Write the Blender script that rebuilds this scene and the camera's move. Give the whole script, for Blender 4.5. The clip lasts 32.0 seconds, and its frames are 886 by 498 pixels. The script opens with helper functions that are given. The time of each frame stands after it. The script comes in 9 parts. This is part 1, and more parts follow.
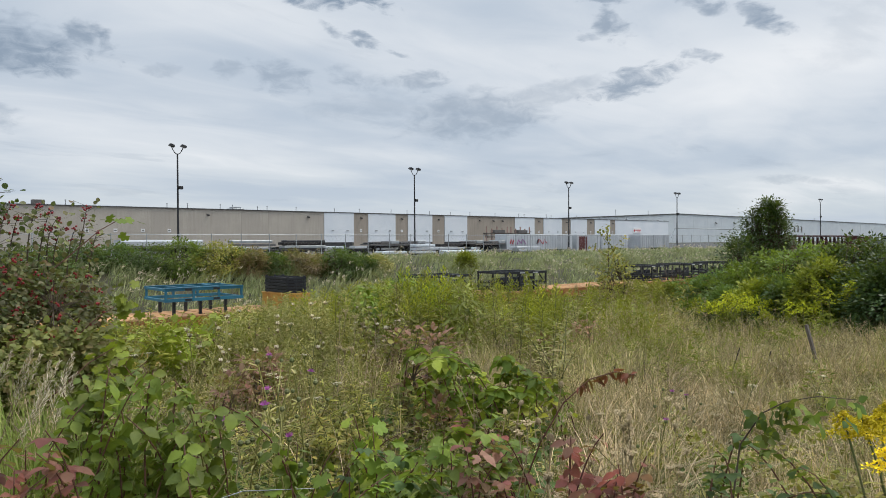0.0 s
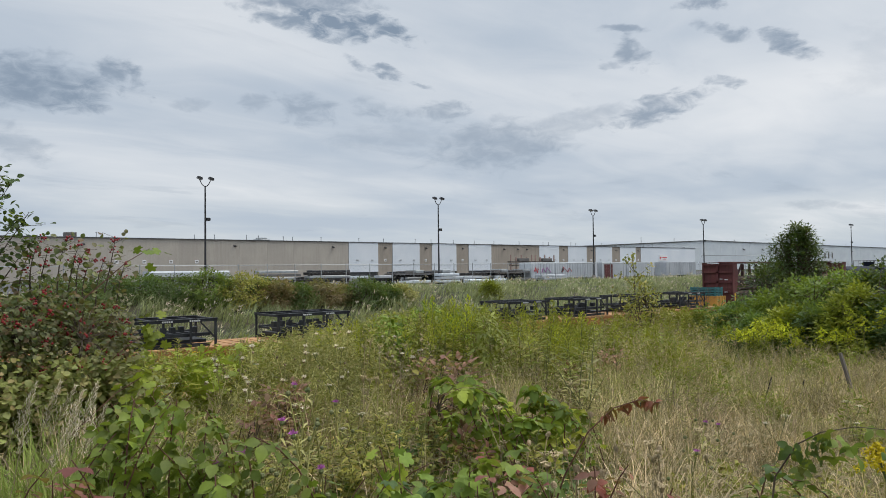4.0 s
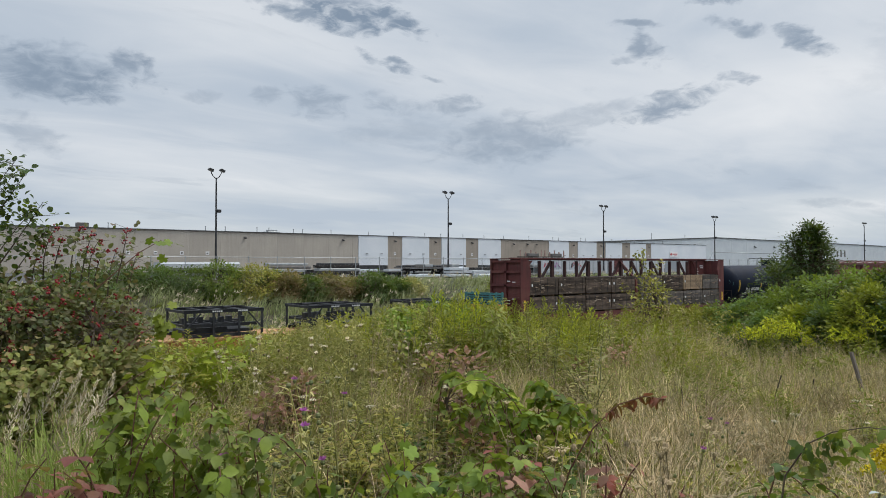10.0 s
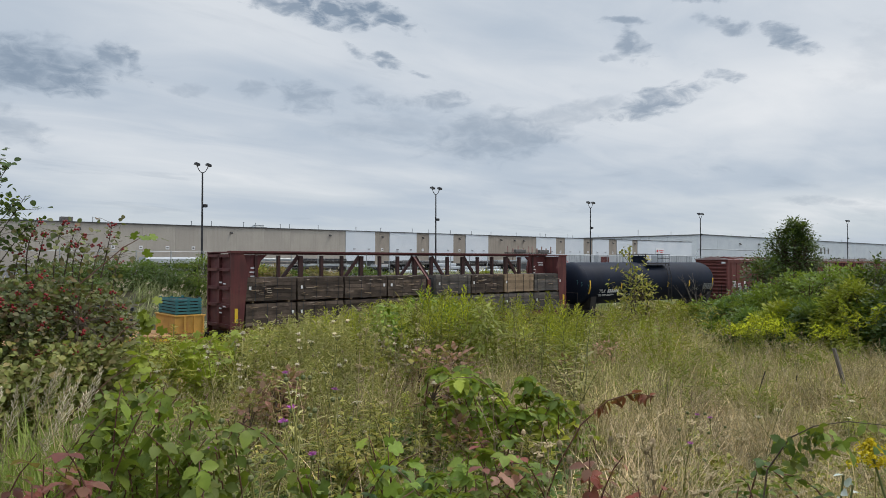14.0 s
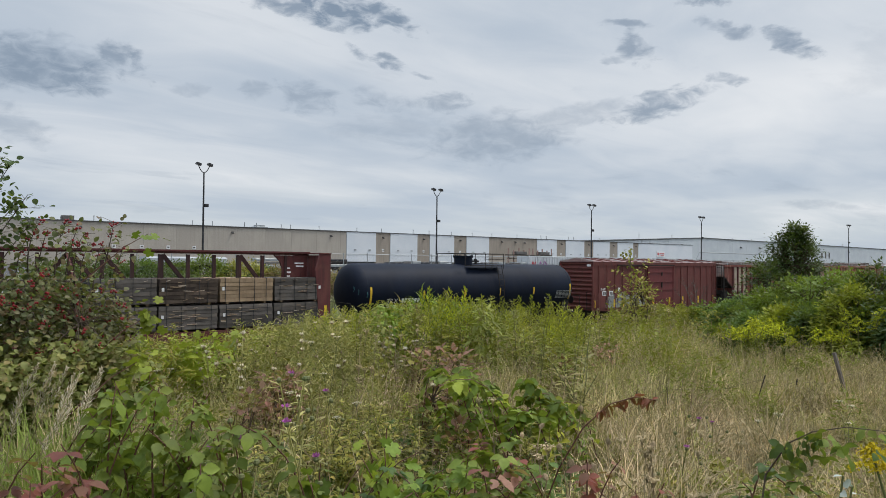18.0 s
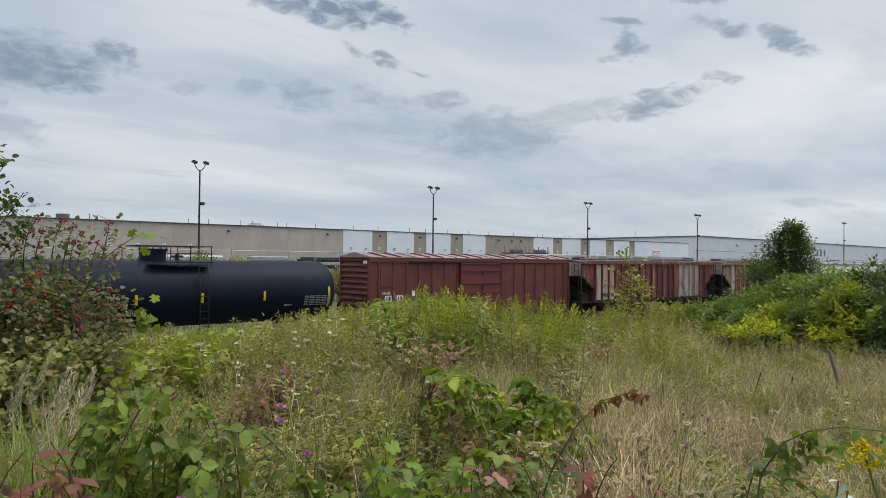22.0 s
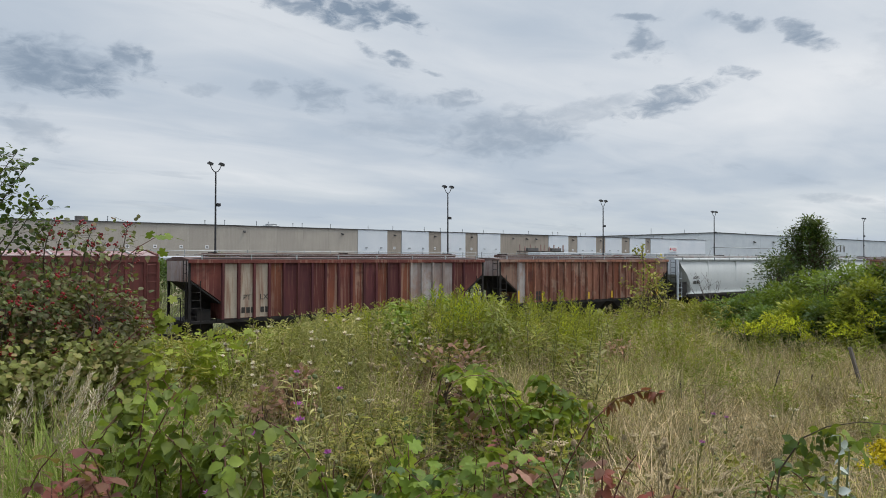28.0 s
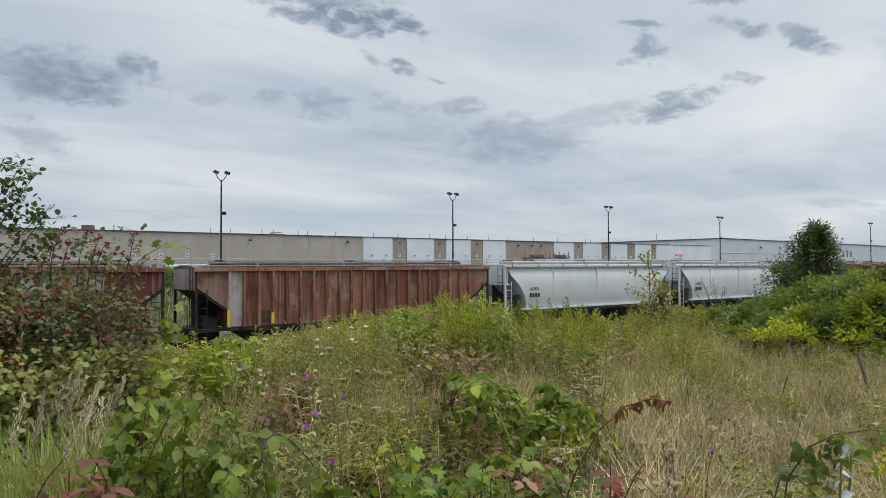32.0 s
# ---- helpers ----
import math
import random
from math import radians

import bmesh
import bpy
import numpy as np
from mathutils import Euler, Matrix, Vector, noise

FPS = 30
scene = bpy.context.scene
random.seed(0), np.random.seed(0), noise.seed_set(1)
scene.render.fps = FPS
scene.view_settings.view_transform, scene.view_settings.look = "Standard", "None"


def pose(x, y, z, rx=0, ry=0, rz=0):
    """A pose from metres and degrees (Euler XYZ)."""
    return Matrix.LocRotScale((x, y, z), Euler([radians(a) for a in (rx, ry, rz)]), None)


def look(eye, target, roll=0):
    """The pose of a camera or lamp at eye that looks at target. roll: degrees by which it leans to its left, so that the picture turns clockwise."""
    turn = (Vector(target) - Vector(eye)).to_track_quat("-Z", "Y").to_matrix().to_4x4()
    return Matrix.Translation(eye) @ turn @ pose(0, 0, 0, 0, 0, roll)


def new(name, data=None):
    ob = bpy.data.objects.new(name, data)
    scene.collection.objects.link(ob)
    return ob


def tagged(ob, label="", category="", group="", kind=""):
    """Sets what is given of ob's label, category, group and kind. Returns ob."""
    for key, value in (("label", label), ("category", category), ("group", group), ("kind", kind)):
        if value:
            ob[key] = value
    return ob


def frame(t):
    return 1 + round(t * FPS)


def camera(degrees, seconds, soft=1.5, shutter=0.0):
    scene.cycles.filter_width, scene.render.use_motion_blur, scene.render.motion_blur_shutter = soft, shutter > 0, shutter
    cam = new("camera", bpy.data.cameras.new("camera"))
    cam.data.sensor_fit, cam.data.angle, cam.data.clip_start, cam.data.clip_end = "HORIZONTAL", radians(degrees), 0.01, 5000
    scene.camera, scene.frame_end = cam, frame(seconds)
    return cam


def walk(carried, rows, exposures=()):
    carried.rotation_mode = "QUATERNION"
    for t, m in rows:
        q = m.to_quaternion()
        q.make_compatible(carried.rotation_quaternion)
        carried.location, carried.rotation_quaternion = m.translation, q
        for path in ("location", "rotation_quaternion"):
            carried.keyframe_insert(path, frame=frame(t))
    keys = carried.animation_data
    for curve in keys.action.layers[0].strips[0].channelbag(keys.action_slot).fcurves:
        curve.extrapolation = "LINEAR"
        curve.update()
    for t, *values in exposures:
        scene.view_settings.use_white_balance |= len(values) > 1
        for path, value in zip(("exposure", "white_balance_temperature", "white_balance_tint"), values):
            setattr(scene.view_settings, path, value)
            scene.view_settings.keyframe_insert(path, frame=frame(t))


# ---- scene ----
cam = camera(64.3, 32.0, soft=0.9)
# seconds, degrees right of the track's normal, degrees up, lean
PATH = [
    (0, 41.00, -0.670, 0.265), (0.5, 41.04, -0.439, 0.497), (1, 41.11, -0.117, 0.707), (1.5, 41.08, 0.312, 0.962), (2, 40.90, 0.804, 1.079),
    (2.5, 40.50, 1.239, 1.102), (3, 39.94, 1.566, 0.946), (3.5, 39.37, 1.729, 0.827), (5.5, 38.75, 1.456, 0.468), (6, 38.70, 1.403, 0.284),
    (6.5, 38.53, 1.396, 0.210), (7, 38.39, 1.376, 0.157), (7.5, 38.30, 1.358, 0.102), (8, 38.23, 1.347, 0.125), (8.5, 38.21, 1.357, 0.099),
    (9, 38.19, 1.327, 0.131), (9.5, 38.21, 1.288, 0.095), (10, 38.28, 1.231, 0.052), (10.5, 38.39, 1.210, 0.075), (11, 38.51, 1.148, 0.120),
    (11.5, 38.61, 1.109, 0.039), (12, 38.74, 1.051, 0.028), (12.5, 38.89, 0.988, -0.118), (13, 39.07, 0.962, -0.171), (13.5, 39.22, 0.924, -0.194),
    (14, 39.30, 0.892, -0.143), (14.5, 39.34, 0.851, -0.194), (16.5, 39.20, 0.950, -0.380), (17, 39.21, 1.005, -0.510), (17.5, 39.21, 1.027, -0.535),
    (18, 39.24, 1.009, -0.574), (18.5, 39.22, 0.973, -0.545), (19, 39.23, 0.977, -0.554), (19.5, 39.28, 0.984, -0.552), (20, 39.36, 0.977, -0.541),
    (20.5, 39.52, 0.969, -0.545), (21, 39.64, 0.918, -0.554), (21.5, 39.66, 0.914, -0.594), (22, 39.53, 0.858, -0.530), (22.5, 39.30, 0.835, -0.590),
    (23, 39.09, 0.834, -0.461), (23.5, 38.90, 0.867, -0.232), (24, 38.77, 0.945, 0.015), (24.5, 38.66, 1.015, 0.249), (25, 38.52, 1.078, 0.352),
    (25.5, 38.43, 1.095, 0.480), (27.5, 38.32, 0.870, -0.026), (28, 38.32, 0.770, -0.082), (28.5, 38.38, 0.704, -0.070), (29, 38.46, 0.687, -0.171),
    (29.5, 38.53, 0.738, -0.198), (30, 38.52, 0.840, -0.189), (30.5, 38.40, 0.988, -0.251), (31, 38.21, 1.113, -0.135), (31.5, 38.01, 1.212, -0.047),
    (32, 37.90, 1.348, 0.210),
]
EYE = Vector((0.0, 0.0, 4.4))


def aim(yaw, pitch, lean):
    y, p = radians(yaw), radians(pitch)
    way = Vector((math.sin(y) * math.cos(p), math.cos(y) * math.cos(p), math.sin(p)))
    return look(EYE, EYE + way * 50, -lean)


walk(cam, [(t, aim(y, p, r)) for t, y, p, r in PATH], exposures=[(0, 0.1), (1, 0.07), (2.5, 0.0), (32, 0.0)])

# ---- world: an overcast sky with torn grey clouds, and a veiled sun ----


class Nodes:
    """Short hand for shader node trees."""

    def __init__(self, tree):
        self.tree = tree
        tree.nodes.clear()

    def add(self, kind, **inputs):
        n = self.tree.nodes.new(kind)
        for key, value in inputs.items():
            slot = n.inputs[int(key[1:])] if key[0] == "i" and key[1:].isdigit() else n.inputs[key.replace("_", " ")]
            if isinstance(value, bpy.types.NodeSocket):
                self.tree.links.new(value, slot)
            else:
                slot.default_value = value
        return n

    def math(self, op, a, b=0.0, c=None, clamp=False):
        n = self.tree.nodes.new("ShaderNodeMath")
        n.operation, n.use_clamp = op, clamp
        for i, v in enumerate((a, b) if c is None else (a, b, c)):
            if isinstance(v, bpy.types.NodeSocket):
                self.tree.links.new(v, n.inputs[i])
            else:
                n.inputs[i].default_value = v
        return n.outputs[0]

    def mix(self, fac, a, b, mode="MIX"):
        n = self.tree.nodes.new("ShaderNodeMix")
        n.data_type, n.blend_type = "RGBA", mode
        for i, v in ((0, fac), (6, a), (7, b)):
            if isinstance(v, bpy.types.NodeSocket):
                self.tree.links.new(v, n.inputs[i])
            else:
                n.inputs[i].default_value = v if i == 0 else (*v, 1.0)
        return n.outputs[2]

    def ramp(self, fac, lo, hi):
        """A soft step of fac from lo to hi."""
        n = self.tree.nodes.new("ShaderNodeMapRange")
        n.interpolation_type = "SMOOTHSTEP"
        self.tree.links.new(fac, n.inputs[0])
        n.inputs[1].default_value, n.inputs[2].default_value = lo, hi
        return n.outputs[0]

    def noise(self, vector, scale, detail=4.0, rough=0.55, distortion=0.0):
        n = self.add("ShaderNodeTexNoise", Scale=scale, Detail=detail, Roughness=rough, Distortion=distortion)
        self.tree.links.new(vector, n.inputs["Vector"])
        return n.outputs["Fac"]

    def stretch(self, vector, sx, sy, sz, rz=0.0):
        n = self.add("ShaderNodeMapping", Vector=vector)
        n.inputs["Scale"].default_value = (sx, sy, sz)
        n.inputs["Rotation"].default_value = (0, 0, rz)
        return n.outputs[0]


SUN_UP, SUN_TURN = radians(60), radians(112)

world = bpy.data.worlds.new("overcast")
scene.world = world
world.use_nodes = True
W = Nodes(world.node_tree)
direction = W.add("ShaderNodeTexCoord").outputs["Generated"]
xyz = W.add("ShaderNodeSeparateXYZ", Vector=direction)
dx, dy, dz = xyz.outputs
up = W.math("MAXIMUM", dz, 0.0)
azimuth = W.math("MULTIPLY", W.math("ARCTAN2", dx, dy), 57.2958)
height = W.math("MULTIPLY", W.math("ARCSINE", dz), 57.2958)
# the cloud deck as a flat sheet overhead, seen in perspective
deep = W.math("ADD", up, 0.11)
sheet = W.add("ShaderNodeCombineXYZ", X=W.math("DIVIDE", dx, deep), Y=W.math("DIVIDE", dy, deep), Z=0.0).outputs[0]
broad = W.noise(W.stretch(sheet, 0.75, 1.0, 1.0, radians(-38)), 0.62, 4.0, 0.48, 0.3)
fine = W.noise(W.stretch(sheet, 0.6, 1.25, 1.0, radians(-34)), 2.1, 7.0, 0.58, 0.7)
veil = W.math("ADD", W.math("MULTIPLY", broad, 0.78), W.math("MULTIPLY", fine, 0.22))
# base tones: pale and warm low down, blue-grey in the thick parts
low = W.ramp(height, 0.0, 9.0)
pale = W.mix(low, (0.575, 0.64, 0.695), (0.7, 0.745, 0.8))
sky_color = W.mix(W.ramp(veil, 0.38, 0.60), (0.5, 0.575, 0.67), pale)
sky_color = W.mix(W.math("MULTIPLY", W.ramp(veil, 0.56, 0.72), 0.7), sky_color, (0.86, 0.88, 0.905))
# torn darker scraps of cloud: bearing, height, half width, half height, depth of tone, tilt
SCRAPS = [
    (26.2, 19.5, 3.6, 0.65, 1.0, -0.16), (29.8, 19.4, 2.9, 1.2, 1.25, -0.23), (33.9, 19.3, 3.0, 0.83, 1.2, -0.29), (28.0, 20.9, 5.4, 1.0, 1.0, -0.03),
    (32.1, 16.4, 0.9, 0.38, 0.8, -0.53), (34.6, 15.7, 1.5, 0.43, 0.9, -0.22), (37.4, 14.9, 1.0, 0.22, 0.6, -0.19), (8.6, 13.4, 5.2, 1.7, 1.0, -0.0),
    (11.5, 12.8, 2.6, 1.1, 1.0, 0.11), (14.3, 14.6, 1.6, 1.03, 0.9, -0.51), (19.2, 12.7, 1.7, 0.5, 0.35, -0.03), (8.0, 9.1, 2.1, 1.09, 0.45, -0.25),
    (24.2, 13.2, 1.2, 0.6, 0.45, 0.05), (28.2, 12.8, 2.0, 1.13, 0.6, -0.16), (33.9, 12.9, 2.1, 0.88, 0.5, -0.08), (39.0, 12.7, 2.2, 0.71, 0.65, 0.04),
    (53.9, 18.2, 1.6, 0.32, 0.8, -0.08), (54.5, 16.5, 1.3, 0.98, 0.85, -0.27), (53.0, 15.8, 1.1, 0.25, 0.6, -0.07), (61.1, 17.4, 2.0, 0.51, 0.85, -0.32),
    (65.2, 16.0, 1.8, 0.69, 0.95, -0.45), (59.5, 19.4, 1.4, 0.39, 0.9, -0.22), (61.0, 13.8, 1.2, 0.36, 0.75, -0.1), (55.9, 12.1, 3.6, 0.95, 0.9, 0.24),
    (49.0, 11.4, 4.9, 0.96, 0.45, 0.21), (43.6, 10.0, 6.0, 1.8, 0.65, 0.1), (35.3, 10.7, 5.5, 0.98, 0.3, 0.06), (68.1, 4.3, 3.1, 0.32, 0.35, -0.1),
]
wob = W.add("ShaderNodeCombineXYZ", X=W.math("MULTIPLY", azimuth, 0.3), Y=W.math("MULTIPLY", height, 0.62), Z=0.0).outputs[0]
torn = W.noise(wob, 1.9, 9.0, 0.6, 0.5)
# the scraps' outlines wander
drift_a = W.math("MULTIPLY", W.math("SUBTRACT", W.noise(wob, 0.9, 5.0, 0.55), 0.5), 3.4)
drift_e = W.math("MULTIPLY", W.math("SUBTRACT", W.noise(W.stretch(wob, 1.0, 1.0, 1.0, 2.0), 1.1, 5.0, 0.55), 0.5), 1.7)
blown_az, blown_el = W.math("ADD", azimuth, drift_a), W.math("ADD", height, drift_e)
wisp = W.math("SUBTRACT", torn, 0.5)
total = None
for az, el, wide, tall, depth, tilt in SCRAPS:
    wide, tall = wide * 1.3, tall * 1.35
    a, e = W.math("SUBTRACT", blown_az, az), W.math("SUBTRACT", blown_el, el)
    e2 = W.math("SUBTRACT", e, W.math("MULTIPLY", a, tilt))
    r = W.math("ADD", W.math("POWER", W.math("DIVIDE", a, wide), 2.0), W.math("POWER", W.math("DIVIDE", e2, tall), 2.0))
    s = W.math("SUBTRACT", W.math("ADD", 1.0, W.math("MULTIPLY", wisp, 2.8 if wide < 5.0 else 2.0)), r)
    s = W.math("MULTIPLY", W.ramp(s, 0.0, 1.25), depth)
    total = s if total is None else W.math("MAXIMUM", total, s)
# scraps of the same kind over the rest of the sky
rest = W.noise(W.stretch(sheet, 0.9, 1.6, 1.0, radians(-38)), 1.1, 7.0, 0.6, 0.4)
aside = W.ramp(W.math("ABSOLUTE", W.math("SUBTRACT", azimuth, 38.0)), 36.0, 50.0)
over = W.math("MAXIMUM", W.math("MAXIMUM", aside, W.ramp(height, 22.0, 28.0)), 0.3)
total = W.math("MAXIMUM", total, W.math("MULTIPLY", W.math("MULTIPLY", W.ramp(rest, 0.58, 0.68), over), 0.6))
sky_color = W.mix(W.math("MULTIPLY", total, 0.9), sky_color, (0.245, 0.315, 0.41))
# an overcast sky is brightest overhead
gain = W.math("ADD", 1.0, W.math("MULTIPLY", W.ramp(dz, 0.36, 0.92), 1.9))
nishita = W.add("ShaderNodeTexSky")
nishita.sky_type, nishita.sun_disc, nishita.sun_elevation, nishita.sun_rotation = "NISHITA", False, SUN_UP, SUN_TURN
thin = W.add("ShaderNodeBackground", Color=nishita.outputs[0], Strength=0.05)
deck = W.add("ShaderNodeBackground", Color=sky_color, Strength=gain)
both = W.add("ShaderNodeMixShader", Fac=0.93)
W.tree.links.new(thin.outputs[0], both.inputs[1])
W.tree.links.new(deck.outputs[0], both.inputs[2])
W.tree.links.new(both.outputs[0], W.add("ShaderNodeOutputWorld").inputs[0])

sun = new("sun", bpy.data.lights.new("sun", "SUN"))
sun.data.energy, sun.data.angle, sun.data.color = 2.2, radians(14), (1.0, 0.94, 0.84)
toward = Vector((math.sin(SUN_TURN) * math.cos(SUN_UP), math.cos(SUN_TURN) * math.cos(SUN_UP), math.sin(SUN_UP)))
sun.matrix_world = look(toward * 50, (0, 0, 0))
scene.view_settings.exposure = 0.0

# ---- materials ----


def surface(name, a, b, scale=2.0, rough=0.7, metal=0.0, bump=0.15, grain=30.0, streak=None, streak_amount=0.5, streak_scale=(3.0, 3.0, 0.25), streak_edge=(0.45, 0.68),
            specular=0.35, vary=0.0, patch=None, patch_amount=0.4, patch_scale=0.8):
    """A worn surface: two tones in broad clouds, fine grain in colour and relief, streaks that run down, and patches."""
    m = bpy.data.materials.new(name)
    m.use_nodes = True
    n = Nodes(m.node_tree)
    p = n.add("ShaderNodeTexCoord").outputs["Object"]
    info = n.add("ShaderNodeObjectInfo")
    shift = n.add("ShaderNodeVectorMath")
    n.tree.links.new(p, shift.inputs[0])
    off = n.math("MULTIPLY", info.outputs["Random"], 37.0)
    n.tree.links.new(n.add("ShaderNodeCombineXYZ", X=off, Y=off, Z=off).outputs[0], shift.inputs[1])
    p = shift.outputs[0]
    col = n.mix(n.ramp(n.noise(p, scale, 5.0), 0.3, 0.7), a, b)
    if streak:
        s = n.noise(n.stretch(p, *streak_scale), 2.0, 5.0, 0.6)
        col = n.mix(n.math("MULTIPLY", n.ramp(s, *streak_edge), streak_amount), col, streak)
    if patch:
        s = n.noise(p, patch_scale, 6.0, 0.65, 0.4)
        col = n.mix(n.math("MULTIPLY", n.ramp(s, 0.5, 0.62), patch_amount), col, patch)
    g = n.noise(p, grain, 3.0, 0.6)
    col = n.mix(0.22, col, n.mix(g, (0.0, 0.0, 0.0), (1.0, 1.0, 1.0)), "OVERLAY")
    if vary:
        v = n.add("ShaderNodeHueSaturation", Color=col, Value=n.math("ADD", 1.0 - vary, n.math("MULTIPLY", info.outputs["Random"], 2 * vary)))
        col = v.outputs[0]
    bs = n.add("ShaderNodeBsdfPrincipled", Base_Color=col, Metallic=metal)
    n.tree.links.new(n.math("ADD", rough - 0.1, n.math("MULTIPLY", g, 0.2)), bs.inputs["Roughness"])
    bs.inputs["Specular IOR Level"].default_value = specular
    if bump:
        b_ = n.add("ShaderNodeBump", Strength=bump, Distance=0.02, Height=g)
        n.tree.links.new(b_.outputs[0], bs.inputs["Normal"])
    n.tree.links.new(bs.outputs[0], n.add("ShaderNodeOutputMaterial").inputs[0])
    return m


def foliage(name, tones, rough=0.55, through_light=0.35, patches=None, vary=0.3):
    """Leaves and blades: each one its own tone, each plant its own vigour, with some light passing through."""
    m = bpy.data.materials.new(name)
    m.use_nodes = True
    n = Nodes(m.node_tree)
    isle = n.math("FRACT", n.math("ADD", n.add("ShaderNodeNewGeometry").outputs["Random Per Island"], n.add("ShaderNodeObjectInfo").outputs["Random"]))
    ramp = n.add("ShaderNodeValToRGB", Fac=isle)
    cr = ramp.color_ramp
    while len(cr.elements) < len(tones):
        cr.elements.new(0.5)
    for i, c in enumerate(tones):
        cr.elements[i].position, cr.elements[i].color = i / max(1, len(tones) - 1), (*c, 1.0)
    p = n.add("ShaderNodeTexCoord").outputs["Object"]
    here = n.add("ShaderNodeNewGeometry").outputs["Position"]
    luck = n.math("FRACT", n.math("MULTIPLY", n.add("ShaderNodeObjectInfo").outputs["Random"], 13.7))
    vigour = n.math("ADD", 1.0 - vary, n.math("MULTIPLY", luck, 2 * vary))
    vigour = n.math("MULTIPLY", vigour, n.math("ADD", 0.72, n.math("MULTIPLY", n.ramp(n.noise(here, 2.6, 3.0, 0.6), 0.36, 0.66), 0.6)))
    hue = n.math("ADD", 0.488, n.math("MULTIPLY", n.noise(here, 1.1, 2.0), 0.024))
    big = n.noise(p, 0.9, 3.0)
    col = n.mix(n.math("MULTIPLY", n.ramp(big, 0.35, 0.65), 0.35), ramp.outputs[0], tones[len(tones) // 2])
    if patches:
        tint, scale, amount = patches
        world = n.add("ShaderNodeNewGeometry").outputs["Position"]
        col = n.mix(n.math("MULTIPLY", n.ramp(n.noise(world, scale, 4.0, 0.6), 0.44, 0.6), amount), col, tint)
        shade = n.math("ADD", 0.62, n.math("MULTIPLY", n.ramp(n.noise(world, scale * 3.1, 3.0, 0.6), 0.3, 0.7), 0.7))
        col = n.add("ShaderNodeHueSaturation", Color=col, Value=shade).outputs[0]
    col = n.add("ShaderNodeHueSaturation", Color=col, Value=vigour, Hue=hue).outputs[0]
    g = n.noise(p, 55.0, 3.0)
    col = n.mix(0.3, col, n.mix(g, (0.0, 0.0, 0.0), (1.0, 1.0, 1.0)), "OVERLAY")
    bs = n.add("ShaderNodeBsdfPrincipled", Base_Color=col, Roughness=rough)
    bs.inputs["Specular IOR Level"].default_value = 0.3
    tr = n.add("ShaderNodeBsdfTranslucent", Color=n.mix(0.5, col, (0.25, 0.32, 0.03)))
    mx = n.add("ShaderNodeMixShader", Fac=through_light)
    n.tree.links.new(bs.outputs[0], mx.inputs[1])
    n.tree.links.new(tr.outputs[0], mx.inputs[2])
    n.tree.links.new(mx.outputs[0], n.add("ShaderNodeOutputMaterial").inputs[0])
    return m


RUST = (0.16, 0.06, 0.03)
M_concrete_tan = surface("tan_concrete", (0.37, 0.335, 0.29), (0.43, 0.39, 0.335), 0.15, 0.85, streak=(0.31, 0.28, 0.24), streak_amount=0.35, streak_scale=(0.9, 0.9, 0.05), grain=6.0, vary=0.02)
M_concrete_brown = surface("brown_concrete", (0.3, 0.26, 0.215), (0.34, 0.295, 0.245), 0.15, 0.85, streak=(0.2, 0.17, 0.14), streak_amount=0.35, streak_scale=(0.9, 0.9, 0.05), grain=6.0)
M_panel_white = surface("white_panel", (0.62, 0.66, 0.7), (0.68, 0.71, 0.74), 0.2, 0.6, grain=6.0, bump=0.05)
M_panel_grey = surface("grey_panel", (0.5, 0.54, 0.58), (0.56, 0.6, 0.63), 0.2, 0.6, grain=6.0, bump=0.05)
M_flashing = surface("dark_flashing", (0.05, 0.05, 0.05), (0.07, 0.07, 0.07), 1.0, 0.5)
M_asphalt = surface("asphalt", (0.05, 0.05, 0.05), (0.075, 0.072, 0.07), 0.3, 0.9)
M_soil = surface("weedy_soil", (0.028, 0.028, 0.014), (0.055, 0.046, 0.026), 0.5, 0.95, grain=9.0, patch=(0.03, 0.045, 0.012), patch_amount=0.7, patch_scale=0.35, bump=0.5)
M_ballast = surface("ballast", (0.13, 0.12, 0.11), (0.22, 0.2, 0.18), 6.0, 0.95, bump=0.8, grain=14.0)
M_galv = surface("galvanised_steel", (0.3, 0.32, 0.33), (0.4, 0.42, 0.43), 2.0, 0.5, metal=0.6)
M_pole = surface("dark_steel", (0.03, 0.03, 0.035), (0.05, 0.05, 0.05), 2.0, 0.55, metal=0.3)
M_red_steel = surface("maroon_paint", (0.085, 0.022, 0.022), (0.12, 0.032, 0.03), 0.8, 0.65, streak=(0.05, 0.02, 0.018), streak_amount=0.6, patch=(0.14, 0.06, 0.045), patch_amount=0.3)
M_box_red = surface("boxcar_red", (0.108, 0.029, 0.025), (0.137, 0.038, 0.032), 0.7, 0.65, streak=(0.061, 0.024, 0.020), streak_amount=0.5, patch=(0.144, 0.064, 0.050), patch_amount=0.25)
M_door_red = surface("door_red", (0.130, 0.029, 0.029), (0.151, 0.037, 0.036), 0.7, 0.6, streak=(0.086, 0.025, 0.025), streak_amount=0.4)
M_roof_metal = surface("weathered_roof", (0.3, 0.28, 0.27), (0.42, 0.41, 0.4), 0.8, 0.6, metal=0.3, patch=RUST, patch_amount=0.5)
M_roof_walk = surface("galvanised_grating", (0.34, 0.33, 0.32), (0.5, 0.48, 0.46), 1.2, 0.6, metal=0.2, patch=(0.2, 0.1, 0.07), patch_amount=0.6, patch_scale=0.7)
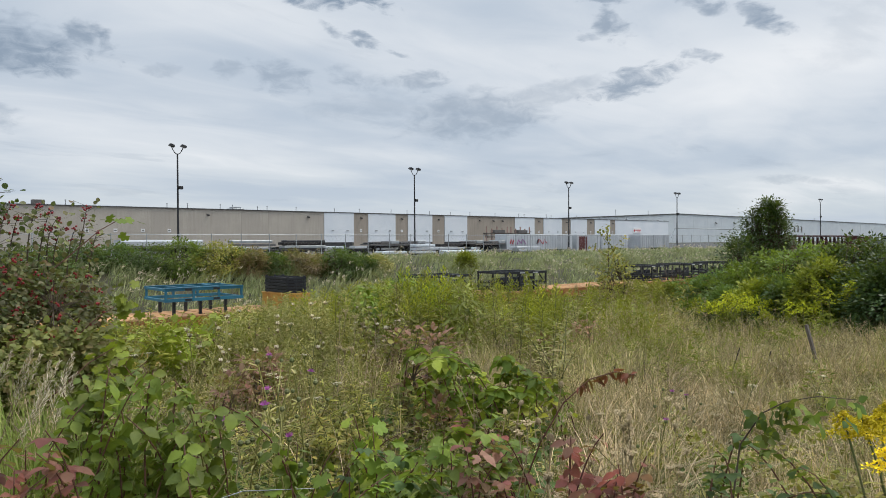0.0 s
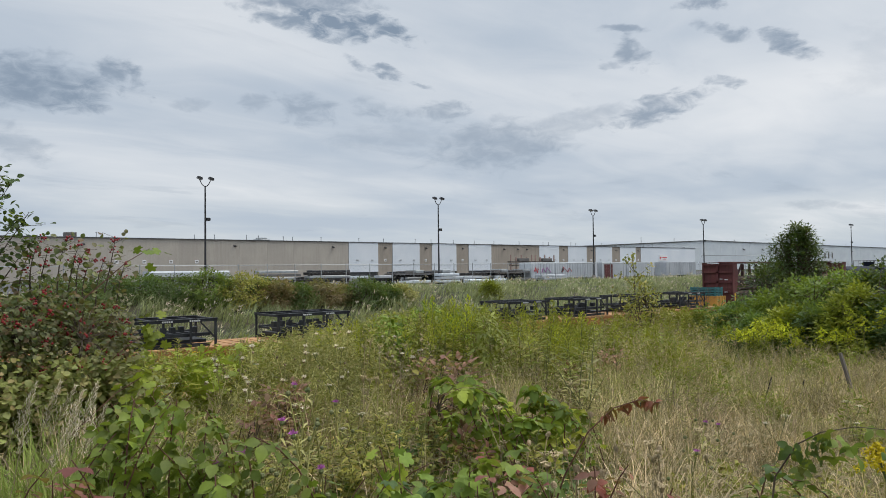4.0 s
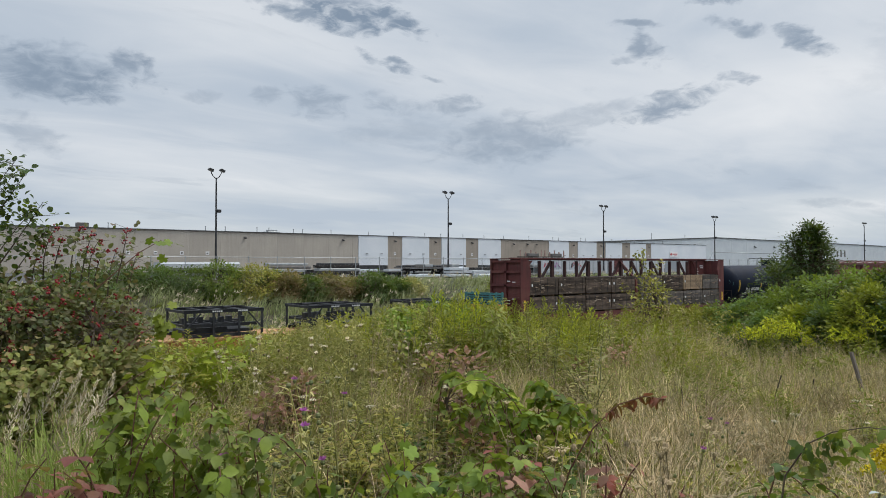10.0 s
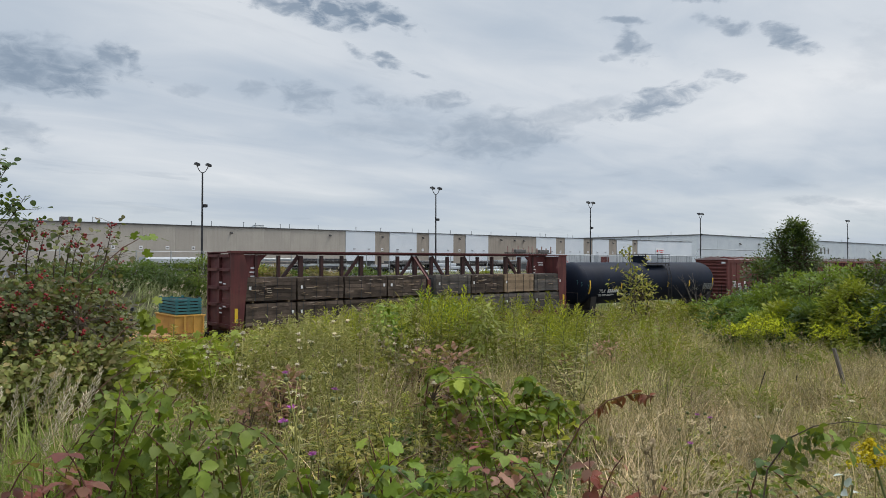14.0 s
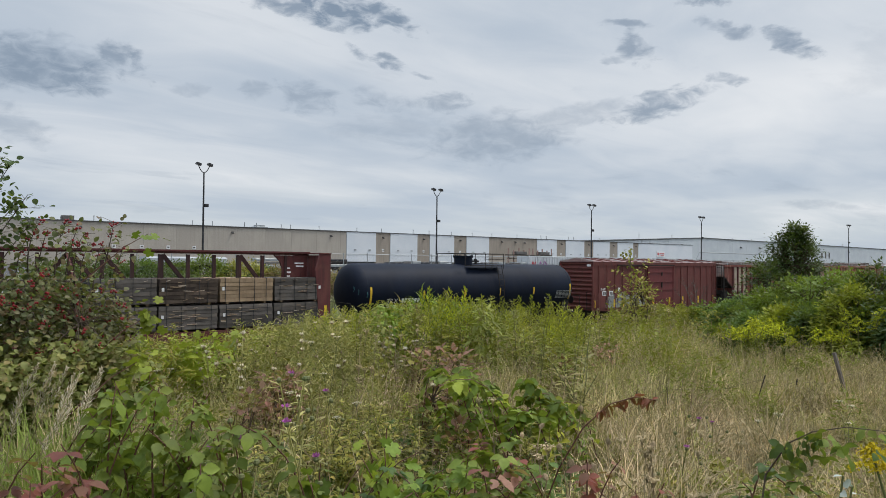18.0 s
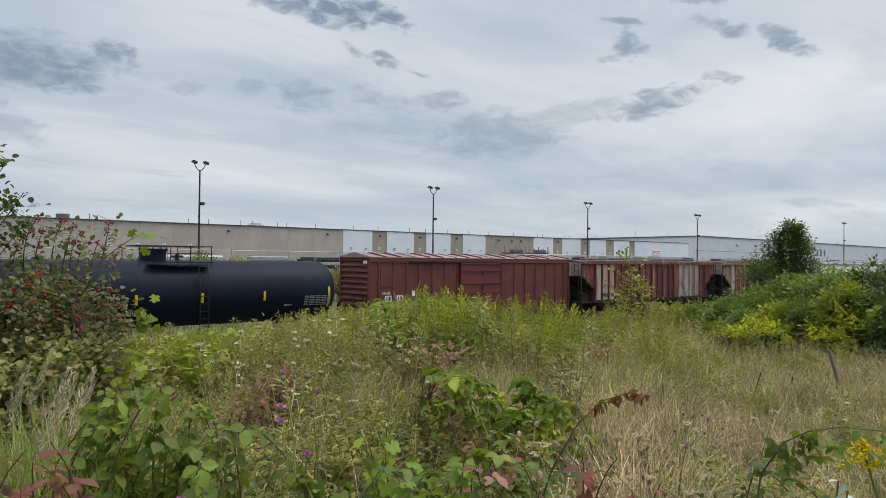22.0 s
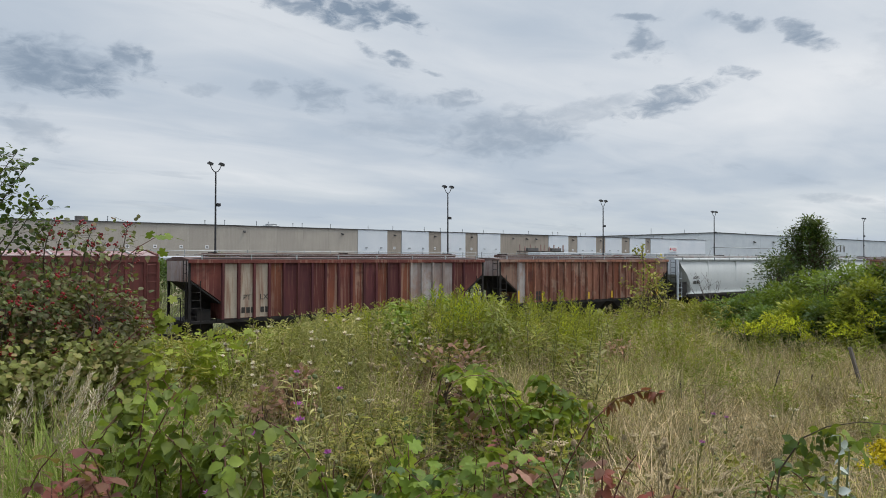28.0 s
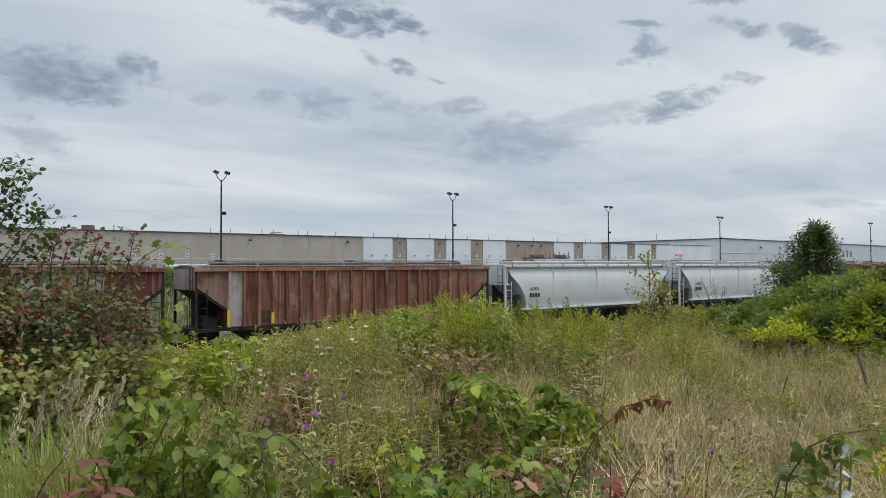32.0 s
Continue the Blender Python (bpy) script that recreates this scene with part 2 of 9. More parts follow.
M_rust_a = surface("rusted_hopper_dark", (0.096, 0.026, 0.023), (0.166, 0.049, 0.035), 0.45, 0.8, streak=(0.282, 0.166, 0.122), streak_amount=0.5, streak_scale=(4.5, 4.5, 0.18), streak_edge=(0.5, 0.62), patch=(0.077, 0.026, 0.023), patch_amount=0.6, patch_scale=0.5, vary=0.28)
M_rust_b = surface("rusted_hopper_light", (0.166, 0.064, 0.042), (0.262, 0.118, 0.074), 0.5, 0.8, streak=(0.077, 0.028, 0.022), streak_amount=0.8, streak_scale=(4.0, 4.0, 0.18), streak_edge=(0.5, 0.62), patch=(0.358, 0.269, 0.205), patch_amount=0.45, patch_scale=0.45, vary=0.3)
M_rust_c = surface("rusted_hopper_plum", (0.070, 0.020, 0.026), (0.115, 0.033, 0.033), 0.45, 0.8, streak=(0.192, 0.083, 0.061), streak_amount=0.5, streak_scale=(4.5, 4.5, 0.18), streak_edge=(0.5, 0.64), vary=0.25)
M_rust_d = surface("rusted_hopper_orange", (0.141, 0.041, 0.028), (0.230, 0.077, 0.038), 0.5, 0.8, streak=(0.333, 0.230, 0.173), streak_amount=0.6, streak_scale=(4.5, 4.5, 0.16), streak_edge=(0.5, 0.6), patch=(0.077, 0.026, 0.022), patch_amount=0.65, patch_scale=0.6, vary=0.25)
M_bleached = surface("bleached_grey_paint", (0.24, 0.185, 0.165), (0.42, 0.39, 0.375), 0.6, 0.75, streak=(0.19, 0.1, 0.075), streak_amount=0.6, streak_scale=(3.0, 3.0, 0.2), patch=(0.27, 0.15, 0.1), patch_amount=0.45, patch_scale=0.9, vary=0.15)
M_rust_roof = surface("rusty_roof", (0.07, 0.036, 0.03), (0.12, 0.075, 0.065), 0.6, 0.75, patch=(0.18, 0.16, 0.15), patch_amount=0.35)
# a darker maroon than the bulkheads, for truss posts and diagonals
M_truss = surface("dark_maroon", (0.035, 0.014, 0.013), (0.06, 0.022, 0.02), 0.8, 0.7, streak=(0.02, 0.012, 0.011), streak_amount=0.6)
M_dim_grey = surface("dim_grey_steel", (0.1, 0.095, 0.09), (0.16, 0.15, 0.145), 0.8, 0.7, patch=(0.06, 0.05, 0.045), patch_amount=0.5)
M_rack_post = surface("faded_pink_steel", (0.3, 0.2, 0.17), (0.38, 0.26, 0.22), 1.0, 0.8)
M_spray = surface("grey_spray_paint", (0.2, 0.205, 0.2), (0.28, 0.285, 0.28), 1.2, 0.75, patch=(0.12, 0.09, 0.085), patch_amount=0.5, patch_scale=1.4)
M_red_roof = surface("faded_red_roof", (0.19, 0.095, 0.09), (0.3, 0.2, 0.19), 0.7, 0.7, patch=(0.36, 0.33, 0.32), patch_amount=0.45)
M_pale_panel = surface("faded_cream_paint", (0.38, 0.31, 0.24), (0.45, 0.38, 0.3), 0.8, 0.75, streak=(0.22, 0.1, 0.06), streak_amount=0.7, streak_scale=(2.5, 2.5, 0.2))
M_hop_white = surface("white_hopper_paint", (0.55, 0.575, 0.575), (0.61, 0.63, 0.625), 0.5, 0.75, streak=(0.46, 0.465, 0.45), streak_amount=0.2, streak_scale=(2.0, 2.0, 0.2), bump=0.03, specular=0.2)
M_dark = surface("grimy_underframe", (0.012, 0.011, 0.011), (0.03, 0.025, 0.022), 2.0, 0.8)
M_tank = surface("black_tank", (0.004, 0.007, 0.016), (0.006, 0.0105, 0.023), 0.5, 0.6, streak=(0.013, 0.015, 0.021), streak_amount=0.3, streak_scale=(1.5, 1.5, 0.2), bump=0.03, specular=0.14)
M_yellow = surface("reflective_yellow", (0.6, 0.38, 0.02), (0.68, 0.45, 0.04), 4.0, 0.5)
M_white_ink = surface("white_lettering", (0.6, 0.6, 0.6), (0.7, 0.7, 0.7), 8.0, 0.7)
M_dark_ink = surface("dark_lettering", (0.03, 0.028, 0.025), (0.05, 0.045, 0.04), 8.0, 0.7)
M_lumber = [
    surface("lumber_dark", (0.06, 0.044, 0.034), (0.115, 0.084, 0.064), 1.1, 0.9, streak=(0.03, 0.024, 0.02), streak_amount=0.55, streak_scale=(1.0, 1.0, 3.0), patch=(0.2, 0.15, 0.115), patch_amount=0.35, patch_scale=1.6, vary=0.45),
    surface("lumber_grey", (0.085, 0.076, 0.068), (0.13, 0.115, 0.105), 1.2, 0.9, streak=(0.045, 0.04, 0.036), streak_amount=0.5, streak_scale=(1.0, 1.0, 3.0), patch=(0.16, 0.13, 0.1), patch_amount=0.35, patch_scale=1.4, vary=0.4),
    surface("lumber_fresh", (0.255, 0.178, 0.112), (0.315, 0.230, 0.146), 1.5, 0.9, streak=(0.170, 0.119, 0.076), streak_amount=0.4, vary=0.2),
]
M_deck = surface("weathered_deck", (0.3, 0.15, 0.06), (0.42, 0.235, 0.105), 1.5, 0.85, patch=(0.26, 0.17, 0.1), patch_amount=0.5, vary=0.25)
M_flat_side = surface("orange_rust_steel", (0.22, 0.085, 0.025), (0.32, 0.14, 0.04), 1.0, 0.75, patch=(0.1, 0.04, 0.02), patch_amount=0.6)
M_rack_yellow = surface("ochre_paint", (0.42, 0.22, 0.045), (0.5, 0.28, 0.06), 1.0, 0.7, patch=(0.25, 0.1, 0.04), patch_amount=0.4)
M_blue = surface("blue_paint", (0.022, 0.125, 0.19), (0.034, 0.165, 0.24), 1.0, 0.5, patch=(0.03, 0.08, 0.12), patch_amount=0.4)
M_teal = surface("teal_paint", (0.03, 0.12, 0.13), (0.045, 0.16, 0.17), 1.0, 0.55)
M_frame_black = surface("black_steel_frame", (0.012, 0.013, 0.016), (0.025, 0.026, 0.03), 1.0, 0.5, patch=(0.07, 0.075, 0.08), patch_amount=0.3)
M_bark = surface("bark", (0.06, 0.042, 0.028), (0.11, 0.085, 0.06), 6.0, 0.9, bump=0.5)
M_stem = surface("green_stem", (0.1, 0.12, 0.04), (0.15, 0.15, 0.06), 8.0, 0.7)
M_cane = surface("reddish_cane", (0.1, 0.04, 0.03), (0.16, 0.08, 0.05), 8.0, 0.7)
M_old_wood = surface("grey_wood", (0.084, 0.070, 0.059), (0.133, 0.115, 0.098), 4.0, 0.95, bump=0.5)
M_trailer_white = surface("trailer_white", (0.36, 0.38, 0.4), (0.45, 0.47, 0.49), 0.4, 0.6, vary=0.12)
M_tyre = surface("tyre_rubber", (0.02, 0.02, 0.02), (0.03, 0.03, 0.03), 2.0, 0.9)
M_sign_white = surface("sign_white", (0.7, 0.7, 0.7), (0.74, 0.74, 0.74), 2.0, 0.6)
M_sign_red = surface("sign_red", (0.5, 0.03, 0.04), (0.55, 0.04, 0.05), 2.0, 0.6)
M_lens = surface("lamp_lens", (0.35, 0.35, 0.33), (0.45, 0.45, 0.42), 4.0, 0.25)
M_purple = foliage("thistle_purple", [(0.34, 0.06, 0.3), (0.45, 0.12, 0.42), (0.4, 0.1, 0.36)], 0.7, 0.2)
M_goldenrod = foliage("goldenrod_yellow", [(0.6, 0.45, 0.008), (0.8, 0.62, 0.015), (0.7, 0.56, 0.03)], 0.8, 0.25)
M_goldenrod_far = foliage("fading_goldenrod", [(0.313, 0.36, 0.02), (0.46, 0.46, 0.02), (0.239, 0.31, 0.025)], 0.8, 0.25)
M_berry = surface("red_berry", (0.2, 0.014, 0.02), (0.3, 0.028, 0.03), 20.0, 0.35, bump=0)
M_plume = foliage("pinkish_plume", [(0.607, 0.505, 0.377), (0.718, 0.617, 0.484), (0.497, 0.393, 0.282)], 0.9, 0.3)
M_straw = foliage("bright_straw", [(0.541, 0.41, 0.235), (0.649, 0.5, 0.314), (0.454, 0.33, 0.176)], 0.8, 0.25)
M_nest = foliage("curled_seed_head", [(0.42, 0.31, 0.2), (0.52, 0.4, 0.27), (0.33, 0.23, 0.15)], 0.9, 0.3)
M_umbel = foliage("cream_umbel", [(0.42, 0.37, 0.25), (0.54, 0.49, 0.36), (0.34, 0.28, 0.18)], 0.8, 0.2)
M_seed = foliage("dry_seed_head", [(0.315, 0.235, 0.136), (0.420, 0.333, 0.212), (0.252, 0.186, 0.111)], 0.9, 0.3)
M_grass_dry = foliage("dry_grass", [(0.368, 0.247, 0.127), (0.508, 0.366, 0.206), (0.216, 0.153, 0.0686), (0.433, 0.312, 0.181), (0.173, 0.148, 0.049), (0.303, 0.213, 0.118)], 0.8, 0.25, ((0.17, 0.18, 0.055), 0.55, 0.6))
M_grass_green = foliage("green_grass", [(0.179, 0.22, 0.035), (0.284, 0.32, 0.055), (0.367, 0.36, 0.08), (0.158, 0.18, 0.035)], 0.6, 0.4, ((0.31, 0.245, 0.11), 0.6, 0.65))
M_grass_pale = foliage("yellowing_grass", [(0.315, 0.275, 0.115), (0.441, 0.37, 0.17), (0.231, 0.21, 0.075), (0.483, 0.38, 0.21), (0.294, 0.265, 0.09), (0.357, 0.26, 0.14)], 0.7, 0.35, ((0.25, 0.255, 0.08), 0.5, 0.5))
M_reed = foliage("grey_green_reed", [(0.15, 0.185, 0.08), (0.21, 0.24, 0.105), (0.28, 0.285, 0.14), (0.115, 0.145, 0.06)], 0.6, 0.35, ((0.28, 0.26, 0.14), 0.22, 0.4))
M_leaf_green = foliage("bramble_leaf", [(0.088, 0.137, 0.0162), (0.127, 0.179, 0.0226), (0.176, 0.224, 0.0307), (0.105, 0.149, 0.0194), (0.198, 0.203, 0.0283)])
M_leaf_vine = foliage("grape_leaf", [(0.08, 0.135, 0.015), (0.11, 0.17, 0.019), (0.155, 0.215, 0.025), (0.095, 0.15, 0.018)])
M_leaf_lime = foliage("lime_leaf", [(0.17, 0.22, 0.02), (0.24, 0.285, 0.028), (0.185, 0.21, 0.026)])
M_leaf_weed = foliage("weed_leaf", [(0.15, 0.158, 0.0256), (0.231, 0.227, 0.0399), (0.316, 0.287, 0.0551), (0.18, 0.179, 0.0323), (0.354, 0.291, 0.0646), (0.268, 0.181, 0.0551)])
M_herb = foliage("fresh_herb_leaf", [(0.123, 0.145, 0.0247), (0.18, 0.204, 0.0361), (0.25, 0.259, 0.0494), (0.139, 0.16, 0.0285)])
M_bud = foliage("chartreuse_bud", [(0.3, 0.32, 0.035), (0.4, 0.39, 0.04), (0.26, 0.29, 0.04)])
M_leaf_dark = foliage("dark_shrub_leaf", [(0.03, 0.068, 0.015), (0.055, 0.1, 0.02), (0.08, 0.13, 0.03), (0.042, 0.08, 0.018)])
M_leaf_tree = foliage("deep_green_tree_leaf", [(0.022, 0.046, 0.013), (0.036, 0.066, 0.017), (0.05, 0.082, 0.023), (0.03, 0.056, 0.015)], 0.5, 0.25)
M_leaf_thicket = foliage("thicket_leaf", [(0.062, 0.108, 0.013), (0.088, 0.138, 0.016), (0.125, 0.17, 0.021), (0.074, 0.12, 0.015)])
M_leaf_haw = foliage("hawthorn_leaf", [(0.084, 0.115, 0.0385), (0.134, 0.161, 0.055), (0.19, 0.201, 0.077), (0.168, 0.109, 0.055), (0.0952, 0.127, 0.044), (0.224, 0.23, 0.099), (0.146, 0.0862, 0.0495)], 0.5, 0.3)
M_leaf_red = foliage("red_bramble_leaf", [(0.163, 0.032, 0.0216), (0.225, 0.0544, 0.0336), (0.112, 0.0208, 0.0156), (0.213, 0.112, 0.0456)])
M_leaf_pink = foliage("pink_bramble_leaf", [(0.24, 0.075, 0.06), (0.18, 0.05, 0.042), (0.26, 0.13, 0.08)])
M_leaf_rustred = foliage("rusty_shrub_leaf", [(0.3, 0.135, 0.095), (0.25, 0.105, 0.075), (0.33, 0.17, 0.12), (0.19, 0.12, 0.055)])
M_leaf_russet = foliage("russet_bush_leaf", [(0.2, 0.13, 0.06), (0.16, 0.14, 0.05), (0.22, 0.12, 0.07), (0.13, 0.13, 0.045)])
M_leaf_yellow = foliage("yellowing_leaf", [(0.24, 0.265, 0.024), (0.29, 0.3, 0.026), (0.2, 0.235, 0.024), (0.33, 0.31, 0.028)])
# low hawthorn leaves: olive, and coloured paler to offset the crown's shade
M_leaf_haw_low = foliage("hawthorn_low_pale_leaf", [(0.15, 0.17, 0.05), (0.21, 0.225, 0.07), (0.17, 0.185, 0.055), (0.23, 0.17, 0.075), (0.25, 0.26, 0.085)], 0.5, 0.42)
M_tangle = foliage("matted_grass", [(0.3, 0.24, 0.15), (0.42, 0.35, 0.24), (0.2, 0.16, 0.09), (0.12, 0.09, 0.055), (0.34, 0.3, 0.2), (0.17, 0.17, 0.07)], 0.85, 0.2)
M_dead = foliage("dead_weed", [(0.16, 0.1, 0.06), (0.24, 0.17, 0.11), (0.11, 0.07, 0.045)], 0.85, 0.15)
M_down = foliage("thistle_down", [(0.7, 0.6, 0.48), (0.84, 0.78, 0.63), (0.588, 0.465, 0.39)], 0.85, 0.25, None, 0.2)
M_grass_lush = foliage("lush_grass", [(0.104, 0.155, 0.0255), (0.152, 0.202, 0.0382), (0.208, 0.245, 0.0553), (0.128, 0.172, 0.0298), (0.256, 0.249, 0.085)], 0.6, 0.4)
M_leaf_silver = foliage("silver_leaf", [(0.5, 0.55, 0.5), (0.42, 0.48, 0.42), (0.6, 0.63, 0.58)], 0.6, 0.2)
M_sage = foliage("grey_green_leaf", [(0.294, 0.272, 0.0935), (0.404, 0.367, 0.138), (0.239, 0.227, 0.077), (0.465, 0.373, 0.165)])

# ---- geometry helpers ----
SWAYS = []


class Geo:
    """Gathers vertices and faces of one mesh."""

    def __init__(self):
        self.v, self.f = [], []

    def _add(self, verts, faces):
        k = len(self.v)
        self.v += [tuple(p) for p in verts]
        self.f += [tuple(i + k for i in f) for f in faces]
        return self

    def box(self, x0, x1, y0, y1, z0, z1, chamfer=0.0):
        if chamfer <= 0:
            vs = [(x, y, z) for x in (x0, x1) for y in (y0, y1) for z in (z0, z1)]
            return self._add(vs, [(0, 1, 3, 2), (4, 6, 7, 5), (0, 4, 5, 1), (2, 3, 7, 6), (0, 2, 6, 4), (1, 5, 7, 3)])
        c = chamfer
        ring = [(x0 + c, y0), (x1 - c, y0), (x1, y0 + c), (x1, y1 - c), (x1 - c, y1), (x0 + c, y1), (x0, y1 - c), (x0, y0 + c)]
        inner = [(x0 + c, y0 + c), (x1 - c, y0 + c), (x1 - c, y0 + c), (x1 - c, y1 - c), (x1 - c, y1 - c), (x0 + c, y1 - c), (x0 + c, y1 - c), (x0 + c, y0 + c)]
        vs = [(*p, z0) for p in inner] + [(*p, z0 + c) for p in ring] + [(*p, z1 - c) for p in ring] + [(*p, z1) for p in inner]
        fs = [(k * 8 + i, k * 8 + (i + 1) % 8, k * 8 + 8 + (i + 1) % 8, k * 8 + 8 + i) for k in range(3) for i in range(8)]
        return self._add(vs, fs + [tuple(range(7, -1, -1)), tuple(range(24, 32))])

    def rod(self, a, b, r, n=8, r2=None):
        a, b = Vector(a), Vector(b)
        r2 = r if r2 is None else r2
        d = (b - a).normalized()
        u = d.orthogonal().normalized()
        w = d.cross(u)
        ring = [(math.cos(2 * math.pi * i / n), math.sin(2 * math.pi * i / n)) for i in range(n)]
        vs = [a + (u * c + w * s) * r for c, s in ring] + [b + (u * c + w * s) * r2 for c, s in ring]
        return self._add(vs, [(i, (i + 1) % n, n + (i + 1) % n, n + i) for i in range(n)] + [tuple(range(n - 1, -1, -1)), tuple(range(n, 2 * n))])

    def tube(self, pts, r, n=6):
        """One swept tube through the points; r is one radius or a list of them."""
        pts = [Vector(p) for p in pts]
        rs = list(r) if isinstance(r, (list, tuple)) else [r] * len(pts)
        vs, u = [], None
        for k, p in enumerate(pts):
            d = (pts[min(k + 1, len(pts) - 1)] - pts[max(k - 1, 0)]).normalized()
            u = d.orthogonal().normalized() if u is None else (u - d * u.dot(d)).normalized()
            w = d.cross(u)
            vs += [p + (u * math.cos(2 * math.pi * i / n) + w * math.sin(2 * math.pi * i / n)) * rs[k] for i in range(n)]
        m = len(pts)
        fs = [(k * n + i, k * n + (i + 1) % n, (k + 1) * n + (i + 1) % n, (k + 1) * n + i) for k in range(m - 1) for i in range(n)]
        return self._add(vs, fs + [tuple(range(n - 1, -1, -1)), tuple(range((m - 1) * n, m * n))])

    def prism(self, outline, axis, a, b):
        """outline: points in the two other axes, in order; swept from a to b."""
        n = len(outline)

        def at(p, t):
            return {"x": (t, p[0], p[1]), "y": (p[0], t, p[1]), "z": (p[0], p[1], t)}[axis]
        vs = [at(p, a) for p in outline] + [at(p, b) for p in outline]
        return self._add(vs, [(i, (i + 1) % n, n + (i + 1) % n, n + i) for i in range(n)] + [tuple(range(n - 1, -1, -1)), tuple(range(n, 2 * n))])

    def lathe_x(self, profile, cy, cz, n=32):
        """profile: (x, radius) points; turned round a line along x."""
        vs = [(x, cy + r * math.cos(2 * math.pi * i / n), cz + r * math.sin(2 * math.pi * i / n)) for x, r in profile for i in range(n)]
        m = len(profile)
        fs = [(k * n + i, k * n + (i + 1) % n, (k + 1) * n + (i + 1) % n, (k + 1) * n + i) for k in range(m - 1) for i in range(n)]
        return self._add(vs, fs + [tuple(range(n)), tuple(range((m - 1) * n + n - 1, (m - 1) * n - 1, -1))])

    def bar(self, a, b, wide, deep):
        """A flat bar in the plane across y, from a to b."""
        a, b = Vector(a), Vector(b)
        d = (b - a).normalized()
        s = Vector((d.z, 0, -d.x)) * wide / 2
        y = Vector((0, deep / 2, 0))
        vs = [a + s - y, a - s - y, a - s + y, a + s + y, b + s - y, b - s - y, b - s + y, b + s + y]
        return self._add(vs, [(0, 1, 2, 3), (7, 6, 5, 4), (0, 4, 5, 1), (1, 5, 6, 2), (2, 6, 7, 3), (3, 7, 4, 0)])

    def mesh(self, name, smooth=False):
        me = bpy.data.meshes.new(name)
        me.from_pydata(self.v, [], self.f)
        bm = bmesh.new()
        bm.from_mesh(me)
        bmesh.ops.recalc_face_normals(bm, faces=bm.faces)
        bm.to_mesh(me)
        bm.free()
        if smooth:
            me.shade_smooth()
            me.set_sharp_from_angle(angle=radians(35))
        return me


def part(name, geo, material, parent, label="", smooth=False, at=None):
    me = geo if isinstance(geo, bpy.types.Mesh) else geo.mesh(name, smooth)
    if not me.materials:
        me.materials.append(material)
    ob = new(name, me)
    ob.parent = parent
    if at is not None:
        ob.matrix_basis = at
    return tagged(ob, label)


def thing(name, label, category, group="", kind="", at=(0, 0, 0)):
    ob = tagged(new(name), label, category, group, kind)
    ob.location = at
    return ob


def solid(name, geo, material, label, category, group="", kind="", at=(0, 0, 0), smooth=False):
    me = geo if isinstance(geo, bpy.types.Mesh) else geo.mesh(name, smooth)
    me.materials.append(material)
    ob = tagged(new(name, me), label, category, group, kind)
    ob.location = at
    return ob


def lettering(text, size, name="lettering"):
    """Words as a thin mesh in the plane that faces -y, with their left foot at the origin."""
    cu = bpy.data.curves.new(name, "FONT")
    cu.body, cu.size, cu.extrude, cu.resolution_u = text, size, 0.004, 2
    ob = bpy.data.objects.new(name, cu)
    scene.collection.objects.link(ob)
    bpy.context.view_layer.update()
    me = bpy.data.meshes.new_from_object(ob)
    bpy.data.objects.remove(ob)
    bpy.data.curves.remove(cu)
    me.transform(Matrix.Rotation(radians(90), 4, "X"))
    me.materials.clear()
    return me


def bars(lengths, height, gap):
    """Writing too small to read: a row of bars in the plane that faces -y."""
    g, x = Geo(), 0.0
    for w in lengths:
        g.box(x, x + w, -0.006, 0.0, 0.0, height)
        x += w + gap
    return g

# ---- ground ----
TRACK_Y = 32.34
LOT_Z = 2.6


def step(a, b, t):
    t = min(1.0, max(0.0, (t - a) / (b - a)))
    return t * t * (3 - 2 * t)


def ground_z(x, y):
    """The verge round the camera, the fall to the track, the bank beyond it and the yard."""
    d = math.hypot(x, y) if y > 0 else abs(x)
    z = 2.75 - 0.25 * step(2.0, 7.0, y) - 2.75 * step(6.0, 27.0, y)
    z += (LOT_Z + 0.25) * step(37.5, 58.0, y)
    z += 0.18 * noise.noise(Vector((x * 0.22, y * 0.22, 0.0))) * (1 - step(24, 29, y) + step(37, 42, y) * (1 - step(54, 60, y)))
    z += 0.5 * step(20, 45, x) * step(4, 12, y) * (1 - step(16, 26, y))
    return z


def make_ground():
    xs = sorted(set([-2500, -900, -300, -120, -60] + [v * 2.0 for v in range(-20, 61)] + [130 + 10 * v for v in range(20)] + [500, 900, 1600, 3000]))
    ys = sorted(set([-2500, -800, -200, -60, -25, -10] + [v * 1.0 for v in range(-4, 66)] + [70, 80, 100, 140, 200, 300, 500, 900, 1600, 3500]))
    g = Geo()
    g.v = [(x, y, ground_z(x, y)) for x in xs for y in ys]
    n = len(ys)
    g.f = [(i * n + j, (i + 1) * n + j, (i + 1) * n + j + 1, i * n + j + 1) for i in range(len(xs) - 1) for j in range(n - 1)]
    solid("ground", g, M_soil, "weedy soil verge falling to a railway and rising to a yard", "ground", kind="structure", smooth=True)
    yard = Geo().box(-150, 700, 64, 172.4, LOT_Z - 0.3, LOT_Z + 0.03)
    solid("pavement", yard, M_asphalt, "worn grey asphalt of the trailer yard", "pavement", kind="structure")
    bed = Geo()
    bed.prism([(TRACK_Y - 2.9, -0.55), (TRACK_Y - 1.7, -0.17), (TRACK_Y + 1.7, -0.17), (TRACK_Y + 2.9, -0.55)], "x", -200, 700)
    solid("track_bed", bed, M_ballast, "grey crushed stone ballast under the railway", "ballast", kind="structure")


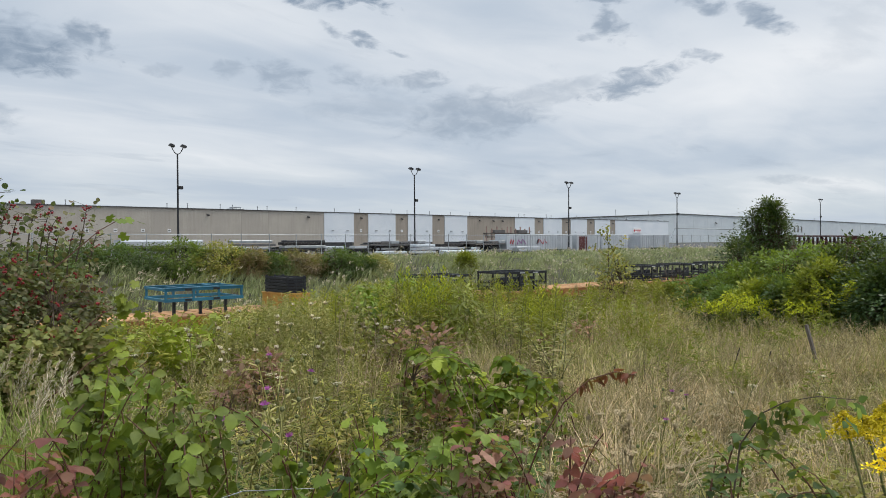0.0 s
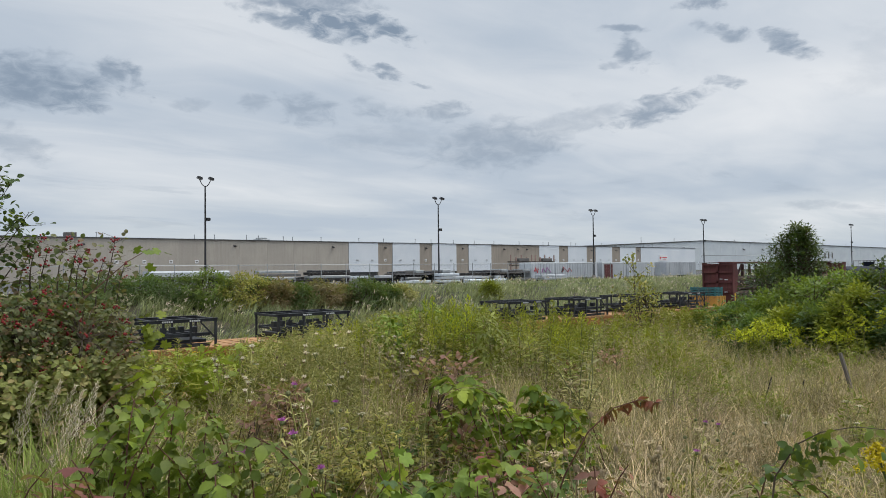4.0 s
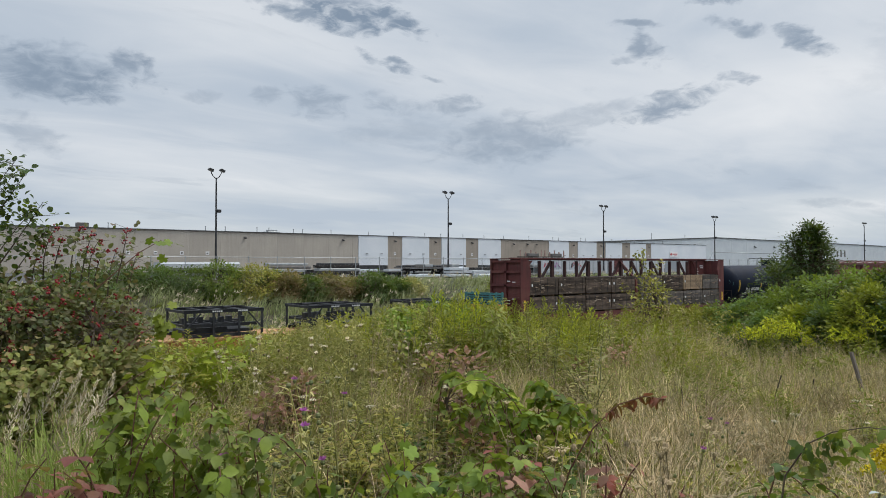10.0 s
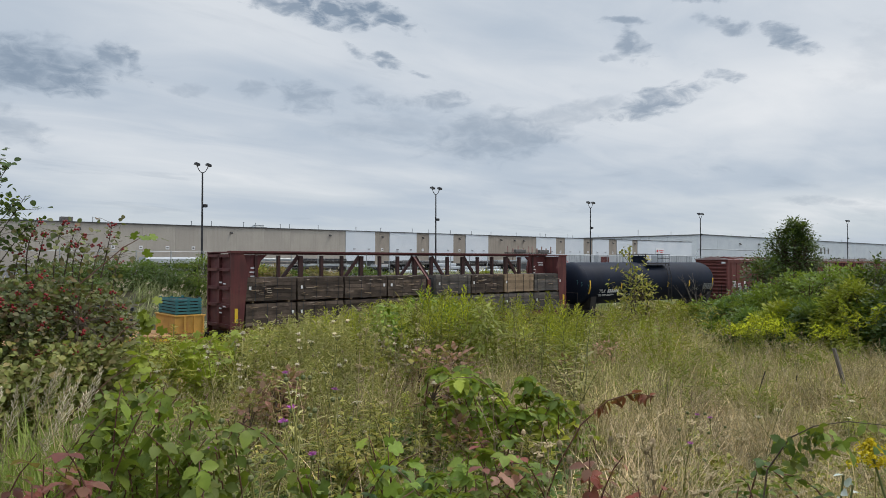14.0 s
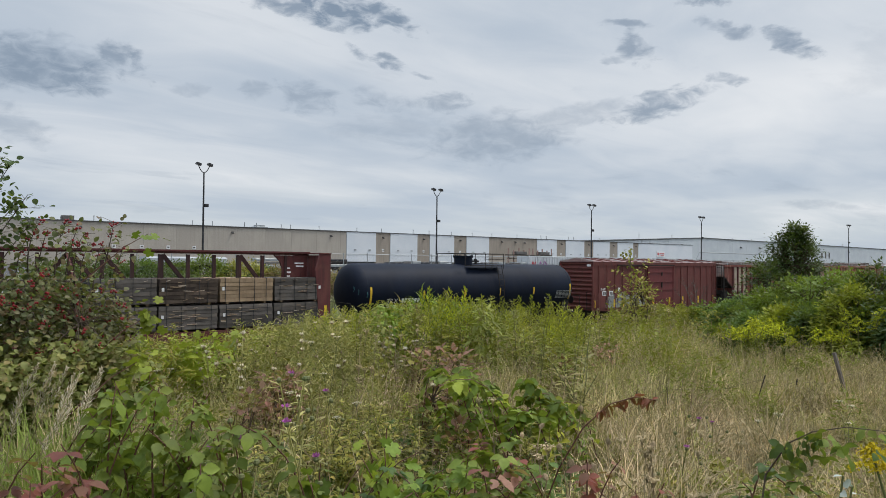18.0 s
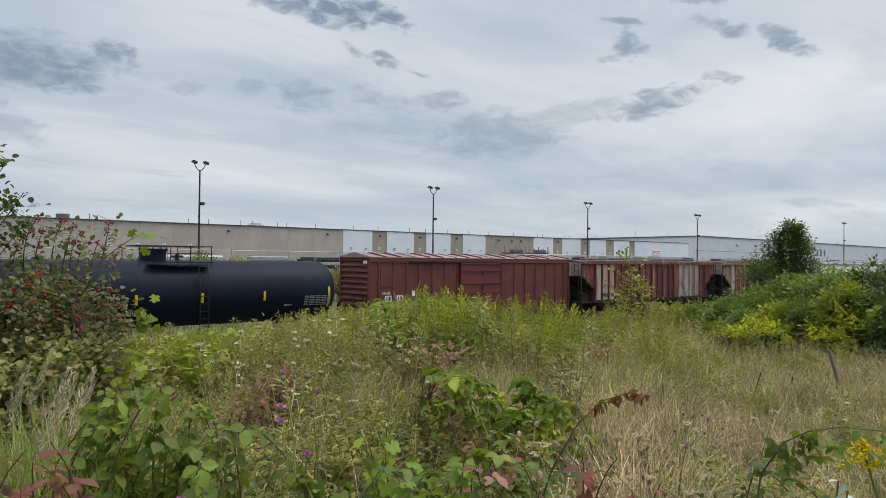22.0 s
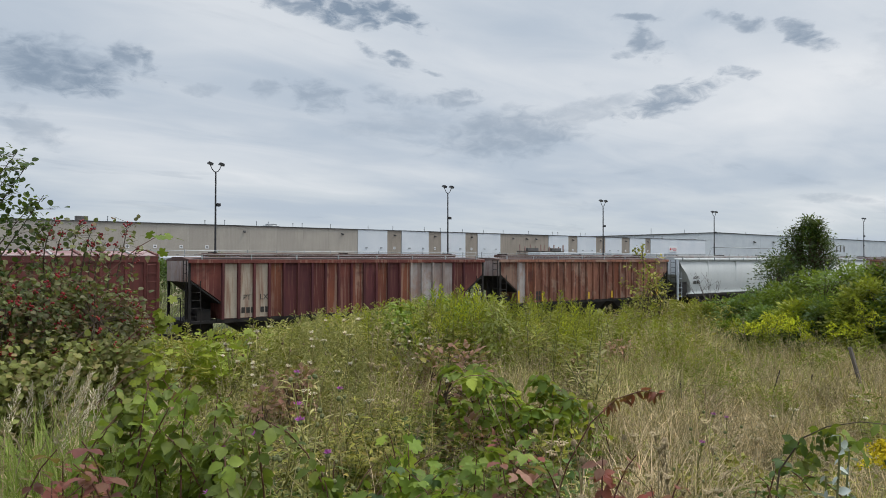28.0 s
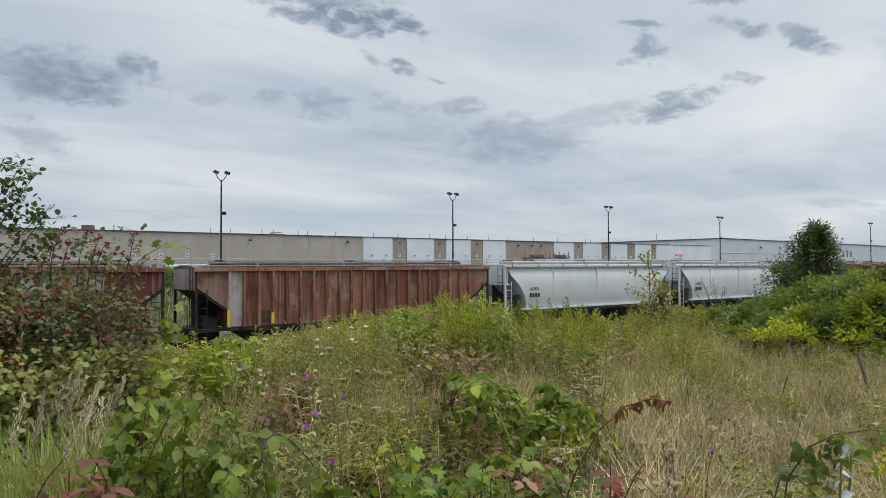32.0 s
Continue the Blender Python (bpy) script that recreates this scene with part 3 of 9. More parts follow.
def make_track():
    track = thing("railway_track", "steel rails on dark wooden sleepers in ballast", "railway track", kind="structure", at=(0, TRACK_Y, 0))
    for s in (-1, 1):
        g = Geo().prism([(s * 0.7525 - 0.07, -0.16), (s * 0.7525 + 0.07, -0.16), (s * 0.7525 + 0.015, -0.13), (s * 0.7525 + 0.015, -0.04),
                         (s * 0.7525 + 0.036, -0.03), (s * 0.7525 + 0.036, 0.0), (s * 0.7525 - 0.036, 0.0), (s * 0.7525 - 0.036, -0.03),
                         (s * 0.7525 - 0.015, -0.04), (s * 0.7525 - 0.015, -0.13)], "x", -200, 700)
        part("rail", g, M_flat_side, track, "rusty steel rail")
    sleeper = Geo().box(-0.11, 0.11, -1.3, 1.3, -0.32, -0.165, 0.02).mesh("sleeper")
    for i in range(100):
        part("sleeper", sleeper, M_old_wood, track, at=pose(2 + i * 0.55, 0, 0))


# ---- the warehouses, the yard fence and the lamps ----
WALL_Y, ROOF_Z = 172.0, 12.55


def make_warehouse():
    hall = thing("warehouse", "long low warehouse of tan concrete and white panels", "warehouse", at=(0, WALL_Y, LOT_Z))
    h = ROOF_Z - LOT_Z
    part("body", Geo().box(-140, 283, 0.6, 60, 0, h - 0.4), M_concrete_tan, hall)
    part("roof", Geo().box(-140.3, 283.3, -0.25, 60, h, h + 0.18), M_flashing, hall, "dark flashing along the flat roof")
    # panel edges along the wall, and whether each is white
    runs = [(105.1, 115.1, 1), (115.1, 120.2, 0), (120.2, 130.3, 1), (130.3, 135.1, 0), (135.1, 145.0, 1), (145.0, 150.2, 0), (150.2, 160.2, 1),
            (160.2, 183.3, 0), (183.3, 193.7, 1), (193.7, 198.6, 0), (198.6, 209.1, 1), (209.1, 214.4, 0), (214.4, 224.4, 1), (224.4, 229.4, 0),
            (229.4, 239.6, 1), (239.6, 243.1, 0), (243.1, 283.0, 1)]
    x = -140.0
    i = 0
    while x < 105:
        w = min(7.6, 105.1 - x)
        part("panel", Geo().box(x + 0.012, x + w - 0.012, 0, 0.6, 0, h), M_concrete_tan, hall)
        x += w
        i += 1
    for a, b, white in runs:
        out = -0.12 if white else 0.0
        part("panel", Geo().box(a + 0.03, b - 0.03, out, 0.6, 0 if not white else 1.5, h), M_panel_white if white else M_concrete_brown, hall,
             "smooth white metal panel" if white else "brown ribbed concrete panel")
        if white and a < 240:
            # solid dark sheet: the shade inside the dock opening is put into its colour
            part("dock_door", Geo().box(a + 0.3, b - 0.3, 0.2, 0.5, 0, 1.5), M_flashing, hall, "dark sheet standing for the shaded dock opening")
            for q in (0.28, 0.78):
                xx = a + (b - a) * q
                part("wall_vent", Geo().box(xx - 0.35, xx + 0.35, -0.3, -0.12, 4.75, 5.05), M_galv, hall)
            part("seam", Geo().box(a + 0.05, b - 0.05, -0.15, -0.12, 3.3, 3.36), M_galv, hall)
        if not white and b - a < 8:
            xx = (a + b) / 2
            plate = part("number_plate", Geo().box(xx - 0.36, xx + 0.36, -0.05, 0.0, 4.5, 5.25), M_sign_white, hall, "small white wall plate with a dark mark")
            part("mark", Geo().box(xx - 0.2, xx + 0.2, -0.07, -0.05, 4.74, 5.0), M_dark_ink, plate)
            lamp = part("wall_light", Geo().prism([(-0.6, h - 1.4), (0.0, h - 1.1), (0.0, h - 1.25), (-0.5, h - 1.6)], "x", xx - 0.28, xx + 0.28), M_pole, hall, "dark wedge wall light")
            part("lens", Geo().box(xx - 0.22, xx + 0.22, -0.49, -0.2, h - 1.62, h - 1.58), M_lens, lamp)
    # plates and lights on the plain left stretch
    for xx in (43.5, 49.6, 55.7, 61.9):
        plate = part("number_plate", Geo().box(xx - 0.42, xx + 0.42, -0.05, 0.0, 4.15, 4.95), M_sign_white, hall, "small white wall plate with a dark mark")
        part("mark", Geo().box(xx - 0.24, xx + 0.24, -0.07, -0.05, 4.4, 4.7), M_dark_ink, plate)
    for xx in (36.5, 71.5, 100.0, 166.0, 172.5, 177.0):
        part("wall_light", Geo().prism([(-0.6, h - 1.45), (0.0, h - 1.1), (0.0, h - 1.25), (-0.5, h - 1.65)], "x", xx - 0.3, xx + 0.3), M_pole, hall, "dark wedge wall light")
    # things on the roof
    part("air_handler", Geo().box(34.4, 36.9, 8, 10, h, h + 1.6, 0.05), M_dim_grey, hall, "boxy dark grey rooftop air handler")
    part("air_handler", Geo().box(80.4, 84.0, 6, 9, h, h + 0.75, 0.05).box(81.0, 83.4, 6.5, 8.5, h + 0.75, h + 1.15), M_galv, hall, "low grey rooftop air handler")
    pipe = Geo().rod((0, 0, 0), (0, 0, 1.1), 0.09, 6).rod((0, 0, 1.1), (0, 0, 1.25), 0.16, 6).mesh("roof_vent")
    for xx in (39.5, 62.5, 67.0, 75.0, 78.5, 86.5, 89.0, 97.5, 110.5, 118.5, 129.5, 136.5, 146.0, 155.5, 163.0, 174.5, 186.0, 190.5, 201.0, 205.5, 219.5, 228.0, 236.0, 246.0, 252.0):
        part("roof_vent", pipe, M_galv, hall, at=pose(xx, 0.6 + (xx * 7 % 3), h + 0.15))
    # the sign on the right stretch
    sign = part("sign", Geo().box(255.6, 261.6, -0.3, -0.13, 4.6, 6.9), M_sign_white, hall, "white sign board with a red mark")
    part("mark", Geo().prism([(256.0, 5.8), (256.6, 6.4), (257.2, 5.8), (256.6, 5.2)], "y", -0.36, -0.3).box(257.6, 261.0, -0.36, -0.3, 5.75, 6.1).box(258.6, 260.6, -0.36, -0.3, 5.1, 5.3), M_sign_red, sign)
    return hall


def make_far_hall():
    """The taller pale hall beyond, seen on its corner."""
    hall = thing("far_warehouse", "pale grey warehouse with a low gabled roofline", "warehouse", at=(0, 0, LOT_Z))
    y0, z = 232.0, 17.5
    part("body", Geo().prism([(285, 0), (285, z - 4.6), (393, z), (900, z - 2.6), (900, 0)], "y", y0 + 0.4, y0 + 90), M_panel_grey, hall)
    a = 285.0
    while a < 900:
        b = a + 18
        za, zb = [z - 4.6 + 4.6 * (v - 285) / 108 if v < 393 else z - 2.6 * (v - 393) / 507 for v in (a, b)]
        part("panel", Geo().prism([(a + 0.05, 0), (a + 0.05, za), (b - 0.05, zb), (b - 0.05, 0)], "y", y0, y0 + 0.4), M_panel_grey, hall)
        a = b
    part("roof", Geo().prism([(285, z - 4.6), (393, z), (900, z - 2.6), (900, z - 2.2), (393, z + 0.4), (285, z - 4.2)], "y", y0 - 0.4, y0 + 90), M_flashing, hall)
    for xx in (330, 362, 430, 455, 500, 520, 545, 600):
        part("roof_vent", Geo().rod((xx, y0 + 1, z - 4), (xx, y0 + 1, z + 1.2), 0.15, 6), M_galv, hall)
        part("wall_light", Geo().prism([(y0 - 1.2, z - 5.0), (y0, z - 4.2), (y0, z - 4.6), (y0 - 1.0, z - 5.4)], "x", xx + 8, xx + 9.2), M_pole, hall, "dark wedge wall light")
    for xx in (559, 565.5, 572):
        part("window", Geo().box(xx, xx + 2.4, y0 - 0.05, y0 + 0.1, 7.0, 11.4), M_dim_grey, hall, "tall narrow dark window")
    # a parapet pipe rail on the lower roof in front
    rail = Geo().tube([(352, y0 - 20, 3), (356, y0 - 20, 8.2), (470, y0 - 20, 7.9)], 0.25, 6)
    part("parapet_rail", rail, M_galv, hall)


def make_fence():
    fence = thing("yard_fence", "tall galvanised chain-link fence of the yard", "fence", at=(0, 66, LOT_Z))
    post = Geo().rod((0, 0, -0.3), (0, 0, 2.55), 0.045, 6).rod((0, 0, 2.55), (0, 0, 2.6), 0.06, 6).mesh("post")
    for i in range(70):
        part("post", post, M_galv, fence, at=pose(-14.9 + 3.05 * i, 0, 0))
    part("top_rail", Geo().rod((-16, 0, 2.5), (200, 0, 2.5), 0.03, 5), M_galv, fence)
    part("bottom_wire", Geo().rod((-16, 0, 0.05), (200, 0, 0.05), 0.012, 4), M_galv, fence)
    # diamond mesh, coarse
    g = Geo()
    n = int(216 / 0.5)
    for i in range(n):
        x = -16 + i * 0.5
        for s in (0, 1):
            a, b = (x, x + 2.45) if s == 0 else (x + 2.45, x)
            k = len(g.v)
            g.v += [(a - 0.004, 0, 0.05), (a + 0.004, 0, 0.05), (b + 0.004, 0, 2.5), (b - 0.004, 0, 2.5)]
            g.f.append((k, k + 1, k + 2, k + 3))
    me = g.mesh("wire_mesh")
    part("wire_mesh", me, M_galv, fence)


def make_lamp(x, y, top, heads=True):
    """A tall yard lamp: a pole, a curved fork with two floodlights, and a lower one on its side."""
    lamp = thing("yard_lamp", "tall dark steel pole with two floodlights", "street lamp", "yard lamps", at=(x, y, LOT_Z))
    h = top - LOT_Z
    part("base", Geo().rod((0, 0, -0.1), (0, 0, 0.7), 0.3, 12), M_concrete_tan, lamp, "round concrete footing")
    part("pole", Geo().rod((0, 0, 0.6), (0, 0, h - 0.7), 0.12, 10, 0.075), M_pole, lamp)
    fork = []
    for i in range(-6, 7):
        a = i / 6
        fork.append((a * 0.6, 0, h - 0.75 + 0.75 * abs(a) ** 2.2))
    part("fork", Geo().tube(fork, 0.045, 6), M_pole, lamp)
    for s in (-1, 1):
        head = part("floodlight", Geo().prism([(-0.27, h + 0.08), (0.25, h - 0.08), (0.27, h + 0.13), (-0.15, h + 0.27)], "y", -0.27, 0.22), M_pole, lamp, "boxy tilted floodlight",
                    at=pose(s * 0.6, 0, 0))
        part("lens", Geo().prism([(-0.25, h + 0.068), (0.235, h - 0.088), (0.235, h - 0.105), (-0.25, h + 0.05)], "y", -0.22, 0.18), M_lens, head)
    side = part("side_light", Geo().box(0.1, 0.5, -0.2, 0.2, h * 0.62 + 0.05, h * 0.62 + 0.38, 0.04).rod((0, 0, h * 0.62 + 0.2), (0.2, 0, h * 0.62 + 0.2), 0.05), M_pole, lamp, "boxy side floodlight")
    return lamp


def make_yard():
    """Trailers with wrapped loads, pipe bundles and box trailers behind the fence."""
    def flatbed(x, y, length, load, label, z=0.0):
        t = thing("flatbed_trailer", label, "trailer", "parked trailers", at=(x, y, LOT_Z + z))
        part("deck", Geo().box(0, length, -1.25, 1.25, 1.25, 1.42), M_dim_grey, t)
        part("chassis", Geo().box(1, length - 0.5, -0.5, 0.5, 0.9, 1.2), M_dark, t)
        for q in (0.72, 0.83):
            for s in (-1, 1):
                part("wheel", Geo().lathe_x([(-0.13, 0.2), (-0.13, 0.5), (0.13, 0.5), (0.13, 0.2)], 0, 0, 14), M_tyre, t, at=pose(length * q, s * 1.05, 0.5, 0, 0, 90))
        for s in (-0.9, 0.8):
            part("landing_leg", Geo().box(length * 0.18, length * 0.2, s, s + 0.1, 0, 1.2), M_dark, t)
        if load == "white":
            part("load_cover", Geo().prism([(-1.25, 1.45), (1.25, 1.45), (1.25, 1.85), (1.0, 2.02), (-1.0, 2.02), (-1.25, 1.85)], "x", 0.5, length - 0.3), M_trailer_white, t, "white wrapped load")
        elif load == "pipes":
            for r in range(1):
                for k in range(6 - r):
                    part("pipe", Geo().rod((0.3, -1.0 + 0.4 * k + 0.2 * r, 1.66 + 0.35 * r), (length - 0.3, -1.0 + 0.4 * k + 0.2 * r, 1.66 + 0.35 * r), 0.19, 10), M_galv, t)
        else:
            for k in range(int(length / 1.5)):
                part("steel_pack", Geo().box(0.3 + k * 1.5, 1.6 + k * 1.5, -1.15, 1.15, 1.44, 1.62 + 0.2 * (k * 7 % 3) / 2, 0.04), (M_frame_black, M_galv, M_dim_grey)[k * 5 % 3], t)
        return t
    flatbed(21.0, 74, 9.0, "white", "flatbed trailer with a white wrapped load")
    flatbed(52.0, 75, 9.0, "dark", "flatbed trailer with dark bundled steel")
    flatbed(66.5, 74, 9.0, "dark", "flatbed trailer with dark bundled steel")
    # steel and pipe in strapped bundles on bearers, in rows behind the fence
    ry = random.Random(91)
    tones = [(M_trailer_white, "white wrapped"), (M_galv, "bright galvanised"), (M_frame_black, "black painted"), (M_dim_grey, "dull grey"), (M_panel_grey, "pale grey"), (M_dark, "dark rusted")]
    x = 31.0
    while x < 78:
        for row_y, lift in ((70.5, -0.25), (77.5, 0.1), (83.0, 0.35)):
            if ry.random() < 0.16:
                continue
            m_, word = ry.choice(tones)
            ln = ry.uniform(2.2, 6.5)
            t = thing("steel_bundle", word + " steel lengths strapped in the yard", "steel bundle", "steel bundles", at=(x + ry.uniform(-1.0, 1.0), row_y, LOT_Z + lift + 0.3))
            tiers = ry.randint(1, 3)
            g, g2 = Geo(), Geo()
            for r_ in range(tiers):
                o = ry.uniform(0, 0.5)
                (g if r_ % 2 == 0 else g2).box(o, ln - ry.uniform(0, 0.6), -0.7, 0.7, 0.15 + r_ * 0.42, 0.47 + r_ * 0.42, 0.04)
            part("layer", g, m_, t)
            if g2.v:
                part("layer", g2, ry.choice(tones)[0], t)
            for xb in (0.5, ln - 0.8):
                part("bearer", Geo().box(xb, xb + 0.15, -0.8, 0.8, -0.35, 0.15), M_dark, t, "dark timber bearer")
        x += ry.uniform(3.6, 6.0)
    stack = thing("pipe_bundle", "bundle of pale blue-grey pipes with blue ends", "pipes", at=(59.5, 68.6, LOT_Z - 0.45))
    for r in range(3):
        for k in range(4):
            p = part("pipe", Geo().rod((0, -0.6 + 0.36 * k, 0.2 + 0.32 * r), (6.4, -0.6 + 0.36 * k, 0.2 + 0.32 * r), 0.17, 12), M_panel_grey, stack)
            part("end_cap", Geo().rod((6.4, -0.6 + 0.36 * k, 0.2 + 0.32 * r), (6.55, -0.6 + 0.36 * k, 0.2 + 0.32 * r), 0.18, 12), M_blue, p, "blue plastic end cap")
    # box trailers with scrawled sides
    for x, w in ((75.8, 15.4), (99.0, 7.6), (110.4, 9.6)):
        t = thing("box_trailer", "white box trailer with coloured scrawls on its side", "trailer", "parked trailers", at=(x, 74, LOT_Z))
        part("box", Geo().box(0, w, -1.25, 1.25, 0.35, 2.75, 0.04), M_trailer_white, t)
        for k in range(int(w / 0.6)):
            part("post", Geo().box(0.25 + k * 0.6, 0.33 + k * 0.6, -1.29, -1.25, 0.45, 2.65), M_trailer_white, t)
        part("wheel", Geo().rod((w * 0.8, -1.2, 0.5), (w * 0.8, 1.2, 0.5), 0.5, 14), M_tyre, t)
        if x < 80:
            for k, (c, xx, ww) in enumerate(((M_purple, 2.2, 2.0), (M_sign_red, 6.8, 2.2), (M_flashing, 6.6, 0.5), (M_sign_red, 0.6, 0.9))):
                part("scrawl", Geo().tube([(xx + ww * q / 7, -1.31, 1.2 + 0.95 * ((q * 5 + k) % 7) / 7) for q in range(8)], 0.05, 4), c, t, "painted scrawl")
    shed = thing("yard_shed", "small white shed with a dark doorway", "shed", at=(92.2, 74, LOT_Z))
    part("wall", Geo().box(0, 6.3, -1.3, 1.3, -0.05, 2.7, 0.03), M_trailer_white, shed)
    part("door", Geo().box(0.6, 2.7, -1.36, -1.3, 0.0, 2.4), M_red_steel, shed, "dark open doorway")
    # racks of timber above the trailers
    for x, w in ((82.6, 5.0), (88.5, 4.7)):
        rack = thing("timber_rack", "raised rack stacked with brown timber", "rack", "timber racks", at=(x, 84, LOT_Z))
        for k in range(5):
            xx = k * w / 4
            part("post", Geo().box(xx, xx + 0.12, -0.1, 0.1, 0, 4.15 - 0.3 * (k % 2)), M_rack_post, rack, "faded pinkish steel post")
        for k in range(3):
            part("board", Geo().box(0.1 - 0.2 * k, w + 0.3 - 0.25 * k, -0.4, 0.4, 2.3 + 0.3 * k, 2.5 + 0.3 * k), M_old_wood, rack)
        part("crate", Geo().box(w * 0.3, w * 0.8, -0.5, 0.5, 3.1, 3.6, 0.03), M_dim_grey, rack)


make_ground()
make_track()
make_warehouse()
make_far_hall()
make_fence()
for lx, ltop in ((26.8, 14.1), (57.7, 13.7), (89.3, 13.5), (121.6, 13.1), (189.2, 14.3)):
    make_lamp(lx, 72.0, ltop)
make_yard()

# ---- the freight train ----
# Each car stands with its left end at x = 0; MOVERS holds every thing that rides, with its place along the track at the start.
MOVERS, WHEELSETS = [], []
WHEEL_R = 0.42


def travelled(t):
    return 4.2716 * t + 0.6523 * (t / 10) ** 2 - 0.0257 * (t / 10) ** 3


def rides(ob, s, y=0.0, z=0.0):
    ob.location = (s, TRACK_Y + y, z)
    MOVERS.append((ob, s, y, z))
    return ob


def wheelset_mesh():
    g = Geo()
    for s in (-1, 1):
        y = s * 0.74
        n = 22
        prof = [(y - 0.07, 0.2), (y - 0.07, WHEEL_R - 0.02), (y + 0.07, WHEEL_R), (y + 0.07, 0.2)]
        vs = [(r * math.cos(2 * math.pi * i / n), yy, r * math.sin(2 * math.pi * i / n)) for yy, r in prof for i in range(n)]
        fs = [(k * n + i, k * n + (i + 1) % n, (k + 1) * n + (i + 1) % n, (k + 1) * n + i) for k in range(3) for i in range(n)]
        g._add(vs, fs)
        for yy in (y - 0.04, y + 0.04):
            g._add([(0, yy, 0)] + [(0.22 * math.cos(2 * math.pi * i / n), yy, 0.22 * math.sin(2 * math.pi * i / n)) for i in range(n)], [(0, 1 + i, 1 + (i + 1) % n) for i in range(n)])
    g.rod((0, -1.0, 0), (0, 1.0, 0), 0.08, 8)
    return g.mesh("wheelset")


WHEELSET = wheelset_mesh()


def frame_geo():
    """Two cast side frames and the bolster between them, centred on x = 0."""
    g = Geo()
    for s in (-1, 1):
        y0, y1 = (0.93, 1.08) if s > 0 else (-1.08, -0.93)
        g.prism([(-1.12, 0.34), (-1.12, 0.58), (-0.55, 0.74), (0.55, 0.74), (1.12, 0.58), (1.12, 0.34), (0.85, 0.36), (0.45, 0.2), (-0.45, 0.2), (-0.85, 0.36)], "y", y0, y1)
        for x in (-0.9, 0.9):
            g.box(x - 0.16, x + 0.16, y0 - 0.03 if s < 0 else y0, y1 if s < 0 else y1 + 0.03, 0.3, 0.56, 0.03)
    g.box(-0.2, 0.2, -1.0, 1.0, 0.45, 0.78)
    return g.mesh("bogie")


BOGIE = frame_geo()


def running_gear(car, length, inset=1.9):
    for x in (inset, length - inset):
        b = part("bogie", BOGIE, M_dark, car, "grimy cast steel bogie", at=pose(x, 0, 0))
        for dx_ in (-0.88, 0.88):
            w = part("wheelset", WHEELSET, M_dark, b, at=pose(dx_, 0, WHEEL_R))
            WHEELSETS.append((w, dx_))
    for x, d in ((0, -1), (length, 1)):
        part("coupler", Geo().box(min(x, x + d * 0.62), max(x, x + d * 0.62), -0.12, 0.12, 0.78, 0.98).box(min(x + d * 0.45, x + d * 0.7), max(x + d * 0.45, x + d * 0.7), -0.2, 0.2, 0.72, 1.02, 0.03), M_dark, car)


def ladder(car, x0, x1, y, z0, z1, material, axis="x", rungs=6, name="ladder"):
    g = Geo()
    if axis == "x":
        for x in (x0, x1):
            g.rod((x, y, z0), (x, y, z1), 0.02, 5)
        for k in range(rungs):
            z = z0 + (z1 - z0) * (k + 0.5) / rungs
            g.rod((x0, y, z), (x1, y, z), 0.014, 5)
    else:
        for q in (x0, x1):
            g.rod((y, q, z0), (y, q, z1), 0.02, 5)
        for k in range(rungs):
            z = z0 + (z1 - z0) * (k + 0.5) / rungs
            g.rod((y, x0, z), (y, x1, z), 0.014, 5)
    return part(name, g, material, car)


# -- long flat cars with wooden decks --
def flat_car(s, length):
    car = rides(thing("flat_car", "low rust-orange flat car with a worn plank deck", "rail car", "freight cars"), s)
    part("side_sill", Geo().prism([(0, 1.05), (0, 0.82), (2.6, 0.78), (4.4, 0.52), (length - 4.4, 0.52), (length - 2.6, 0.78), (length, 0.82), (length, 1.05)], "y", -1.45, -1.36), M_flat_side, car, "rusty fish-belly side sill")
    part("side_sill", Geo().prism([(0, 1.05), (0, 0.82), (2.6, 0.78), (4.4, 0.52), (length - 4.4, 0.52), (length - 2.6, 0.78), (length, 0.82), (length, 1.05)], "y", 1.36, 1.45), M_flat_side, car, "rusty fish-belly side sill")
    part("centre_sill", Geo().box(0.2, length - 0.2, -0.35, 0.35, 0.5, 1.0), M_dark, car)
    n = int(length / 0.3)
    plank = Geo().box(0.006, length / n - 0.006, -1.46, 1.46, 1.05, 1.13, 0.01).mesh("plank")
    for k in range(n):
        part("plank", plank, M_deck, car, at=pose(k * length / n, 0, 0.006 * ((k * 13) % 5 - 2)))
    for k in range(int(length / 1.6)):
        part("stake_pocket", Geo().box(0.7 + k * 1.6, 0.86 + k * 1.6, -1.53, -1.45, 0.78, 1.04), M_flat_side, car)
    for k in range(4):
        part("reflector", Geo().box(1.5 + k * (length - 3.4) / 3, 1.9 + k * (length - 3.4) / 3, -1.457, -1.451, 0.9, 0.98), M_yellow, car, "yellow reflective strip")
    running_gear(car, length)
    return car


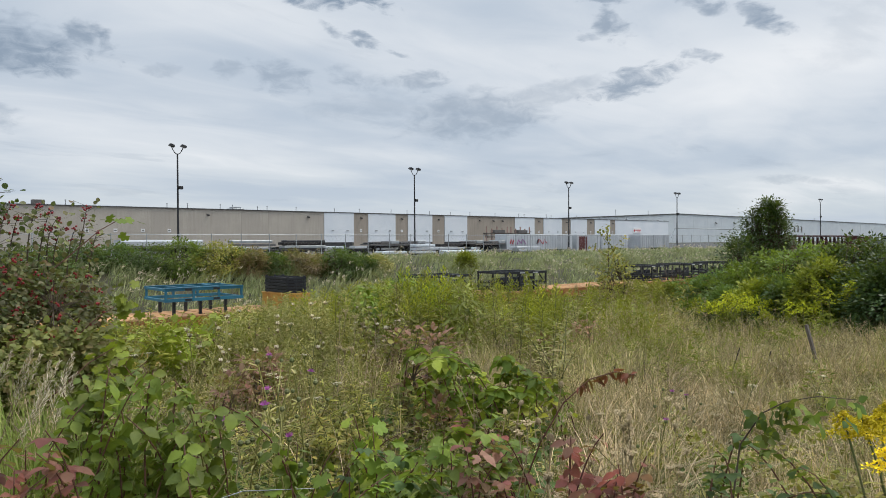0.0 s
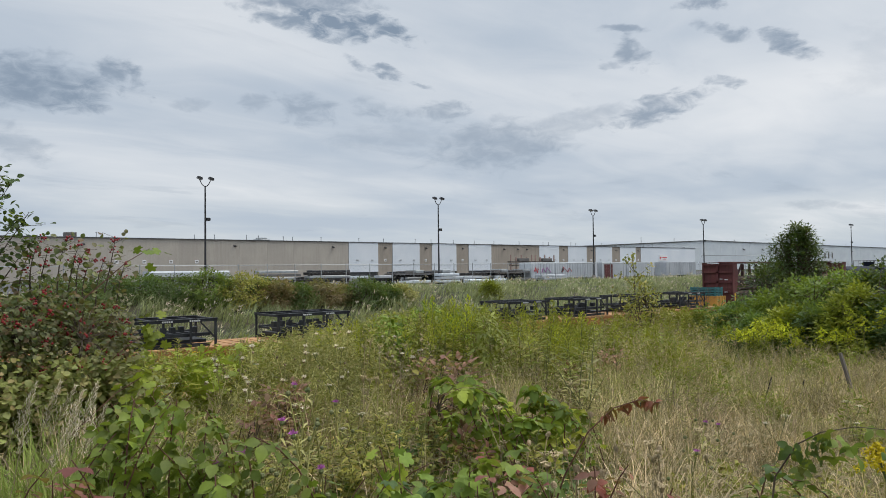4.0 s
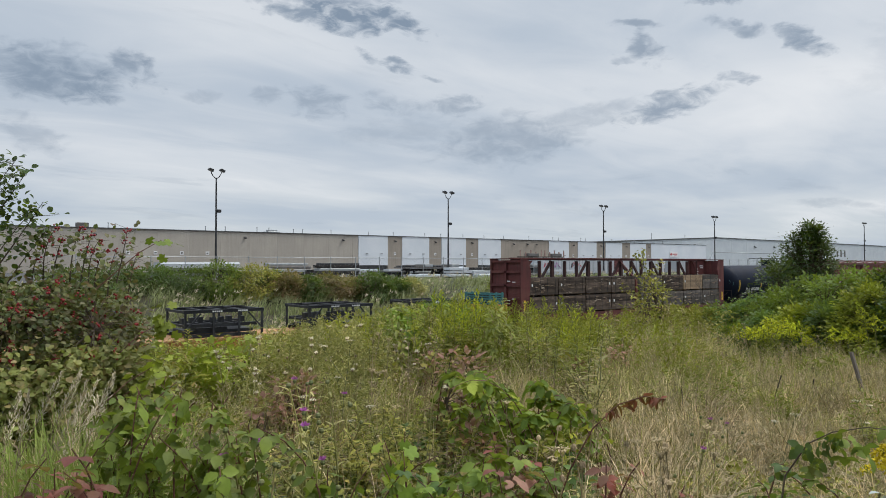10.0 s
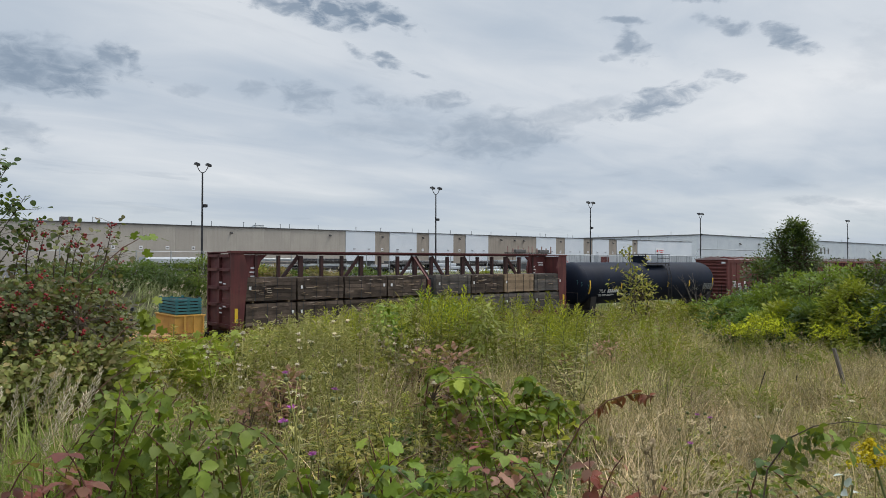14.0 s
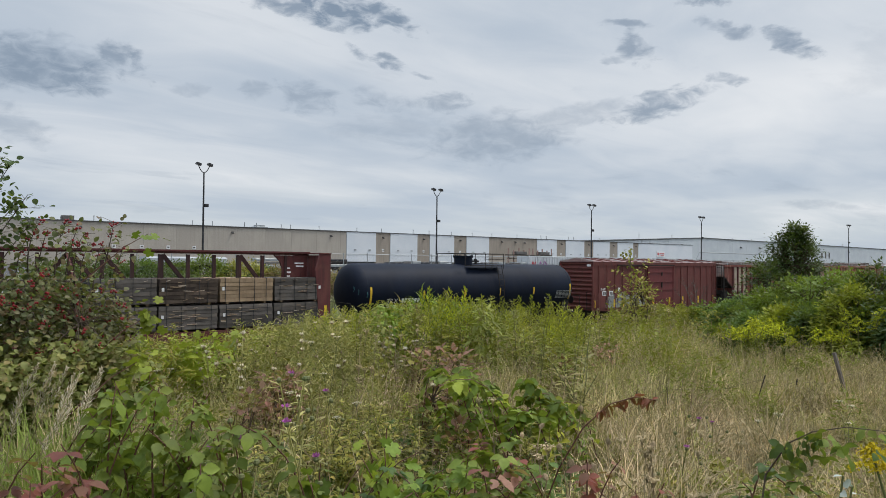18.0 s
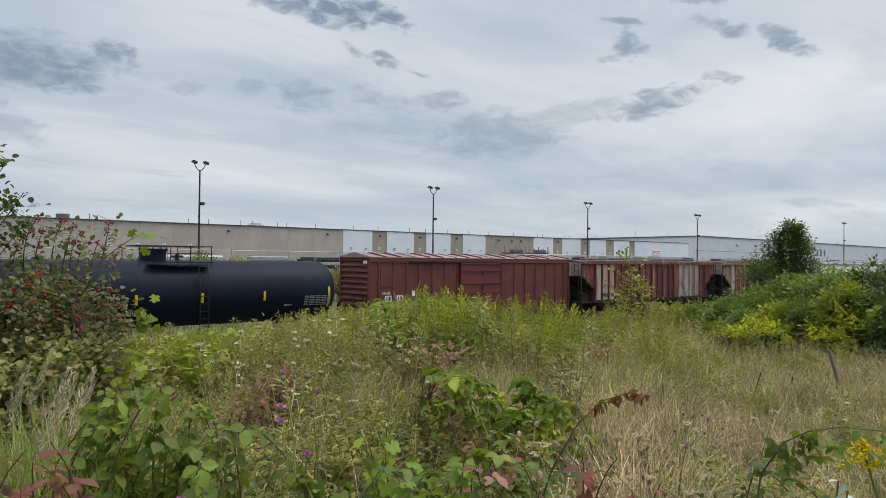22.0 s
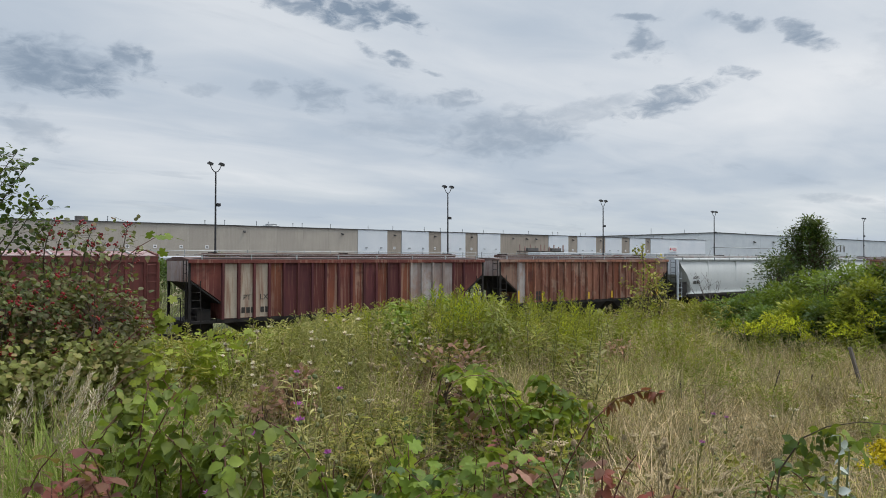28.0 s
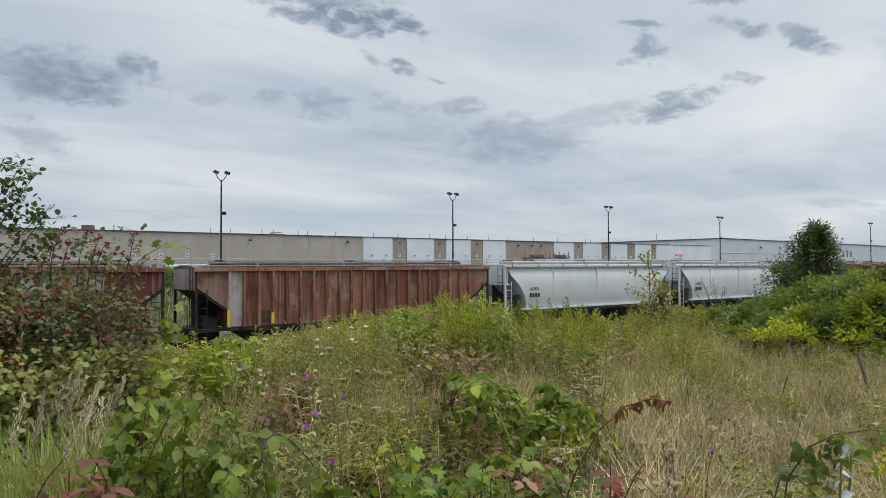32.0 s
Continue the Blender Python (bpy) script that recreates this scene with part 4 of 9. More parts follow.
def steel_table(s, length, wide=2.5, material=None, top=2.38, base=1.15, y=0.0, low=True, label="black welded steel load rack with short legs on the deck"):
    """A welded load frame: two long beams, cross members and legs, with a second frame nested below."""
    mat = material or M_frame_black
    t = rides(thing("load_rack", label, "rack", "load racks"), s, y)
    h = wide / 2
    for yy in (-h, h):
        part("beam", Geo().box(0, length, yy - 0.05, yy + 0.05, top - 0.14, top).box(0, length, yy - 0.08, yy + 0.09, top - 0.02, top + 0.005), mat, t)
    for k in range(5):
        x = 0.05 + k * (length - 0.1) / 4
        part("cross_member", Geo().box(x - 0.05, x + 0.05, -h + 0.06, h - 0.06, top - 0.13, top - 0.02), mat, t)
    for k, x in enumerate((0.08, length * 0.36, length * 0.68, length - 0.08)):
        for yy in (-h, h):
            part("leg", Geo().box(x - 0.045, x + 0.045, yy - 0.045, yy + 0.045, base, top - 0.14), mat, t)
    for x0, x1 in ((0.1, 0.75), (length - 0.1, length - 0.75)) if low else ():
        part("brace", Geo().bar((x0, -h, base + 0.35), (x1, -h, top - 0.16), 0.06, 0.05), mat, t)
    if low:
        for yy in (-h + 0.15, h - 0.15):
            part("lower_beam", Geo().box(0.15, length - 0.3, yy - 0.06, yy + 0.06, base + 0.45, base + 0.6), mat, t)
            part("skid", Geo().box(0.1, length - 0.3, yy - 0.08, yy + 0.08, base, base + 0.14), mat, t)
        for k in range(7):
            x = 0.2 + k * (length - 1.0) / 6
            part("clamp", Geo().box(x - 0.1, x + 0.1, -0.7 + 0.2 * (k % 3), -0.4 + 0.2 * (k % 3), base + 0.6, base + 0.85).box(x - 0.05, x + 0.05, -h + 0.15, h - 0.15, base + 0.46, base + 0.56), mat, t)
        part("nested_frame", Geo().box(0.25, length - 0.4, -h + 0.3, h - 0.3, base + 0.16, base + 0.3).box(0.6, length * 0.55, -h + 0.2, h - 0.5, base + 0.3, base + 0.42), mat, t, "flat dark frame nested beneath")
        for x in (length * 0.34, length * 0.66):
            part("lettering", bars([0.07] * 5, 0.07, 0.025), M_white_ink, t, "pale bars of painted letters", at=pose(x, -h - 0.052, top - 0.115))
    return t


def slatted_crate(s, length, tall, z, material, label, wide=2.3):
    c = rides(thing("slatted_crate", label, "crate", "slatted crates"), s, 0.0, z)
    h = wide / 2
    for x in (0.0, length / 2 - 0.05, length - 0.1):
        for y in (-h, h - 0.1):
            part("post", Geo().box(x, x + 0.1, y, y + 0.1, 0, tall), material, c)
    for k in range(5):
        z0 = 0.05 + k * (tall - 0.06) / 5
        zz = z0 + (tall - 0.06) / 5 - 0.05
        for y in (-h - 0.02, h):
            part("slat", Geo().box(0, length, y, y + 0.03, z0, zz), material, c)
        for x in (-0.03, length):
            part("slat", Geo().box(x, x + 0.03, -h, h, z0, zz), material, c)
    part("panel", Geo().box(0.1, length - 0.1, -h + 0.12, h - 0.12, 0.02, tall - 0.12), M_dark, c)
    return c


def ochre_box(s, length, z, tall):
    c = rides(thing("end_stand", "ochre painted steel stand at the deck's end", "stand", "end stands"), s, 0.0, z)
    part("side", Geo().box(0, length, -1.3, -1.22, 0, tall), M_rack_yellow, c)
    part("side", Geo().box(0, length, 1.22, 1.3, 0, tall), M_rack_yellow, c)
    part("end_panel", Geo().box(0, 0.08, -1.22, 1.22, 0, tall), M_rack_yellow, c)
    part("end_panel", Geo().box(length - 0.08, length, -1.22, 1.22, 0, tall), M_rack_yellow, c)
    part("top_plate", Geo().box(-0.05, length + 0.05, -1.33, 1.33, tall, tall + 0.05), M_rack_yellow, c)
    for x in (length * 0.3, length * 0.62, length - 0.1):
        part("stiffener", Geo().box(x, x + 0.08, -1.36, -1.3, 0, tall), M_rack_yellow, c)
    return c


flat_car(-9.2, 27.2)
flat_car(19.2, 25.4)
flat_car(45.8, 26.8)
for fs, fl in ((25.6, 3.7), (32.2, 4.0), (47.5, 3.7), (53.5, 3.7), (59.5, 3.7), (66.0, 3.7)):
    steel_table(fs, fl)
blue = steel_table(10.93, 3.65, top=2.37, base=1.76, material=M_blue, low=False, label="bright blue welded steel load rack on the deck")
for by in (-1.25, 1.25):
    part("lower_beam", Geo().box(0, 3.65, by - 0.06, by + 0.06, 1.76, 1.9), M_blue, blue)
for bx in (0.0, 3.55):
    part("lower_cross_member", Geo().box(bx, bx + 0.1, -1.19, 1.19, 1.77, 1.88), M_blue, blue)
for bx in (0.5, 1.7, 2.9):
    for by in (-1.25, 1.25):
        part("stand", Geo().box(bx, bx + 0.12, by * 0.7 - 0.06, by * 0.7 + 0.06, 1.13, 1.76), M_frame_black, blue, "dark support block")
for bx in (0.9, 2.2):
    part("spacer", Geo().box(bx, bx + 0.3, -1.325, -1.312, 1.79, 1.88), M_frame_black, blue, "dark fork pocket")
    part("spacer", Geo().box(bx, bx + 0.3, -1.325, -1.312, 2.23, 2.33), M_frame_black, blue, "dark fork pocket")
ochre_box(16.85, 1.25, 1.15, 0.62)
slatted_crate(16.95, 1.02, 0.86, 1.82, M_frame_black, "dark slatted steel crate on an ochre stand")
ochre_box(71.4, 1.3, 1.15, 0.75)
slatted_crate(71.5, 1.1, 0.75, 1.95, M_teal, "teal slatted steel crate on an ochre stand")
stake = rides(thing("timber_heap", "loose heap of rusty timber offcuts on the deck", "timber"), 20.2, 0, 1.13)
for sk in range(14):
    part("board", Geo().box(-0.6, 0.6, -0.06, 0.06, 0, 0.05), M_deck, stake, at=pose(0.7 + 0.13 * sk, -0.9 + 0.35 * (sk % 5), 0.02 + 0.05 * (sk // 5), 0, 0, 31 * sk % 50 - 25))


# -- the centre-beam lumber car --
def centerbeam(s, length):
    car = rides(thing("centerbeam_car", "maroon centre-beam lumber car with a truss along its middle", "rail car", "freight cars"), s)
    part("side_sill", Geo().prism([(0, 1.2), (0, 0.85), (3.2, 0.85), (4.2, 0.6), (length - 4.2, 0.6), (length - 3.2, 0.85), (length, 0.85), (length, 1.2)], "y", -1.42, -1.32), M_red_steel, car)
    part("side_sill", Geo().prism([(0, 1.2), (0, 0.85), (3.2, 0.85), (4.2, 0.6), (length - 4.2, 0.6), (length - 3.2, 0.85), (length, 0.85), (length, 1.2)], "y", 1.32, 1.42), M_red_steel, car)
    part("deck", Geo().box(0.2, length - 0.2, -1.32, 1.32, 1.05, 1.2), M_red_steel, car)
    part("centre_sill", Geo().box(0.1, length - 0.1, -0.3, 0.3, 0.55, 1.05), M_dark, car)
    top = 4.7
    for x0, x1, face in ((0.0, 0.6, 0.0), (length - 0.6, length, length)):
        bh = part("bulkhead", Geo().box(x0 + 0.12, x1 - 0.12, -1.3, 1.3, 1.2, top - 0.06), M_red_steel, car, "ribbed maroon end bulkhead")
        for y0, y1 in ((-1.42, -1.3), (1.3, 1.42)):
            part("corner_post", Geo().prism([(x0, 1.15), (x1, 1.15), (x1 + (0.25 if face == 0 else 0), 3.9), (x1, top), (x0, top), (x0 - (0.25 if face else 0), 3.9)], "y", y0, y1), M_red_steel, bh)
        ox0, ox1 = (x0 - 0.02, x0 + 0.12) if face == 0 else (x1 - 0.12, x1 + 0.02)
        for y in (0.0,):
            part("post", Geo().box(ox0, ox1, y - 0.09, y + 0.09, 1.2, top - 0.1), M_red_steel, bh)
        for z in (1.25, 2.2, 3.0, 3.85, top - 0.2):
            part("rib", Geo().box(ox0, ox1, -1.3, 1.3, z, z + 0.14), M_red_steel, bh)
        part("cap", Geo().box(x0 - 0.03, x1 + 0.03, -1.45, 1.45, top, top + 0.06), M_red_steel, bh)
        lx = ox0 - 0.03 if face == 0 else ox1 + 0.03
        for k, (yy, zz) in enumerate(((-0.95, 3.25), (-0.5, 3.3), (-0.95, 2.2), (-0.5, 2.1), (-0.5, 1.9))):
            part("stencil", Geo().box(lx - 0.004, lx + 0.004, yy, yy + 0.28, zz, zz + 0.06), M_white_ink, bh, "small white stencil bars")
        for k in range(5):
            part("grab_iron", Geo().tube([(lx, -1.2, 1.4 + 0.4 * k), (lx - (0.1 if face == 0 else -0.1), -1.2, 1.4 + 0.4 * k), (lx - (0.1 if face == 0 else -0.1), -0.85, 1.4 + 0.4 * k), (lx, -0.85, 1.4 + 0.4 * k)], 0.015, 5), M_red_steel, bh)
        part("reflector", Geo().box(x0 + 0.2 if face == 0 else x1 - 0.35, x0 + 0.35 if face == 0 else x1 - 0.2, -1.432, -1.424, 1.5, 2.15), M_yellow, bh, "yellow reflective strip")
    # solid plates where the truss meets the bulkheads, with white stencils
    for x0, d in ((0.6, 1), (length - 0.6, -1)):
        plate = part("gusset_plate", Geo().prism([(x0, 1.2), (x0 + d * 1.35, 1.2), (x0 + d * 1.35, top - 0.75), (x0 + d * 1.5, top - 0.35), (x0 + d * 1.8, top - 0.08), (x0, top - 0.08)][::d], "y", -0.07, 0.07), M_red_steel, car, "flat maroon plate beside the bulkhead")
        for k, (dx_, zz, ww) in enumerate(((0.95, 3.95, 0.3), (0.9, 3.75, 0.36), (0.95, 3.55, 0.26), (0.2, 4.2, 0.5), (0.2, 4.05, 0.42))):
            xa = x0 + d * dx_ if d > 0 else x0 - dx_ - ww
            part("stencil", Geo().box(xa, xa + ww, -0.078, -0.071, zz, zz + 0.07), M_white_ink, plate, "small white stencil bars")
    part("stanchion", Geo().box(length / 2 - 0.09, length / 2 + 0.09, -1.42, -1.3, 1.2, 3.3).bar((length / 2, -1.36, 3.25), (length / 2 - 0.15, -0.1, top - 0.1), 0.14, 0.1), M_red_steel, car, "maroon stanchion at mid-length")
    # the truss
    part("top_chord", Geo().box(0.5, length - 0.5, -0.22, 0.22, top + 0.03, top + 0.11).box(0.5, length - 0.5, -0.08, 0.08, top - 0.06, top + 0.03), M_red_steel, car, "slim top chord")
    n = 18
    bay = (length - 1.2) / n
    for k in range(1, n):
        x = 0.6 + bay * k
        wide = 0.17 if k % 3 == 0 else 0.1
        part("truss_post", Geo().box(x - wide / 2, x + wide / 2, -0.09, 0.09, 1.2, top - 0.1).box(x - wide / 2 - 0.02, x + wide / 2 + 0.02, -0.13, -0.09, 1.2, top - 0.1), M_truss, car)
    for k in range(n):
        if k % 3 == 2 and k < n / 2:
            a, b = (0.6 + bay * k, 3.2), (0.6 + bay * (k + 0.92), top - 0.12)
        elif k % 3 == 0 and k > n / 2:
            a, b = (0.6 + bay * (k + 1), 3.2), (0.6 + bay * (k + 0.08), top - 0.12)
        elif k in (0,):
            a, b = (0.6 + bay * 0.95, 3.2), (0.6, top - 0.12)
        elif k in (9, 10):
            a, b = (0.6 + bay * (k + 0.05), top - 0.12), (0.6 + bay * (k + 0.95), 3.2)
        else:
            continue
        part("truss_diagonal", Geo().bar((a[0], 0, a[1]), (b[0], 0, b[1]), 0.17, 0.1), M_truss, car)
    running_gear(car, length, 2.2)
    return car


CB_S, CB_L = 73.85, 23.0
centerbeam(CB_S, CB_L)


def lumber_bundle(s, y, z, length, tall, wood, seed, label):
    """A strapped bundle of boards with stacked courses."""
    rnd = random.Random(seed)
    b = rides(thing("lumber_bundle", label, "lumber", "lumber bundles"), s, y, z)
    part("core", Geo().box(0.03, length - 0.03, -0.5, 0.5, 0.02, tall - 0.03), M_lumber[wood], b)
    rows = 6 if y < 0 else 0
    for r in range(rows):
        z0 = 0.02 + r * (tall - 0.04) / rows
        o, e = rnd.uniform(0, 0.03), rnd.uniform(0, 0.04)
        part("board", Geo().box(e, length - rnd.uniform(0, 0.05), -0.53 - o, -0.5, z0 + 0.008, z0 + (tall - 0.04) / rows - 0.012), M_lumber[wood], b)
    for c in range(6 if y < 0 else 0):
        y0 = -0.5 + c / 6
        part("board", Geo().box(rnd.uniform(0, 0.03), length - 0.02, y0 + 0.006, y0 + 1 / 6 - 0.006, tall - 0.03, tall - rnd.uniform(0, 0.015)), M_lumber[wood], b)
    for q in (0.14, 0.38, 0.62, 0.86):
        q += rnd.uniform(-0.05, 0.05)
        part("strap", Geo().box(length * q - 0.012, length * q + 0.012, -0.575, -0.565, 0, tall + 0.004).box(length * q - 0.012, length * q + 0.012, -0.575, 0.5, tall + 0.001, tall + 0.008), M_frame_black, b)
    for q in (0.15, 0.85):
        part("spacer", Geo().box(length * q - 0.05, length * q + 0.05, -0.5, 0.5, -0.07, 0.02), M_lumber[2], b, "wooden spacer")
    if y < 0:
        q = rnd.choice((0.04, 0.06, 0.9))
        part("tag", Geo().box(length * q, length * q + 0.11, -0.585, -0.578, tall * 0.5, tall * 0.64), M_white_ink, b, "white paper tag")
    # split edges and scraps of pale wood
    if y < 0 and wood < 2:
        scraps = [Geo(), Geo()]
        for k in range(rnd.randint(9, 16)):
            x = rnd.uniform(0.05, length - 0.5)
            z0 = rnd.uniform(0.1, tall - 0.05)
            w, dz = rnd.uniform(0.12, 0.5), rnd.uniform(-0.04, 0.04)
            scraps[k % 2].bar((x, -0.57, z0), (x + w, -0.57, z0 + dz), rnd.uniform(0.012, 0.035), 0.02)
        for q, mat in zip(scraps, (M_lumber[2], M_pale_panel)):
            tagged(part("torn_edge", q, mat, b, "pale torn and split board edges"), kind="stuff")
    return b


LUMBER = ["dark weathered strapped bundle of lumber boards", "grey wrapped strapped bundle of lumber", "fresh pale strapped bundle of lumber boards"]
for half, start in ((0, CB_S + 0.72), (1, CB_S + 12.0)):
    for k in range(4):
        for tier in range(2):
            wood = 0 if half == 0 else (2 if (k, tier) in ((2, 1),) else (0 if (k, tier) == (1, 1) else 1))
            for side in (-1, 1):
                lumber_bundle(start + k * 2.66, side * 0.86, 1.28 + tier * 1.16, 2.6, 1.07 + (0.03 if tier else 0), wood, k + 10 * tier + 100 * half + (500 if side > 0 else 0), LUMBER[wood])
# black uprights added: the netted gap's darkness is put into their colour
for k in range(3):
    post = rides(thing("dark_gap_filler", "dark upright filler added in the gap between lumber stacks", "post", "dunnage posts"), CB_S + 11.42 + 0.17 * k, -0.95, 1.2)
    part("post", Geo().box(0, 0.12, -0.3, 0.2, 0, 2.1 + 0.05 * k), M_frame_black, post)


# -- the black tank car --
def tank_car(s, length):
    car = rides(thing("tank_car", "glossy black tank car with a platform round its dome", "rail car", "freight cars"), s)
    r, cz = 1.49, 2.77
    prof = [(0.75 - 0.72 * math.cos(a), r * math.sin(a) ** 0.75) for a in [math.pi / 2 * k / 8 for k in range(1, 9)]]
    prof = [(0.03, 0.02)] + prof + [(length / 2, r)] + [(length - x, q) for x, q in reversed(prof)] + [(length - 0.03, 0.02)]
    part("shell", Geo().lathe_x(prof, 0, cz, 56), M_tank, car, "smooth black steel shell", smooth=True)
    for x in (0.78, length - 0.78):
        part("weld_band", Geo().lathe_x([(x - 0.03, r - 0.02), (x - 0.03, r + 0.006), (x + 0.03, r + 0.006), (x + 0.03, r - 0.02)], 0, cz, 56), M_tank, car, smooth=True)
    # dome, platform and rails
    dx = 8.55
    dome = part("dome", Geo().rod((dx, 0, cz + r - 0.08), (dx, 0, cz + r + 0.42), 0.55, 24).rod((dx, 0, cz + r + 0.42), (dx, 0, cz + r + 0.5), 0.62, 24), M_tank, car, "squat black manway dome")
    for k in range(10):
        a = 2 * math.pi * k / 10
        part("bolt", Geo().rod((dx + 0.57 * math.cos(a), 0.57 * math.sin(a), cz + r + 0.36), (dx + 0.57 * math.cos(a), 0.57 * math.sin(a), cz + r + 0.56), 0.03, 6), M_dark, dome)
    part("valve", Geo().rod((dx + 1.1, 0.1, cz + r - 0.02), (dx + 1.1, 0.1, cz + r + 0.3), 0.09, 10).box(dx + 0.85, dx + 1.35, 0.05, 0.2, cz + r + 0.12, cz + r + 0.22), M_dark, car)
    part("platform", Geo().box(dx - 0.5, dx + 2.2, -1.3, -0.75, cz + r - 0.12, cz + r - 0.07).box(dx - 0.5, dx + 2.2, 0.75, 1.3, cz + r - 0.12, cz + r - 0.07), M_dark, car)
    rail = Geo()
    for y in (-1.28, 1.28):
        rail.rod((dx - 1.0, y, cz + r + 0.62), (dx + 2.2, y, cz + r + 0.62), 0.022, 5)
        rail.rod((dx + 0.6, y, cz + r + 0.3), (dx + 2.2, y, cz + r + 0.3), 0.018, 5)
        for x in (dx - 0.95, dx + 0.65, dx + 1.2, dx + 2.15):
            rail.rod((x, y, cz + r - 0.3), (x, y, cz + r + 0.62), 0.022, 5)
    for x in (dx - 1.0, dx + 2.2):
        rail.rod((x, -1.28, cz + r + 0.62), (x, 1.28, cz + r + 0.62), 0.022, 5)
    part("handrail", rail, M_dark, car)
    g = Geo()
    for x in (dx + 1.55, dx + 1.95):
        g.tube([(x, -1.33, cz + r - 0.1), (x, -1.6, cz + 0.4), (x, -1.6, 1.2)], 0.02, 5)
    for k in range(9):
        z = 1.35 + 0.33 * k
        g.rod((dx + 1.55, -1.6 if z < cz + 0.4 else -1.5, z), (dx + 1.95, -1.6 if z < cz + 0.4 else -1.5, z), 0.014, 5)
    part("ladder", g, M_dark, car)
    # underframe, end platforms and rails
    for x0, x1 in ((-0.35, 2.9), (length - 2.9, length + 0.35)):
        part("stub_sill", Geo().box(x0, x1, -0.35, 0.35, 0.72, 1.35), M_dark, car)
        xo = x0 if x0 < 1 else x1
        part("end_step", Geo().box(min(xo, xo + (0.5 if x0 < 1 else -0.5)), max(xo, xo + (0.5 if x0 < 1 else -0.5)), -1.45, 1.45, 1.05, 1.12), M_dark, car)
        xe = xo + (0.06 if x0 < 1 else -0.06)
        part("end_rail", Geo().tube([(xe, -1.42, 1.1), (xe, -1.42, 2.2), (xe, 1.42, 2.2), (xe, 1.42, 1.1)], 0.022, 5), M_dark, car)
        part("saddle", Geo().prism([(-1.2, 1.0), (1.2, 1.0), (1.3, 1.9), (0.0, 1.4), (-1.3, 1.9)], "x", x0 + 1.6, x0 + 2.2), M_dark, car)
    part("brake_wheel", Geo().lathe_x([(0, 0.22), (0, 0.26), (0.04, 0.26), (0.04, 0.22)], -0.5, 1.9, 16), M_dark, car, at=pose(length + 0.45, 0, 0))

    def on_shell(z):
        return -math.sqrt(max(0.0, (r + 0.012) ** 2 - (z - cz) ** 2))
    # yellow strips down the near side, and lettering
    for x, z0, z1 in ((0.95, 2.1, 3.02), (4.45, 2.32, 2.76), (7.45, 2.35, 2.8), (10.25, 2.38, 2.82), (13.2, 2.4, 2.84), (length - 0.75, 2.0, 3.0)):
        g = Geo()
        k = len(g.v)
        zs = [z0 + (z1 - z0) * q / 5 for q in range(6)]
        g.v = [(xx, on_shell(z), z) for z in zs for xx in (x - 0.06, x + 0.06)]
        g.f = [(2 * q, 2 * q + 1, 2 * q + 3, 2 * q + 2) for q in range(5)]
        part("reflector", g, M_yellow, car, "yellow reflective strip")

    def stick(mesh, x, z, mat, label):
        for v in mesh.vertices:
            v.co.y = on_shell(z + v.co.z) + v.co.y * 0.3 - 0.004
        return part("lettering", mesh, mat, car, label, at=pose(x, 0, z))
    stick(lettering("TILX", 0.34), 2.0, 2.14, M_white_ink, "white reporting letters")
    stick(bars([0.16] * 6, 0.24, 0.055).mesh("number_bars"), 2.95, 2.14, M_white_ink, "white bars of a painted number")
    stick(bars([0.35, 0.5, 0.28, 0.44], 0.05, 0.08).mesh("small_bars"), 2.0, 1.98, M_white_ink, "small white stencil bars")
    stick(bars([0.3, 0.4, 0.5], 0.05, 0.08).mesh("small_bars"), 2.1, 1.9, M_white_ink, "small white stencil bars")
    stick(lettering("AAR ST", 0.13), length - 3.15, 2.1, M_white_ink, "white stencilled letters")
    for k in range(6):
        stick(bars([0.22, 0.3, 0.26, 0.3, 0.2], 0.045, 0.05).mesh("small_bars"), length - 2.1, 2.1 + 0.085 * k, M_galv, "small white stencil bars")
    # chalky doodles on the head and shell
    sc = Geo().tube([(3.4 + 0.09 * q, 0, 0.16 * math.sin(q * 2.3) * (0.5 + 0.5 * math.sin(q * 0.7))) for q in range(30)], 0.014, 4).tube([(3.3, 0, -0.12), (4.2, 0, -0.05), (5.2, 0, -0.1), (6.1, 0, 0.02)], 0.012, 4).tube([(2.9, 0, -0.1), (3.15, 0, -0.1), (3.15, 0, 0.14), (2.9, 0, 0.14), (2.9, 0, -0.1)], 0.014, 4).mesh("doodle")
    for v in sc.vertices:
        v.co.y = on_shell(2.0 + v.co.z) + v.co.y * 0.3 - 0.004
    part("doodle", sc, M_white_ink, car, "pale spray-painted doodle", at=pose(1.4, 0, 2.0))
    for k in range(3):
        part("doodle", Geo().tube([(0.02, -0.9 + 0.16 * math.cos(a) - 0.25 * k, 2.9 - 0.14 * k + 0.16 * math.sin(a)) for a in [2 * math.pi * q / 10 for q in range(11)]], 0.014, 4), M_teal, car, "pale spray-painted doodle", at=pose(0.16 + 0.13 * k * k, 0, 0))
    plac = part("placard", Geo().box(-0.14, 0.14, -0.01, 0.0, -0.14, 0.14), M_leaf_pink, car, "pink diamond placard", at=pose(length - 2.4, -1.38, 1.6, 0, 45, 0))
    running_gear(car, length, 1.75)
    return car


tank_car(98.3, 17.4)


